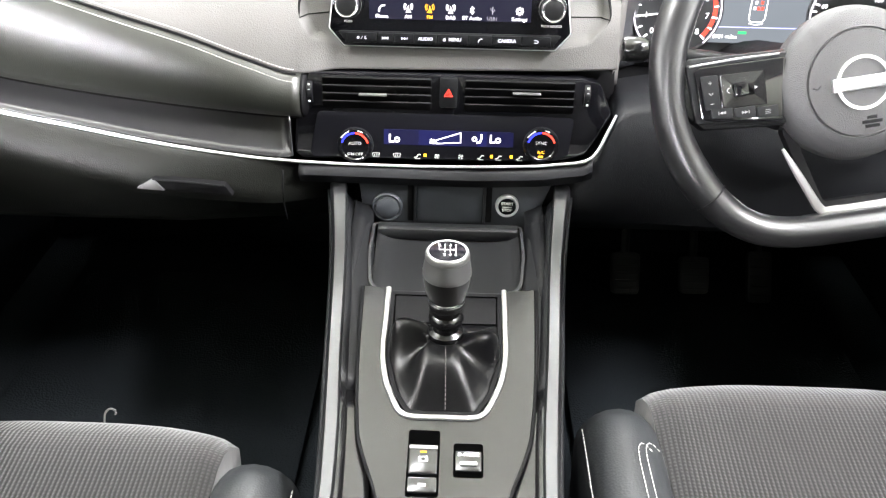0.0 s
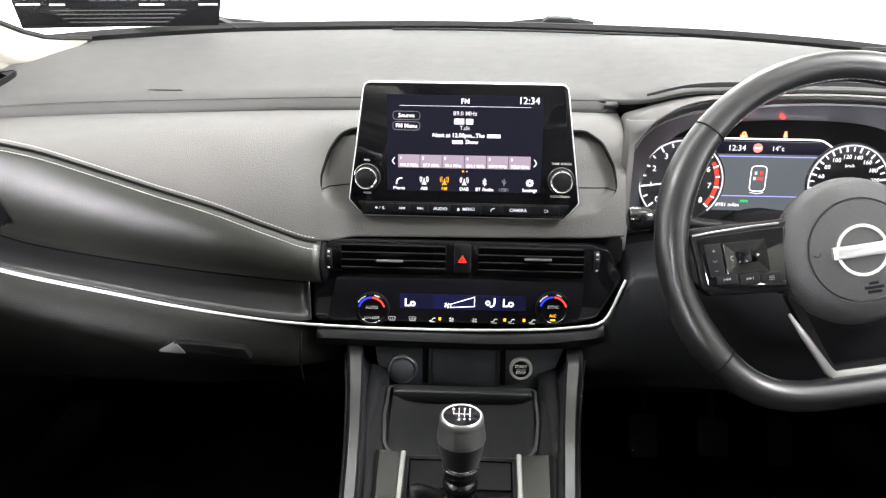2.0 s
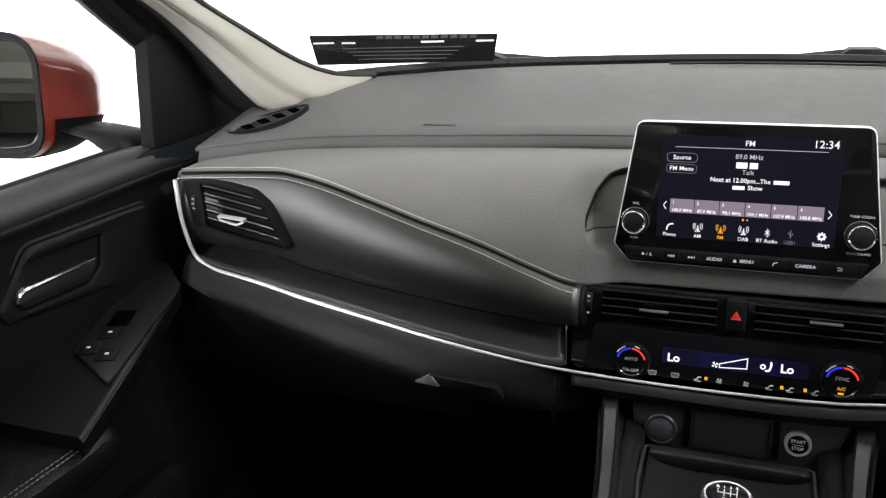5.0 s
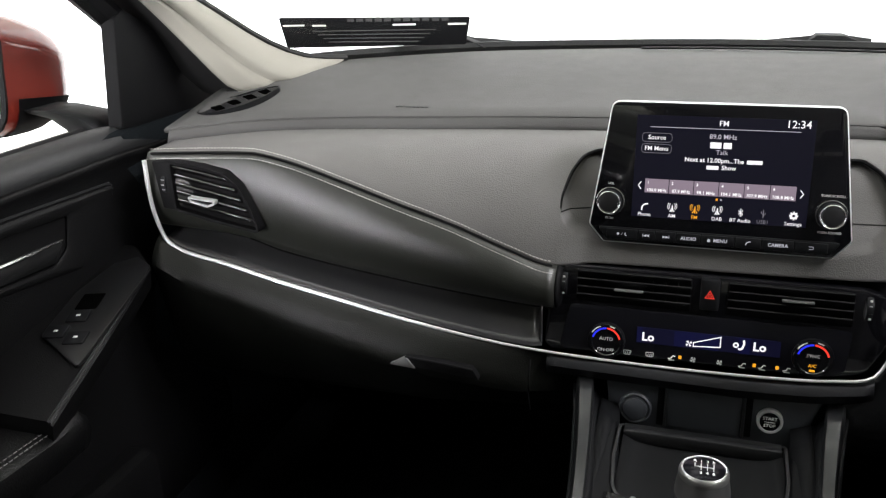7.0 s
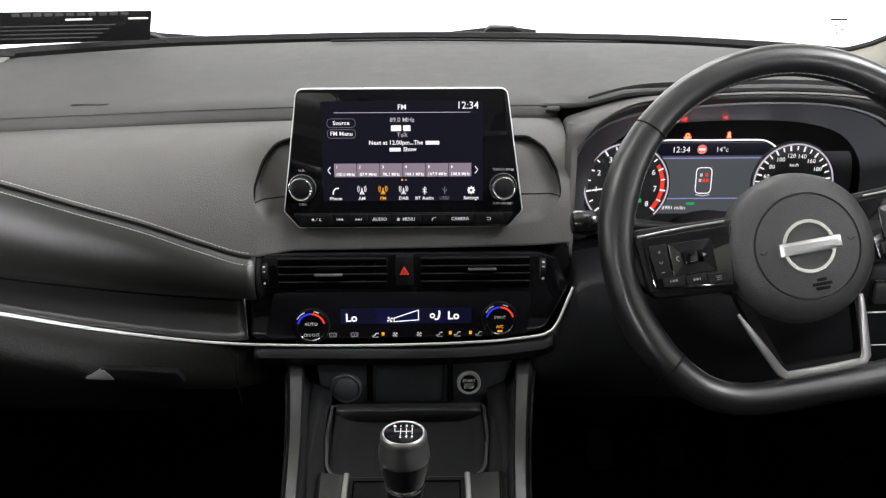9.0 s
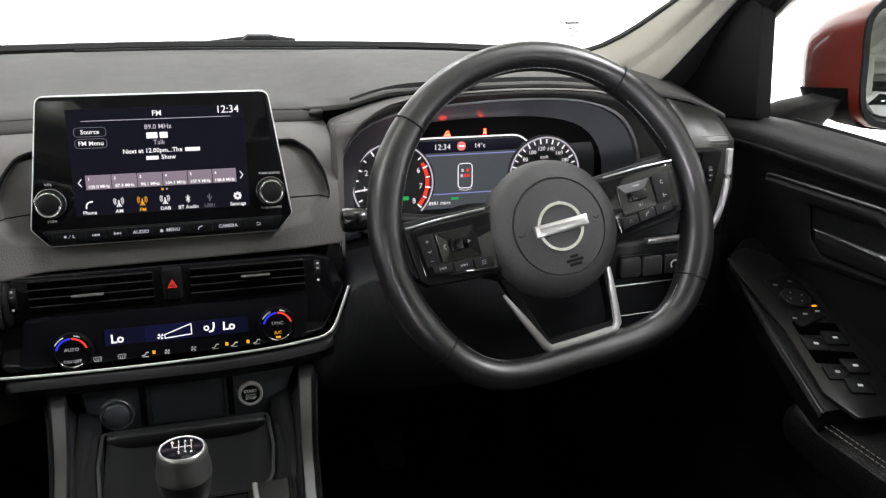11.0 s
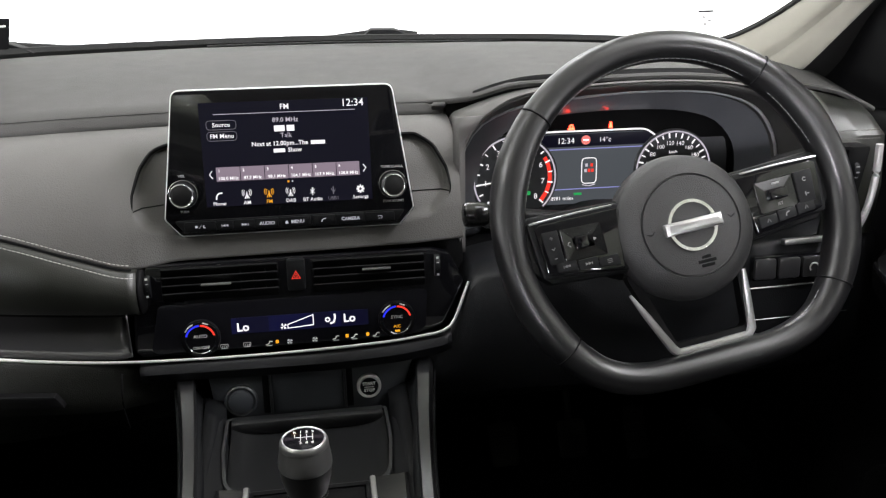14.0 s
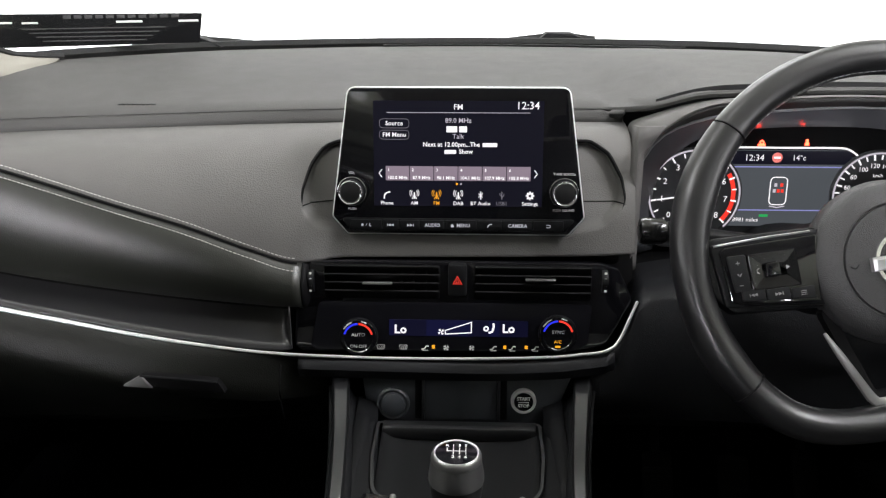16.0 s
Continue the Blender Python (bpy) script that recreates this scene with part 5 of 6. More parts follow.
    part("stitching", stitches(line, 0.0055, 0.00045), PRINT, wheel, label="grey thread")
# spokes: a flat arm, a gloss pad with a raised four-way face, side keys and a row of three keys
for sx in (-1, 1):
    f = lambda pts: [(sx * x, y) for x, y in pts]
    arm = rounded(f([(0.045, -0.040), (0.138, -0.033), (0.158, -0.012), (0.156, 0.028), (0.145, 0.034), (0.045, 0.030)]), 0.006, 3)
    part("spoke", slab(arm, -0.014, 0.003, 0.004), DARK, wheel)
    edge_ = f([(0.060, 0.0235), (0.138, 0.0245), (0.1445, 0.0215), (0.141, -0.0225), (0.128, -0.0265), (0.068, -0.0340)])
    pad = part("button_pad", slab(rounded(edge_, 0.003, 3), 0.0, 0.0105, 0.0015), GLOSS, wheel, label="gloss black control pad")
    part("pad_back", slab(rounded(f([(0.048, 0.028), (0.150, 0.0285), (0.146, -0.026), (0.050, -0.038)]), 0.004, 3), -0.004, 0.0070, 0.002), DARK, pad)
    q = 0.006 if sx > 0 else 0.0
    face = rounded(f([(0.0815 - q, 0.0145), (0.1215 - q, 0.0155), (0.1215 - q, -0.0150), (0.0815 - q, -0.0165)]), 0.0015, 2)
    rows = [[(x, y, z) for x, y in inset(face, d)] for d, z in ((0, 0.009), (0, 0.0120), (0.0005, 0.0125), (0.0100, 0.0112))]
    part("pad_face", loft(rows, True, True), CONSOLE, pad, sharp=15)
    part("pad_key", slab(rounded(rect(0.0120 if sx < 0 else 0.0190, 0.0120 if sx < 0 else 0.0100, sx * (0.1035 - q), 0.0), 0.0022, 3), 0.010, 0.0150, 0.0012), GLOSS, pad)
    part("pad_key", slab(rounded(f([(0.1235 - q, -0.0150), (0.1370 - q * 0.4, -0.0145), (0.1395 - q * 0.4, 0.0165), (0.1235 - q, 0.0160)]), 0.0015, 2), 0.009, 0.0125, 0.0008), DARK, pad)
    for k in range(3):
        kx, ky = 0.0815 + 0.0205 * k, -0.0232 + 0.0022 * k
        key = part("pad_key", slab(rounded(f([(kx - 0.0097, ky - 0.0062), (kx + 0.0097, ky - 0.0040), (kx + 0.0097, ky + 0.0050), (kx - 0.0097, ky + 0.0050)]), 0.0012, 2), 0.009, 0.0124, 0.0008), DARK, pad)
        kx *= sx
        if sx < 0 and k > 0:
            g = 1 if k == 1 else -1
            marks = [slab([(kx - 0.0030 * g + o * g, ky - 0.0013), (kx + o * g, ky + 0.0001), (kx - 0.0030 * g + o * g, ky + 0.0015)], 0.0124, 0.0127, 0) for o in (0.0, 0.0028)]
            marks.append(box(0.0006, 0.0028, 0.0003, 0.0001, (kx + 0.0034 * g, ky, 0.0126)))
        elif sx < 0:
            marks = [box(0.0050, 0.0005, 0.0003, 0.0001, (kx, ky + o, 0.0126)) for o in (-0.0016, 0.0, 0.0016)]
        elif k == 1:
            marks = [tube(spline([(kx - 0.0018, ky - 0.0022, 0.0127), (kx - 0.0014, ky, 0.0127), (kx, ky + 0.0014, 0.0127), (kx + 0.0022, ky + 0.0018, 0.0127)], 8), 0.0006, 4)]
        else:
            marks = [tube([(kx - 0.0018, ky - 0.0018, 0.0127), (kx, ky + 0.0016, 0.0127), (kx + 0.0018, ky - 0.0018, 0.0127)], 0.0004, 4)]
        part("legend", join(*marks), PRINT, key)
    cx_ = sx * (0.1035 - q)
    if sx < 0:
        part("legend", slab([(cx_ + 0.0120, -0.0013), (cx_ + 0.0148, 0.0003), (cx_ + 0.0120, 0.0019)], 0.0110, 0.0127, 0), PRINT, pad)
        part("legend", tube(spline([(cx_ - 0.0110, -0.0020, 0.0126), (cx_ - 0.0130, -0.0004, 0.0126), (cx_ - 0.0126, 0.0018, 0.0126), (cx_ - 0.0108, 0.0024, 0.0126)], 8), 0.0004, 4), PRINT, pad)
        for o in (0.0095, -0.0095):
            part("legend", box(0.0032, 0.0006, 0.0003, 0.0001), PRINT, pad, pose(-0.1312, o, 0.0127))
        part("legend", box(0.0006, 0.0032, 0.0003, 0.0001), PRINT, pad, pose(-0.1312, 0.0095, 0.0128))
        part("legend", tube([(-0.1330, 0.0006, 0.0127), (-0.1312, -0.0016, 0.0127), (-0.1294, 0.0006, 0.0127)], 0.0004, 4), PRINT, pad)
    else:
        part("legend", writing("SET", 0.0040, cx_, -0.0100, 0.0124), PRINT, pad)
        part("legend", box(0.0080, 0.0016, 0.0003, 0.0001), PRINT, pad, pose(cx_, 0.0105, 0.0126))
        part("legend", arc_band(0.0014, 0.0021, 40, 320, 0.0124, 0.0127, 10, 0.1275, 0.0075), PRINT, pad)
        part("legend", join(box(0.0044, 0.0010, 0.0003, 0.0001, (0.1270, -0.0065, 0.0126)), box(0.0010, 0.0040, 0.0003, 0.0001, (0.1255, -0.0065, 0.0126))), PRINT, pad)
    part("pad_edge", tube(spline([(sx * 0.066, 0.0268, 0.0095), (sx * 0.108, 0.0275, 0.0105), (sx * 0.1475, 0.0265, 0.0090)], 10), 0.0010, 5), SILVER, wheel)
low = [(-0.069, -0.060), (-0.0375, -0.1195), (-0.0320, -0.1250), (0.0400, -0.1250), (0.0450, -0.1190), (0.0470, -0.062)]
lowp = [(x, y, 0.006 - 0.010 * max(0, -y - 0.06) / 0.06) for x, y in low]
sp = spline([lowp[0], tuple((np.array(lowp[0]) + np.array(lowp[1])) / 2), lowp[1]], 8).tolist() + spline([lowp[2], (0.004, -0.1256, lowp[2][2]), lowp[3]], 8).tolist() + spline([lowp[4], tuple((np.array(lowp[4]) + np.array(lowp[5])) / 2), lowp[5]], 8).tolist()
part("lower_spoke", tube(sp, 0.0058, 8, flat=0.55, radii=[0.0016, 0.0024, 0.0032, 0.0036, 0.0038, 0.0040] + [0.0042, 0.0046] + [0.0050] * 8 + [0.0048, 0.0046] + [0.0044, 0.0042, 0.0040, 0.0036, 0.0030, 0.0022]), SILVER, wheel, label="satin silver lower spoke")
lowback = rounded([(-0.066, -0.040), (-0.040, -0.122), (0.046, -0.122), (0.056, -0.040)], 0.006, 3)
lowin = rounded([(-0.056, -0.042), (-0.032, -0.1155), (0.040, -0.1155), (0.047, -0.042)], 0.006, 3)
part("lower_frame", frame_ring(lowback, lowin, -0.016, -0.004), DEEP, wheel)
part("bottom_bridge", slab(rounded([(-0.050, -0.127), (0.052, -0.127), (0.080, -0.142), (-0.080, -0.142)], 0.004, 2), -0.012, 0.002, 0.003), HIDE, wheel)
hub = part("hub", lathe([(0.060, -0.030), (0.0690, -0.012), (0.0705, 0.002), (0.0685, 0.012), (0.0630, 0.0195), (0.0545, 0.0240), (0.0494, 0.0256), (0.0486, 0.0240), (0.0478, 0.0240), (0.0470, 0.0260), (0.030, 0.0276), (0.001, 0.0280)], 64), HUBM, wheel, pose(0.0, -0.0095, -0.004), label="round grained airbag hub")
part("emblem_ring", loft([[((0.0228 + a) * math.cos(t), (0.0228 + a) * math.sin(t), 0.0282 + b) for a, b in ((-0.0021, 0), (-0.0015, 0.0018), (0.0015, 0.0018), (0.0021, 0))] for t in np.linspace(0, 2 * math.pi, 48, endpoint=False)], False, False, True), CHROME, hub, label="silver ring emblem")
bar_ = part("emblem_bar", slab(rounded(rect(0.0570, 0.0118), 0.0008, 2), 0.027, 0.0335, 0.0012), SILVER, hub, label="silver emblem bar")
part("bar_face", slab(rounded(rect(0.0500, 0.0062), 0.0006, 2), 0.033, 0.0338, 0.0002), SILVER, bar_)
for sx in (-1, 1):
    part("horn_mark", tube(spline([(sx * 0.037, 0.002, 0.0268), (sx * 0.040, -0.001, 0.0266), (sx * 0.044, 0.001, 0.0264)], 6), 0.0006, 4), DEEP, hub)
for k, w in enumerate((0.009, 0.018, 0.013)):
    part("moulded_mark", box(w, 0.0030, 0.0005, 0.0001), DEEP, hub, pose(0.006, -0.0315 - 0.0040 * k, 0.0273))

# ---------------------------------------------------------------- centre console
con = thing("centre_console", pose(0.005, 0, 0), "dark grey centre console with satin rails beside the gear lever", "centre console")


def cz(y):
    return 0.69 - (0.83 - y) * 0.18


RAIL = [(0.10, 0.094, 0.082), (0.45, 0.1005, 0.0865), (0.52, 0.105, 0.090), (0.60, 0.112, 0.0975), (0.72, 0.122, 0.107), (0.80, 0.132, 0.115), (0.845, 0.139, 0.120)]
ys = np.linspace(0.10, 0.845, 34)
for sx in (-1, 1):
    rows, rows2 = [], []
    for y in ys:
        o, i = curve(RAIL, at=y)[0]
        z = cz(y) + (0.012 if y > 0.78 else 0.0) * (y - 0.78) / 0.065
        rows.append([(sx * (o + 0.001), y, z - 0.016), (sx * o, y, z - 0.004), (sx * (o - 0.003), y, z), (sx * (i + 0.002), y, z), (sx * i, y, z - 0.003), (sx * i, y, z - 0.014)])
        rows2.append([(sx * o, y, z - 0.014), (sx * (o - 0.002), y, z - 0.03), (sx * (o - 0.006), y, 0.5), (sx * (o + 0.002), y, 0.34)])
    part("rail", loft(rows), GREY_RAIL, con, solid=0.002, label="satin grey side rail")
    part("side_panel", loft(rows2), DARK, con, solid=0.004, label="dark side panel")
    # inner slope between rail and middle
    rows = []
    for y in ys:
        i = curve(RAIL, at=y)[0][1]
        rows.append([(sx * i, y, cz(y) - 0.006), (sx * (i - 0.006), y, cz(y) - 0.016), (sx * (i - 0.022), y, cz(y) - 0.019), (sx * (i - 0.03), y, cz(y) - 0.022)])
    part("inner_slope", loft(rows[:22]), CONSOLE, con, solid=0.002)
    # Same slope further forward, with its darker shade put into the material.
    part("front_slope_shade", loft(rows[21:]), DARK, con, solid=0.002)
tilt = math.degrees(math.atan(0.18))
part("bed", loft([[(-0.10, y, cz(y) - 0.045), (0.10, y, cz(y) - 0.045)] for y in np.linspace(0.1, 0.86, 6)]), DEEP, con, solid=0.01)
# plate with an opening for the gaiter: local x across, local y forward
PL = pose(0, 0.60, cz(0.60) - 0.013, tilt)


def pl(x, y):
    return (x, (y - 0.60) / math.cos(radians(tilt)))


ring_c = [pl(*p) for p in ((-0.0595, 0.700), (-0.0590, 0.61), (-0.0485, 0.569), (-0.033, 0.5435), (0.033, 0.5435), (0.0485, 0.569), (0.0590, 0.61), (0.0595, 0.700))]
ringr = rounded(ring_c, [0.004, 0.03, 0.02, 0.012, 0.012, 0.02, 0.03, 0.004], 5)
half = ((0.0900, 0.800), (0.0895, 0.705), (0.0845, 0.60), (0.0765, 0.525), (0.0690, 0.500), (0.0560, 0.465), (0.0480, 0.42), (0.0470, 0.40))
rp = [pl(*p) for p in ((-0.0600, 0.702), (-0.0600, 0.66), (-0.0592, 0.615), (-0.0545, 0.585), (-0.0475, 0.566), (-0.0395, 0.5495), (-0.0300, 0.5435), (0.0, 0.5430), (0.0300, 0.5435), (0.0395, 0.5495), (0.0475, 0.566), (0.0545, 0.585), (0.0592, 0.615), (0.0600, 0.66), (0.0600, 0.702))]
part("ring", tube(spline([(x, y, 0.0008) for x, y in rp], 90), 0.0029, 8, flat=0.8), SILVER, con, PL, label="satin silver frame of the gaiter")
side_o = spline([pl(0.003 - x, y) for x, y in half[1:]], 40)
plo = np.vstack([side_o, np.column_stack([np.linspace(side_o[-1][0], 0.006 - side_o[-1][0], 12)[1:-1], np.full(10, side_o[-1][1])]), (side_o * (-1, 1) + (0.006, 0))[::-1]])
pli = spline(rp, len(plo))
plate = part("plate", loft([[(x, y, -0.006) for x, y in plo], [(x, y, -0.0008) for x, y in plo], [(x * 0.99, y, 0.0) for x, y in plo], [(x, y, 0.0) for x, y in pli], [(x, y, -0.006) for x, y in pli]]), CONSOLE, con, PL, label="dark metallic console plate", sharp=30)
part("plate_gap", tube([(x * 1.012, y, -0.0012) for x, y in plo], 0.0015, 6), DEEP, con, PL)
part("ring_inner", frame_ring(inset(ringr, 0.0022), inset(ringr, 0.0065), -0.004, 0.0005), DEEP, con, PL)
part("front_plate", slab(rounded([pl(*p) for p in ((-0.0515, 0.658), (0.0515, 0.658), (0.0525, 0.698), (-0.0525, 0.698))], 0.002, 2), -0.004, -0.0015, 0.001), DEEP, con, PL)
# phone tray in front of the lever
part("tray_floor", loft([[(x, y, cz(y) - 0.030 + 0.010 * abs(x / 0.08) ** 6) for x in np.linspace(-0.08, 0.08, 14)] for y in np.linspace(0.700, 0.808, 10)]), DARK, con, solid=0.004, label="black rubber tray")
trim_t = [pl(*p) for p in ((-0.080, 0.701), (0.077, 0.701), (0.083, 0.760), (0.0815, 0.806), (-0.0845, 0.806), (-0.086, 0.760))]
tr_r = rounded(trim_t, [0.026, 0.026, 0.004, 0.003, 0.003, 0.004], 6)
part("tray_rim", frame_ring(inset(tr_r, -0.002), inset(tr_r, 0.0012), -0.022, -0.0035), GREY_RAIL, con, PL)
for sx in (-1, 1):
    part("tray_side", loft([[(sx * 0.0885 - 0.001, y, cz(y) - 0.021), (sx * 0.108 - 0.001, y, cz(y) - 0.012)] for y in np.linspace(0.70, 0.84, 6)]), DARK, con, solid=0.002)
part("tray_shelf", loft([[(x, 0.7990, 0.6525), (x, 0.7965, 0.6560), (x, 0.7960, 0.6675), (x, 0.7970, 0.6690), (x, 0.8000, 0.6697), (x, 0.8100, 0.6697)] for x in np.linspace(-0.080, 0.078, 16)]), GREY_RAIL, con, solid=0.002, label="satin grey lip over the tray")
# switches behind the gaiter
for x, y0, y1, w in ((-0.0145, 0.529, 0.464, 0.028), (0.0245, 0.5165, 0.4835, 0.026)):
    yc_, ln = (y0 + y1) / 2, (y0 - y1)
    cut = rounded([pl(x - w / 2, y1), pl(x + w / 2, y1), pl(x + w / 2, y0), pl(x - w / 2, y0)], 0.003, 3)
    part("switch_well", slab(cut, -0.004, 0.0012, 0.0006), PIT, con, PL)
    if x < 0:
        k1 = part("parking_brake_switch", slab(rounded([pl(x - 0.0125, 0.482), pl(x + 0.0125, 0.482), pl(x + 0.0125, 0.5085), pl(x - 0.0125, 0.5085)], 0.002, 2), 0.0, 0.0060, 0.002), CONSOLE, con, PL, label="grey parking brake switch")
        part("edge", box(0.0245, 0.0035, 0.0012, 0.0004), SILVER, k1, pose(x, pl(0, 0.5085)[1], 0.0058))
        part("lamp", box(0.0055, 0.0016, 0.0008, 0.0003), AMBER, k1, pose(x, pl(0, 0.5035)[1], 0.0062), label="amber lamp")
        part("legend", join(arc_band(0.0022, 0.0029, 0, 359, 0, 0.0003, 14), arc_band(0.0036, 0.0042, 130, 230, 0, 0.0003, 8), arc_band(0.0036, 0.0042, -50, 50, 0, 0.0003, 8)), LEGEND, k1, pose(x, pl(0, 0.4965)[1], 0.0061))
        k2 = part("hold_switch", slab(rounded([pl(x - 0.0125, 0.4655), pl(x + 0.0125, 0.4655), pl(x + 0.0125, 0.4805), pl(x - 0.0125, 0.4805)], 0.002, 2), 0.0, 0.0045, 0.001), CONSOLE, con, PL)
        part("legend", box(0.0070, 0.0036, 0.0004, 0.0002), PRINT, k2, pose(x, pl(0, 0.4725)[1], 0.0047))
    else:
        k3 = part("mode_switch", slab(rounded([pl(x - 0.0115, 0.4865), pl(x + 0.0115, 0.4865), pl(x + 0.0115, 0.507), pl(x - 0.0115, 0.507)], 0.002, 2), 0.0, 0.0048, 0.0012), CONSOLE, con, PL)
        part("legend", writing("D-MODE", 0.0048, x, pl(0, 0.5025)[1], 0.0052, 0.0001), LEGEND, k3)
        part("ridge", box(0.015, 0.0045, 0.003, 0.001), SILVER, k3, pose(x, pl(0, 0.4935)[1], 0.0052))

# recessed panel with socket and start button under the climate panel
bp = thing("socket_panel", pose(0.006, 0.842, 0.679, 82), "dark recessed panel with socket and start button", "panel")
part("backing", slab(rounded([(-0.092, -0.036), (0.086, -0.036), (0.102, -0.014), (0.118, 0.030), (-0.108, 0.030), (-0.102, -0.018)], [0.008, 0.008, 0.01, 0.004, 0.004, 0.01], 3), -0.012, -0.002, 0.001), SOCKETM, bp)
part("pocket", slab(rounded(rect(0.078, 0.052, -0.001, 0.002), 0.002, 2), -0.004, 0.0002, 0.0008), SOCKETM, bp)
for x in (-0.0415, 0.0395):
    part("divider", box(0.0030, 0.052, 0.006, 0.001), GREY_RAIL, bp, pose(x, 0.002, 0.001))
    part("divider_gap", box(0.0070, 0.052, 0.002, 0.0005), DEEP, bp, pose(x * 1.13, 0.002, -0.0015))
sk = part("socket", lathe([(0.0180, -0.002), (0.0180, 0.003), (0.0162, 0.0045), (0.0136, 0.0030), (0.0130, 0.0045), (0.0120, 0.0050), (0.001, 0.0046)], 36), SOCKETM, bp, pose(-0.074, -0.0070, 0), label="round capped power socket")
part("cap", lathe([(0.0125, 0.004), (0.0125, 0.006), (0.0115, 0.0068), (0.001, 0.0066)], 32), SOCKETM, sk)
stb = part("start_button", lathe([(0.0136, -0.002), (0.0136, 0.003), (0.0128, 0.0042), (0.0108, 0.0042), (0.0100, 0.003), (0.001, 0.0028)], 40), STRIPM, bp, pose(0.066, -0.0015, 0), label="round start button with chrome ring")
part("cap", lathe([(0.0101, 0.002), (0.0101, 0.0040), (0.001, 0.0042)], 32), GLOSS, stb)
part("legend", writing("START", 0.0050, 0, 0.0036, 0.0046, 0.0001), LEGEND, stb)
part("legend", writing("STOP", 0.0050, 0, -0.0042, 0.0046, 0.0001), LEGEND, stb)
part("legend", box(0.011, 0.0006, 0.0002, 0.00005), LEGEND, stb, pose(0, -0.0003, 0.0046))

# ---------------------------------------------------------------- gear lever
gx, gy, gz = 0.006, 0.622, 0.663
lever = thing("gear_lever", pose(gx, gy, gz), "manual gear lever with silver-topped knob over a leather gaiter", "gear lever")
part("collar", lathe([(0.016, -0.010), (0.0172, -0.003), (0.0168, 0.001), (0.0128, 0.004), (0.0125, 0.009), (0.0162, 0.013), (0.0172, 0.0165), (0.0165, 0.0200), (0.0135, 0.0225), (0.0132, 0.026), (0.0165, 0.0285), (0.0175, 0.032), (0.0170, 0.036)], 40), CONSOLE, lever, label="grey ribbed collar")
part("lower_ring", lathe([(0.0165, 0.036), (0.0178, 0.0375), (0.0178, 0.0395), (0.0168, 0.041)], 32), CHROME, lever, label="thin chrome ring")
kb = part("knob", lathe([(0.0170, 0.041), (0.0189, 0.047), (0.0208, 0.056), (0.0219, 0.0640), (0.0221, 0.0668)], 40), HIDE, lever, label="grey leather grip")
part("knob_cap", lathe([(0.0222, 0.0665), (0.0226, 0.0675), (0.0225, 0.0715), (0.0217, 0.0775), (0.0206, 0.0830), (0.0200, 0.0855)], 44), PULLM, lever, label="satin grey metal shoulder")
part("knob_ring", lathe([(0.0200, 0.0853), (0.0205, 0.0868), (0.0203, 0.0890), (0.0194, 0.0912), (0.0182, 0.0921), (0.0172, 0.0920), (0.0167, 0.0912)], 44), SILVER, lever, label="bright silver ring")
top = part("gear_plate", lathe([(0.0169, 0.089), (0.0169, 0.0914), (0.001, 0.0920)], 40), GLOSS, lever)
ZT = 0.0924
for k, x in enumerate((-0.0075, -0.0025, 0.0025, 0.0075)):
    part("gate", box(0.0007, 0.0095 if k else 0.0048, 0.0002, 0.00005), LEGEND, top, pose(x, 0.001 if k else 0.0034, ZT))
    up_, dn = ("R", "1", "3", "5")[k], ("", "2", "4", "6")[k]
    part("number", writing(up_, 0.0048, x, 0.0088, ZT, 0.0001), LEGEND, top)
    if dn:
        part("number", writing(dn, 0.0048, x, -0.0072, ZT, 0.0001), LEGEND, top)
part("gate", box(0.0157, 0.0007, 0.0002, 0.00005), LEGEND, top, pose(0.0, 0.001, ZT))
# gaiter: folds from the frame up to the collar
rows = []
gl = np.array(inset(ringr, 0.004) + [inset(ringr, 0.004)[0]])
gu = np.concatenate([[0], np.cumsum(np.linalg.norm(np.diff(gl, axis=0), axis=1))])
nb = 84
base = [PL @ Vector((np.interp(u, gu, gl[:, 0]), min(np.interp(u, gu, gl[:, 1]), 0.058), -0.003)) + Vector((0.005, 0, 0)) for u in np.linspace(0, gu[-1], nb, endpoint=False)]
for s in np.linspace(0, 1, 22):
    row = []
    for p in base:
        a = math.atan2(p.y - gy, p.x - gx)
        q = Vector((gx + 0.0165 * math.cos(a), gy + 0.0165 * math.sin(a), gz - 0.004))
        v = p.lerp(q, s ** 0.85)
        front = max(0.0, -math.sin(a))
        w = math.sin(math.pi * s)
        v.z = p.z + (q.z - p.z) * s ** 1.15 + w * (0.010 + 0.006 * front)
        side = abs(math.cos(a)) ** 2
        fold = w * (0.0115 * side * math.sin(4 * a + 1.4 + 1.8 * s) + 0.0018 * math.sin(7 * a - 2.0 * s + 0.5) * (1 - 0.8 * front))
        fold -= 0.010 * w * max(0.0, math.sin(a)) ** 2
        row.append(tuple(v + Vector((math.cos(a), math.sin(a), 0.9)) * fold))
    rows.append(row)
part("gaiter", moved(loft(rows, True), Matrix.Translation((-gx, -gy, -gz))), BOOTM, lever, solid=0.001, label="creased black leather gaiter")
part("gaiter_seam", stitches([np.array(rows[k][min(range(nb), key=lambda i: base[i].y + abs(base[i].x - gx) * 2)]) - (gx, gy, gz) + (0.0, -0.001, 0.0015) for k in range(1, 21)], 0.004, 0.0004), DARK_THREAD, lever)

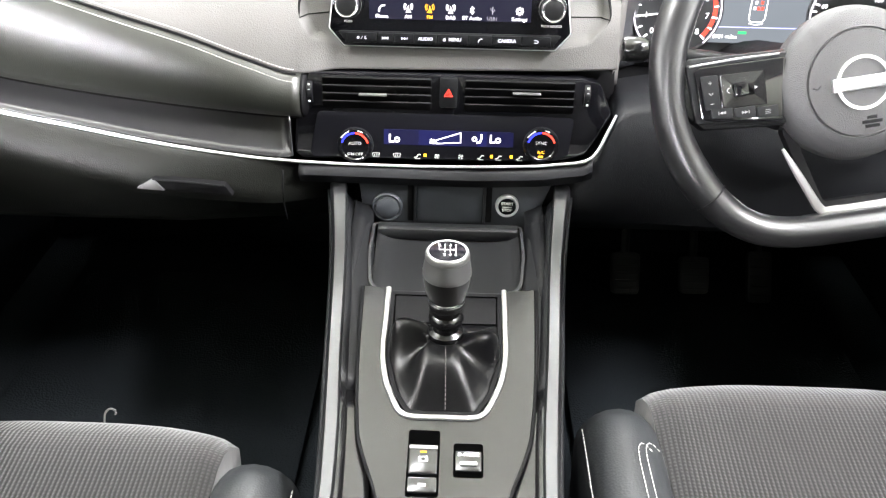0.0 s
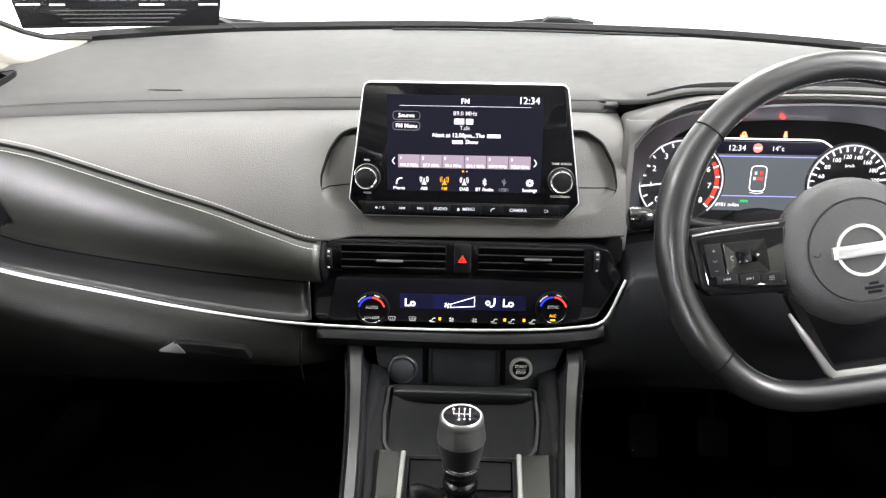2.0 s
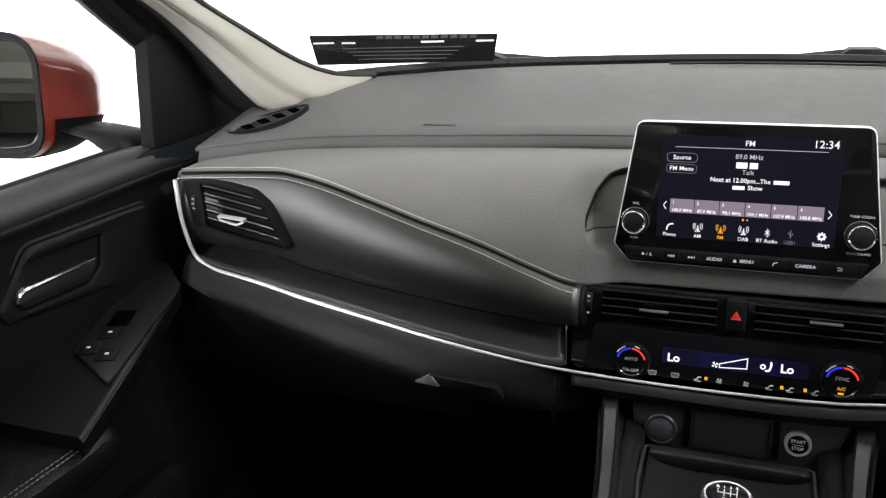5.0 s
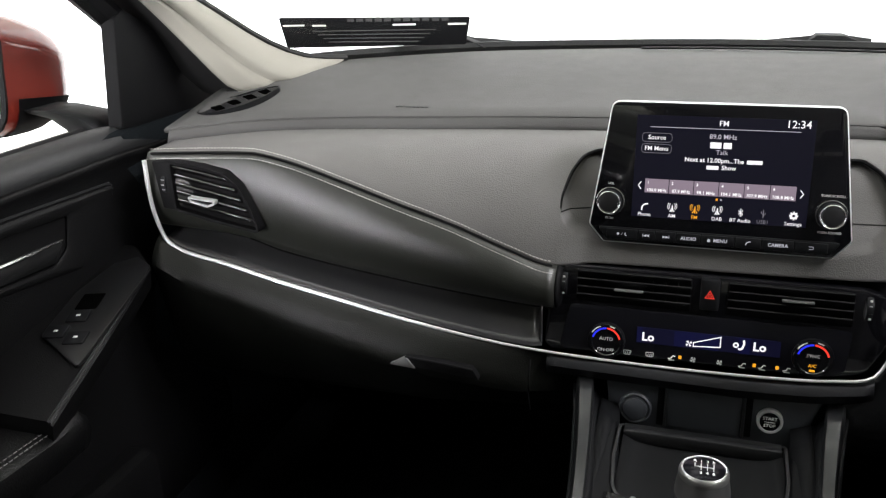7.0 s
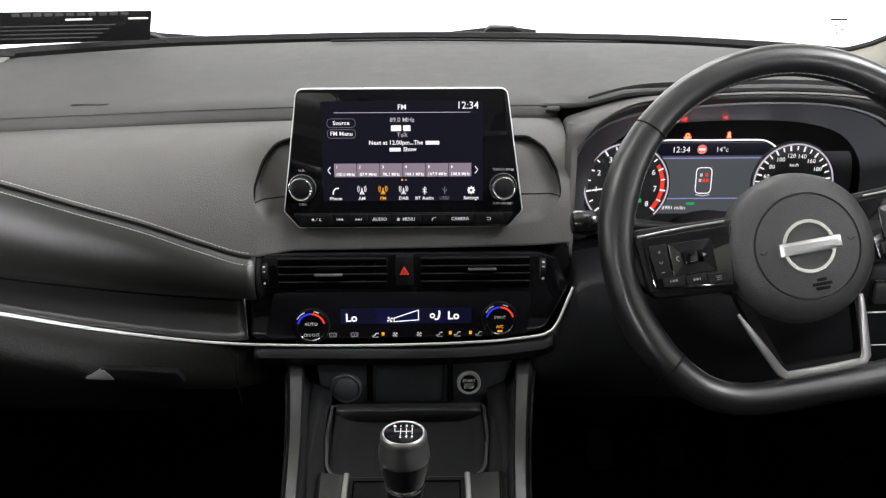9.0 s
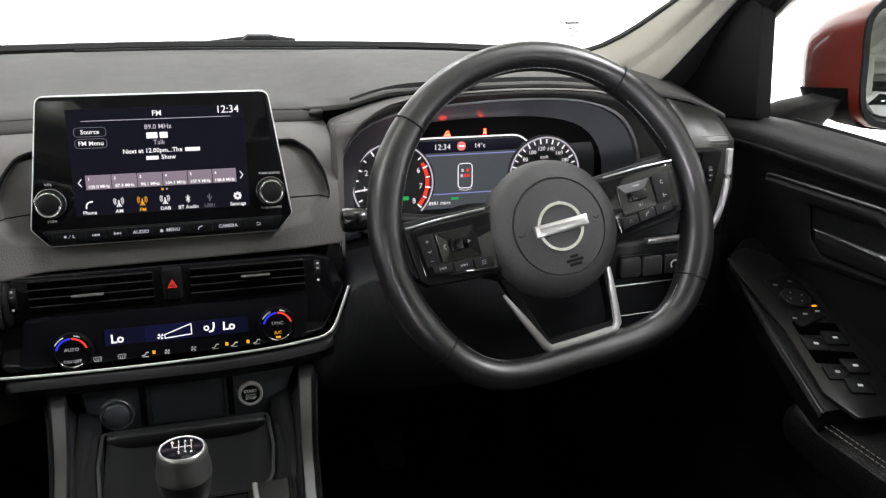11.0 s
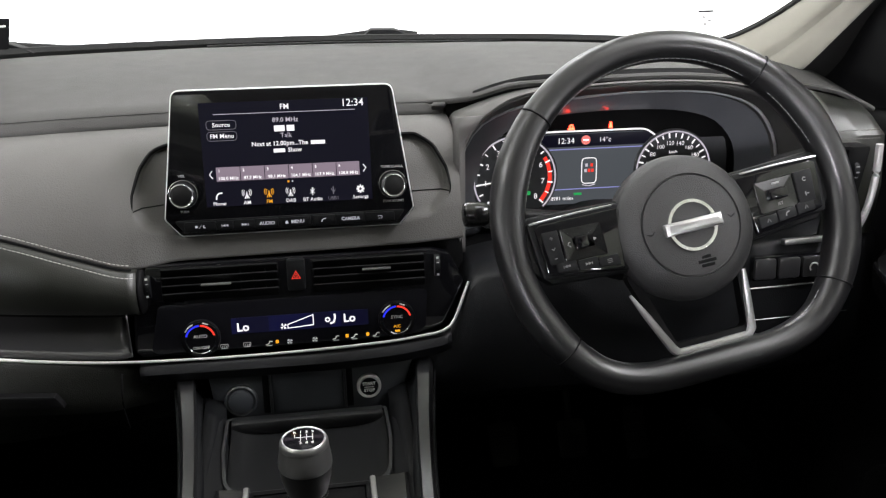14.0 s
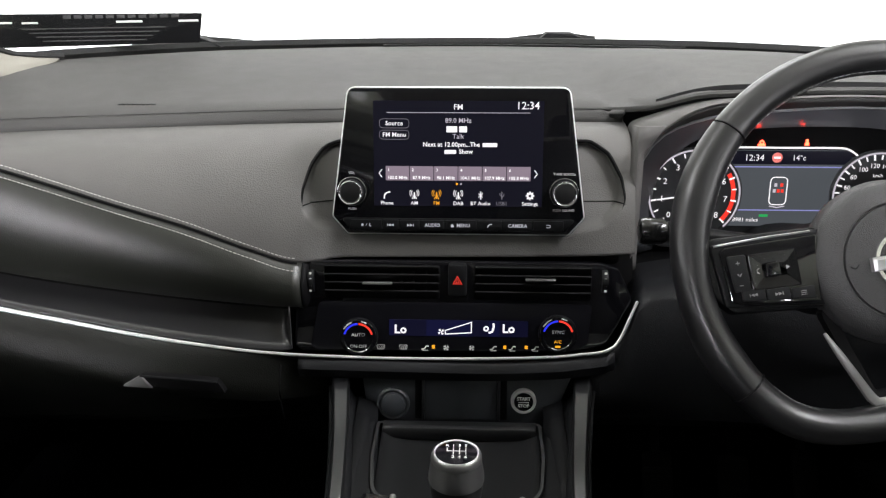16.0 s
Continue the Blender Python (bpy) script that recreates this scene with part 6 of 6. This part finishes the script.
# ---------------------------------------------------------------- seats
def seat(cx, front, side, cam_side):
    """A cloth cushion between leatherette bolsters; side: which way the console lies."""
    s = thing("car_seat", pose(cx, front, 0.0), "front seat cushion in ribbed grey cloth with stitched leatherette bolsters", "car seat", "front seats")
    hw = 0.166
    rows = []
    for v in np.linspace(0, 1, 26):
        y = 0.02 - v * 0.56
        edge = max(0.0, 1 - v / 0.14)
        row = []
        for u in np.linspace(-1, 1, 23):
            z = 0.600 - 0.075 * v - 0.05 * edge ** 2.2 - 0.010 * (1 - u * u) * (1 if v > 0.1 else v * 10) * 0.6
            z -= 0.012 * max(0, abs(u) - 0.9) * 10 * 0.6
            yy = y - 0.022 * abs(u) ** 3 * (1 - v)
            row.append((u * hw, yy, z))
        rows.append([(row[0][0] * 0.99, row[0][1], row[0][2] - 0.07)] + row + [(row[-1][0] * 0.99, row[-1][1], row[-1][2] - 0.07)])
    lip = [[(p[0] * 0.985, p[1] + 0.004, p[2] - 0.03) for p in rows[0]], [(p[0] * 0.96, p[1] - 0.03, p[2] - 0.11) for p in rows[0]]]
    part("cushion", loft(lip[::-1] + rows), CLOTH, s, solid=0.01, label="ribbed grey cloth cushion")
    for sg in (-1, 1):
        rows = []
        fr = -0.042
        for v in np.linspace(0, 1, 24):
            y = fr - v * 0.50
            k = min(1.0, math.sqrt(max(0, 1 - (1 - min(1, v / 0.12)) ** 2)))
            w = 0.074 * (0.55 + 0.45 * k)
            cxx = sg * (hw + 0.033)
            h = 0.602 - 0.045 * v + 0.010 * min(1, v * 3)
            rows.append([(cxx + w * math.cos(a) * 0.60, y, (h - 0.06) + 0.062 * k * max(-1.6, math.sin(a) if math.sin(a) > 0 else 2.6 * math.sin(a))) for a in np.linspace(0, 2 * math.pi, 20, endpoint=False)])
        b = part("bolster", loft(rows, True, True), BOLSTER, s, label="grey leatherette side bolster")
        top = [np.array(max(r, key=lambda p: p[2])) for r in rows]
        for off in (0.0, 0.007):
            ln = [(t[0] - sg * (0.013 - off), t[1], t[2] - 0.0005) for t in top[4:]]
            hk = [(ln[0][0] - sg * 0.014, ln[0][1] + 0.003, ln[0][2] - 0.006), (ln[0][0] - sg * 0.006, ln[0][1] + 0.010 , ln[0][2] - 0.002)]
            part("stitching", stitches(spline(hk + ln[::3], 60), 0.005, 0.00045, (0, 0, 0.001)), THREAD, b, label="pale thread")
        part("stitching", stitches(spline([(t[0] + sg * 0.0380, t[1], t[2] - 0.020) for t in top[2::3]], 60), 0.005, 0.0005), THREAD, b, label="pale thread")
    part("frame", box(0.40, 0.46, 0.06, 0.015), DARK, s, pose(0, -0.28, 0.44))
    for sg in (-1, 1):
        part("rail", box(0.035, 0.50, 0.09, 0.006), STEEL, s, pose(sg * 0.17, -0.27, 0.375))
    # Backrest and headrest stay out of view; added to shade the dash middle.
    rows = []
    for v in np.linspace(0, 1, 12):
        w, d = 0.235 - 0.055 * v ** 3, 0.065 - 0.02 * v
        rows.append([(w * math.cos(a), -0.55 - 0.25 * v + d * math.sin(a), 0.50 + 0.70 * v) for a in np.linspace(0, 2 * math.pi, 24, endpoint=False)])
    part("backrest", loft(rows, True, True), CLOTH, s, label="ribbed grey cloth backrest")
    part("headrest", box(0.26, 0.10, 0.17, 0.04), CLOTH, s, pose(0, -0.83, 1.33, -12))
    for sg in (-1, 1):
        part("headrest_post", tube([(sg * 0.06, -0.80, 1.17), (sg * 0.06, -0.825, 1.28)], 0.006, 8), STEEL, s)
    return s


seat(0.378, 0.665, -1, 1)
sl = seat(-0.362, 0.578, 1, 1)
part("label_loop", tube(spline([(0.026, 0.018, 0.553), (0.027, 0.022, 0.562), (0.032, 0.024, 0.566), (0.037, 0.024, 0.563), (0.036, 0.023, 0.559)], 12), 0.0011, 5), DARK_THREAD, sl, label="loose grey loop")

# ---------------------------------------------------------------- doors
DOORP = [(0.790, 0.930), (0.777, 0.943), (0.745, 0.953), (0.718, 0.955), (0.702, 0.946), (0.694, 0.929), (0.700, 0.921), (0.706, 0.905), (0.704, 0.86), (0.702, 0.80), (0.705, 0.74), (0.706, 0.66), (0.700, 0.58), (0.684, 0.50), (0.690, 0.43), (0.730, 0.38)]


def mirrored(shape, sx):
    return [(sx * p[0], p[1], p[2]) for p in shape[0]], shape[1]


def yz_slab(poly, x0, x1, bevel=0.002):
    """A plate lying in the door's plane; x1 the face towards the cabin."""
    v, f = slab(poly, 0, abs(x1 - x0), bevel)
    return [(x0 + (p[2] if x1 > x0 else -p[2]), p[0], p[1]) for p in v], f


def door_x(z):
    """Depth of the trim below the window ledge at height z."""
    q = np.array(DOORP[6:])
    return float(np.interp(-z, -q[:, 1], q[:, 0]))


def door(sx):
    nm = "right" if sx > 0 else "left"
    d = thing("door_" + nm, pose(0 if sx > 0 else -0.018, 0, 0), "black front door trim with chrome pull, window switches and stitched armrest", "car door", "front doors")
    rows = []
    for y in np.linspace(-0.36, 1.02, 36):
        f = max(0.0, (y - 0.80) / 0.22)
        rows.append([(sx * (x + 0.018 * f * f), y, z - 0.012 * max(0, y - 0.85) / 0.17) for x, z in DOORP])
    part("panel", loft([r[5:] for r in rows]), DOORM, d, solid=0.006, label="black grained door panel")
    part("ledge", loft([r[:6] for r in rows]), LEDGEM, d, solid=0.004, label="window ledge, door trim toned up for the light on it")
    # double seam behind the pull, moulded crease running down to the armrest
    for pts in ([[0.6, 0.849], [0.532, 0.851], [0.473, 0.853], [0.1, 0.864]], [[0.599, 0.844], [0.53, 0.847], [0.471, 0.849], [0.1, 0.860]]):
        line = spline([(0.0, y, z) for y, z in pts], 30)
        part("seam", stitches([(sx * (door_x(p[2]) - 0.0012), p[1], p[2]) for p in line], 0.0042, 0.00045), DARK_THREAD, d)
    crease = spline([(0.0, y, z) for y, z in [[0.658, 0.806], [0.584, 0.785], [0.511, 0.765], [0.449, 0.751]]], 24)
    part("crease", tube([(sx * (door_x(p[2]) - 0.0004), p[1], p[2]) for p in crease], 0.0011, 5), LEDGEM, d)
    part("outer_skin", mirrored(box(0.03, 1.38, 0.54, 0.01, (0.80, 0.33, 0.64)), sx), PAINT, d, label="red painted outer skin")
    part("window_seal", tube([(sx * 0.768, y, 0.9475) for y in np.linspace(-0.36, 0.88, 8)], 0.004, 6), RUBBER, d)
    sur = rounded([(0.834, 0.892), (0.640, 0.900), (0.585, 0.842), (0.596, 0.828), (0.757, 0.810), (0.797, 0.826)], [0.006, 0.025, 0.012, 0.006, 0.02, 0.025], 4)
    cup = rounded([(0.747, 0.880), (0.634, 0.887), (0.612, 0.846), (0.622, 0.836), (0.714, 0.829), (0.737, 0.843)], [0.004, 0.015, 0.008, 0.006, 0.012, 0.012], 4)
    rows = [[(sx * x, y, z) for y, z in o] for o, x in ((sur, 0.712), (sur, 0.697), (inset(sur, 0.003), 0.6935), (inset(cup, -0.004), 0.6925), (cup, 0.695), (cup, 0.712))]
    s_ = part("pull_surround", loft(rows, True), DOORM, d, label="raised black surround of the door pull")
    part("groove", tube([(sx * 0.7005, y, z) for y, z in inset(sur, -0.003)], 0.0020, 5, True), SATIN, s_)
    part("cup", mirrored(yz_slab(inset(cup, -0.001), 0.712, 0.7015, 0.0), sx), DEEP, s_)
    pull = part("pull", mirrored(yz_slab(rounded([(0.729, 0.8555), (0.617, 0.859), (0.611, 0.848), (0.616, 0.839), (0.712, 0.834), (0.725, 0.843)], 0.003, 3), 0.7025, 0.6900, 0.003), sx), PLATEM, s_, label="black paddle of the door pull")
    part("pull_edge", mirrored(tube(spline([(0.693, 0.7300, 0.8560), (0.6905, 0.690, 0.8575), (0.690, 0.640, 0.8590), (0.690, 0.6190, 0.8595), (0.690, 0.6120, 0.8560), (0.6905, 0.6105, 0.8490)], 26), 0.003, 8, radii=np.concatenate([np.linspace(0.0012, 0.0030, 20), [0.0034, 0.0038, 0.0040, 0.0040, 0.0036, 0.0026]])), sx), CHROME, pull, label="chrome edge of the door pull")
    part("grab_recess", mirrored(yz_slab(rounded([(0.570, 0.744), (0.556, 0.700), (0.440, 0.730), (0.415, 0.756)], 0.003, 2), 0.712, 0.6955, 0.001), sx), KNEE, d)
    # armrest: high switch plate in front, padded rest behind
    rows = []
    for y, xi, zt in ((0.835, 0.676, 0.812), (0.80, 0.634, 0.803), (0.74, 0.618, 0.789), (0.66, 0.597, 0.772), (0.60, 0.583, 0.759), (0.545, 0.570, 0.747)):
        rows.append([(0.715, y, zt), (xi + 0.006, y, zt), (xi, y, zt - 0.005), (xi + 0.004, y, zt - 0.03), (xi + 0.05, y, zt - 0.08), (0.715, y, zt - 0.13)])
    part("switch_plinth", mirrored(loft(rows, True, True), sx), DOORM, d)
    part("plinth_line", tube([(sx * (xi + 0.003), y, zt - 0.002) for y, xi, zt in ((0.80, 0.634, 0.803), (0.74, 0.618, 0.789), (0.66, 0.597, 0.772), (0.60, 0.583, 0.759), (0.545, 0.570, 0.747))], 0.0018, 6), SATIN, d)
    ang = math.degrees(math.atan(0.22))
    P = Matrix.Translation((0, 0.545, 0.7475)) @ Matrix.Rotation(radians(ang), 4, "X")
    if sx > 0:
        oc = rounded([(x, y) for x, y in ((0.626, 0.240), (0.640, 0.262), (0.666, 0.274), (0.688, 0.254), (0.697, 0.194), (0.672, 0.067), (0.656, 0.000), (0.634, -0.020), (0.598, -0.018), (0.588, 0.020), (0.612, 0.113))], 0.006, 3)
    else:
        oc = rounded([(x + 0.018, y) for x, y in ((-0.640, 0.232), (-0.648, 0.256), (-0.676, 0.272), (-0.698, 0.252), (-0.706, 0.190), (-0.692, 0.112), (-0.612, 0.070), (-0.618, 0.105))], 0.006, 3)
    pl8 = part("switch_plate", slab(oc, 0.0, 0.0035, 0.001), PLATEM, d, P, label="dark satin switch plate")
    if sx > 0:
        spots = ((0.628, 0.086), (0.655, 0.091), (0.620, 0.042), (0.645, 0.047), (0.629, 0.020))
        wells = ((0.6485, 0.110, 0.048, 0.022), (0.635, 0.064, 0.048, 0.020))
        part("mirror_module", slab(rounded([(0.647, 0.205), (0.682, 0.210), (0.686, 0.190), (0.676, 0.128), (0.632, 0.114), (0.630, 0.125)], 0.010, 4), 0.003, 0.0048, 0.0008), DEEP, pl8)
        part("mirror_dial", lathe([(0.0165, 0.0), (0.0165, 0.004), (0.0150, 0.0052), (0.0100, 0.0046), (0.001, 0.0046)], 32), DARK, pl8, pose(0.657, 0.161, 0.0040))
        for k in range(4):
            part("legend", box(0.0018, 0.0018, 0.0003, 0.0001), PRINT, pl8, pose(0.657 + 0.0085 * math.cos(k * math.pi / 2 + 0.2), 0.161 + 0.0085 * math.sin(k * math.pi / 2 + 0.2), 0.0089))
        for a, b in ((0.652, 0.191), (0.674, 0.195), (0.634, 0.130), (0.668, 0.137), (0.651, 0.135)):
            part("legend", box(0.0050, 0.0030, 0.0004, 0.0001), PRINT, pl8, pose(a, b, 0.0050, 0, 0, -14))
        part("lamp", box(0.006, 0.0030, 0.0005, 0.0002), AMBER, pl8, pose(0.671, 0.1465, 0.0050), label="amber lamp")
    else:
        spots = ((-0.651, 0.148), (-0.658, 0.118), (-0.628, 0.113))
        wells = ((-0.6570, 0.176, 0.026, 0.030),)
    for x, y, w_, h_ in wells:
        part("switch_well", slab(rounded(rect(w_, h_), 0.002, 2), 0, 0.0012, 0.0003), PIT, pl8, pose(x, y, 0.003, 0, 0, -14 * sx))
    for x, y in spots:
        k = part("window_switch", slab(rounded(rect(0.0245, 0.0205), 0.002, 2), 0, 0.0030, 0.0010), DARK, pl8, pose(x, y, 0.003, 3, 0, -14 * sx))
        part("legend", box(0.0050, 0.0032, 0.0003, 0.0001), LEGEND, k, pose(0, 0, 0.0031))
    rows = []
    for y, xi, zt in ((0.612, 0.600, 0.705), (0.604, 0.582, 0.722), (0.585, 0.572, 0.729), (0.545, 0.567, 0.730), (0.47, 0.571, 0.730), (0.40, 0.578, 0.732), (0.1, 0.585, 0.734), (-0.3, 0.60, 0.734)):
        rows.append([(0.715, y, zt - 0.004), (0.66, y, zt), (xi + 0.016, y, zt), (xi + 0.004, y, zt - 0.006), (xi, y, zt - 0.018), (xi + 0.006, y, zt - 0.04), (0.68, y, zt - 0.10), (0.715, y, zt - 0.11)])
    arm = part("armrest", mirrored(loft(rows, True, True), sx), ARMREST, d, label="dark padded armrest")
    for o in (0.012, 0.019):
        part("stitching", stitches([(sx * (xi + o), y, zt + 0.0008) for y, xi, zt in ((0.592, 0.5745, 0.727), (0.585, 0.572, 0.729), (0.545, 0.567, 0.730), (0.47, 0.571, 0.730), (0.40, 0.578, 0.732), (0.1, 0.585, 0.734))], 0.006, 0.0006), DARK_THREAD, arm, label="grey thread")
    part("panel_crease", tube([(sx * 0.7015, 0.70, 0.812), (sx * 0.702, 0.55, 0.775), (sx * 0.703, 0.40, 0.735)], 0.0016, 5), DEEP, d)
    part("pocket", mirrored(box(0.05, 0.72, 0.11, 0.015, (0.675, 0.42, 0.50)), sx), DOORM, d)
    # black corner panel in front of the window, and the window frame
    sail = rounded([(0.880, 0.950), (0.898, 1.086), (0.918, 1.096), (1.02, 1.046), (1.13, 0.968), (1.13, 0.925)], 0.006, 2)
    part("corner_panel", mirrored(yz_slab(sail, 0.728, 0.708, 0.004), sx), DEEP, d, label="black corner panel")
    part("window_frame", mirrored(tube(spline([(0.735, 1.10, 0.960), (0.728, 0.90, 1.098), (0.700, 0.70, 1.235), (0.655, 0.45, 1.365), (0.62, 0.1, 1.42), (0.62, -0.36, 1.41)], 30), 0.018, 8), sx), DEEP, d, label="black window frame")
    part("outer_frame", mirrored(tube(spline([(0.775, 1.12, 0.985), (0.765, 0.90, 1.128), (0.735, 0.70, 1.265), (0.69, 0.45, 1.395), (0.65, 0.1, 1.455)], 30), 0.020, 8), sx), PAINT, d, label="red painted window frame")
    gp = part("glass_pane", mirrored(loft([[(0.752, y, 0.96), (0.742 - 0.02, y, 0.96 + 0.5 * (min(1.40, 1.098 + (0.90 - y) * 0.62) - 0.96)), (0.735 - 0.18 * (min(1.40, 1.098 + (0.90 - y) * 0.62) - 1.0), y, min(1.40, 1.098 + (0.90 - y) * 0.62))] for y in np.linspace(-0.34, 0.878, 16)]), sx), glass, d)
    gp.visible_shadow = False
    return d


door(-1)
door(1)


# ---------------------------------------------------------------- door mirrors
def door_mirror(sx):
    n = Vector((-0.2 * sx, -0.975, 0.128)).normalized()
    up = (Vector((0, 0, 1)) - n * n.z).normalized()
    rt = up.cross(n)
    m = Matrix.Translation((0.91 if sx > 0 else -0.950, 0.824, 1.027)) @ Matrix((rt, up, n)).transposed().to_4x4()
    t = thing("door_mirror", m, "red painted door mirror with black rim and clear glass", "door mirror", "door mirrors")
    f = lambda pts: [(sx * x, y) for x, y in pts]
    gl_ = [tuple(p) for p in spline(f([(-0.080, -0.045), (-0.081, 0.040), (-0.066, 0.064), (0.0, 0.066), (0.050, 0.056), (0.088, 0.030), (0.095, -0.004), (0.084, -0.046), (0.050, -0.066), (-0.060, -0.067)]), 48, True)]
    ou = [tuple(p) for p in spline(f([(-0.090, -0.060), (-0.094, 0.0), (-0.092, 0.050), (-0.068, 0.074), (-0.02, 0.077), (0.062, 0.062), (0.118, 0.028), (0.129, -0.005), (0.120, -0.042), (0.080, -0.076), (0.0, -0.083), (-0.070, -0.081)]), 48, True)]
    rows = [[(x, y, 0.0) for x, y in ou]]
    for u in (0.12, 0.25, 0.40, 0.55, 0.70, 0.82, 0.91, 0.97):
        k = (1 - u ** 2.4) ** 0.5
        rows.append([(x * (1.015 * k if u > 0.2 else 1.015) - sx * 0.075 * u ** 1.8, y * k - 0.006 * u, -0.132 * u) for x, y in ou])
    rows.append([(-sx * 0.075, -0.006, -0.132)] * len(ou))
    part("shell", loft(rows, True), PAINT, t, label="red painted shell")
    low_rows = [[(x * 1.012 - sx * 0.0004, min(y, -0.034) * 1.02, z) for x, y, z in r] for r in rows[1:-2]]
    part("lower_shell", loft(low_rows, True, False), DEEP, t, label="black lower shell")
    part("rim", loft([[(x, y, 0.0) for x, y in ou], [(x * 0.995, y * 0.995, 0.004) for x, y in ou], [(x, y, 0.003) for x, y in inset(ou, 0.008)], [(x, y, -0.010) for x, y in inset(ou, 0.013)], [(x, y, -0.012) for x, y in inset(ou, 0.02)]], True), DEEP, t, label="black rim")
    part("glass_edge", slab(inset(gl_, -0.0013), -0.013, -0.009, 0.001), PRINT, t)
    grows = [[(x * k, y * k, -0.0055 - ((x * k) ** 2 + (y * k) ** 2) / 2.4) for x, y in gl_] for k in np.linspace(1.0, 0.02, 14)]
    part("glass", loft([[(x, y, -0.012) for x, y in gl_]] + grows, True, True), MIRROR, t, sharp=60, label="slightly curved mirror glass")
    part("arm", loft([[tuple(m.inverted() @ Vector((sx * (x + a * w), y + b * dd, z))) for a, b in rounded(rect(2, 2), 0.6, 3)] for x, y, z, w, dd in ((0.775, 0.93, 0.925, 0.035, 0.050), (0.79, 0.925, 0.945, 0.035, 0.045), (0.81, 0.91, 0.962, 0.034, 0.036), (0.85, 0.89, 0.975, 0.04, 0.03))], True, True), DARK, t, label="dark mirror foot")
    return t


door_mirror(-1)
door_mirror(1)

# ---------------------------------------------------------------- outside the windscreen
for xs_ in ((-0.52, -0.30, -0.44), (0.02, 0.21, 0.155)):
    w = thing("wiper", pose(0, 0, 0), "black windscreen wiper resting at the foot of the glass", "wiper", "wipers")
    a, b, c = xs_
    ya = lambda x: cowl(x)[0][0] + 0.045
    part("arm", tube([(x, ya(x), 0.988 + 0.012 * max(0, 1 - abs(x - c) / 0.1)) for x in np.linspace(a, b, 16)], 0.009, 6, flat=0.8), RUBBER, w)
    part("hinge", slab(rounded([(c - 0.045, 0.990), (c + 0.060, 0.988), (c + 0.016, 1.0055), (c - 0.024, 1.006)], 0.003, 2), -0.015, 0.015, 0.003), DARK, w, pose(0, ya(c), 0, 90))
bon = part("bonnet", loft([[(x, cowl(x * 0.9)[0][0] + 0.06 + 0.5 * s, 0.960 + 0.012 * math.sin(2.5 * s) - 0.10 * s * s) for x in np.linspace(-0.72, 0.72, 25)] for s in np.linspace(0, 1.3, 8)]), PAINT, solid=0.004, label="red painted bonnet beyond the windscreen")
tagged(bon, category="bonnet")
sg_ = thing("windscreen_sign", pose(-0.560, 1.325, 1.022, 84, 1.0, 0), "black paper strip propped behind the windscreen", "sign")
card = rounded([(-0.158, -0.030), (0.160, -0.015), (0.166, 0.028), (-0.174, 0.020)], 0.002, 2)
part("card", slab(card, -0.0008, 0.0008, 0.0003), INK, sg_)
for x0, x1, y in ((-0.165, -0.125, 0.0075), (-0.11, -0.085, 0.0085), (0.035, 0.075, 0.0135), (0.13, 0.16, 0.0165)):
    part("bar", box(x1 - x0, 0.0028, 0.0006, 0.0002), LEGEND, sg_, pose((x0 + x1) / 2, y, 0.0011, 0, 0, 2))
for k in range(11):
    part("bar", box(0.012, 0.0055, 0.0004, 0.0001), INK2, sg_, pose(-0.04 + 0.0165 * k, 0.0185 + 0.0005 * k, 0.0010, 0, 0, 2))
for k in range(4):
    part("bar", box(0.22 - 0.02 * k, 0.0016, 0.0004, 0.0001), INK2, sg_, pose(0.0, 0.003 - 0.006 * k, 0.0010, 0, 0, 2))
st_ = thing("windscreen_sticker", pose(0.545, 1.085, 1.053, 60, 0, 0), "small printed label stuck on the windscreen", "sticker")
part("bar", box(0.022, 0.0028, 0.0004, 0.0001), DARK, st_)
for k in range(3):
    part("bar", box(0.005, 0.0035, 0.0004, 0.0001), PRINT, st_, pose(-0.004 + 0.007 * (k % 2), -0.008 - 0.005 * k, 0))

# ---------------------------------------------------------------- pedals and mats
for x, w, h, nm, ln in ((0.295, 0.046, 0.070, "clutch", 0.16), (0.408, 0.048, 0.062, "brake", 0.16), (0.515, 0.040, 0.085, "accelerator", 0.12)):
    p = thing("pedal", pose(x, 1.14, 0.385, 55), "black rubber-faced %s pedal" % nm, "pedal", "pedals")
    part("pad", slab(rounded([(-w / 2, -h / 2), (w / 2, -h / 2), (w / 2 * 1.02, h / 2), (-w / 2 * 1.02, h / 2)], 0.010, 3), -0.006, 0.006, 0.003), RUBBER, p)
    for k in range(5):
        part("rib", box(w * 0.8, 0.004, 0.004, 0.001), RUBBER, p, pose(0, -h * 0.36 + h * 0.18 * k, 0.006))
    part("arm", tube(spline([(0.0, h * 0.3, -0.006), (0.004, h * 0.3 + ln * 0.4, -0.02), (0.006, h * 0.3 + ln, -0.03)], 10), 0.007, 8), STEEL, p)
mat_ = part("floor_mat", slab(rounded(rect(0.44, 0.62), 0.05, 4), 0, 0.008, 0.003), CARPET, m=pose(0.40, 0.86, 0.332), label="black carpet mat on the driver's floor")
tagged(mat_, category="floor mat")
mat2 = part("floor_mat", slab(rounded(rect(0.44, 0.62), 0.05, 4), 0, 0.008, 0.003), CARPET, m=pose(-0.40, 0.86, 0.332), label="black carpet mat on the passenger's floor")
tagged(mat2, category="floor mat")
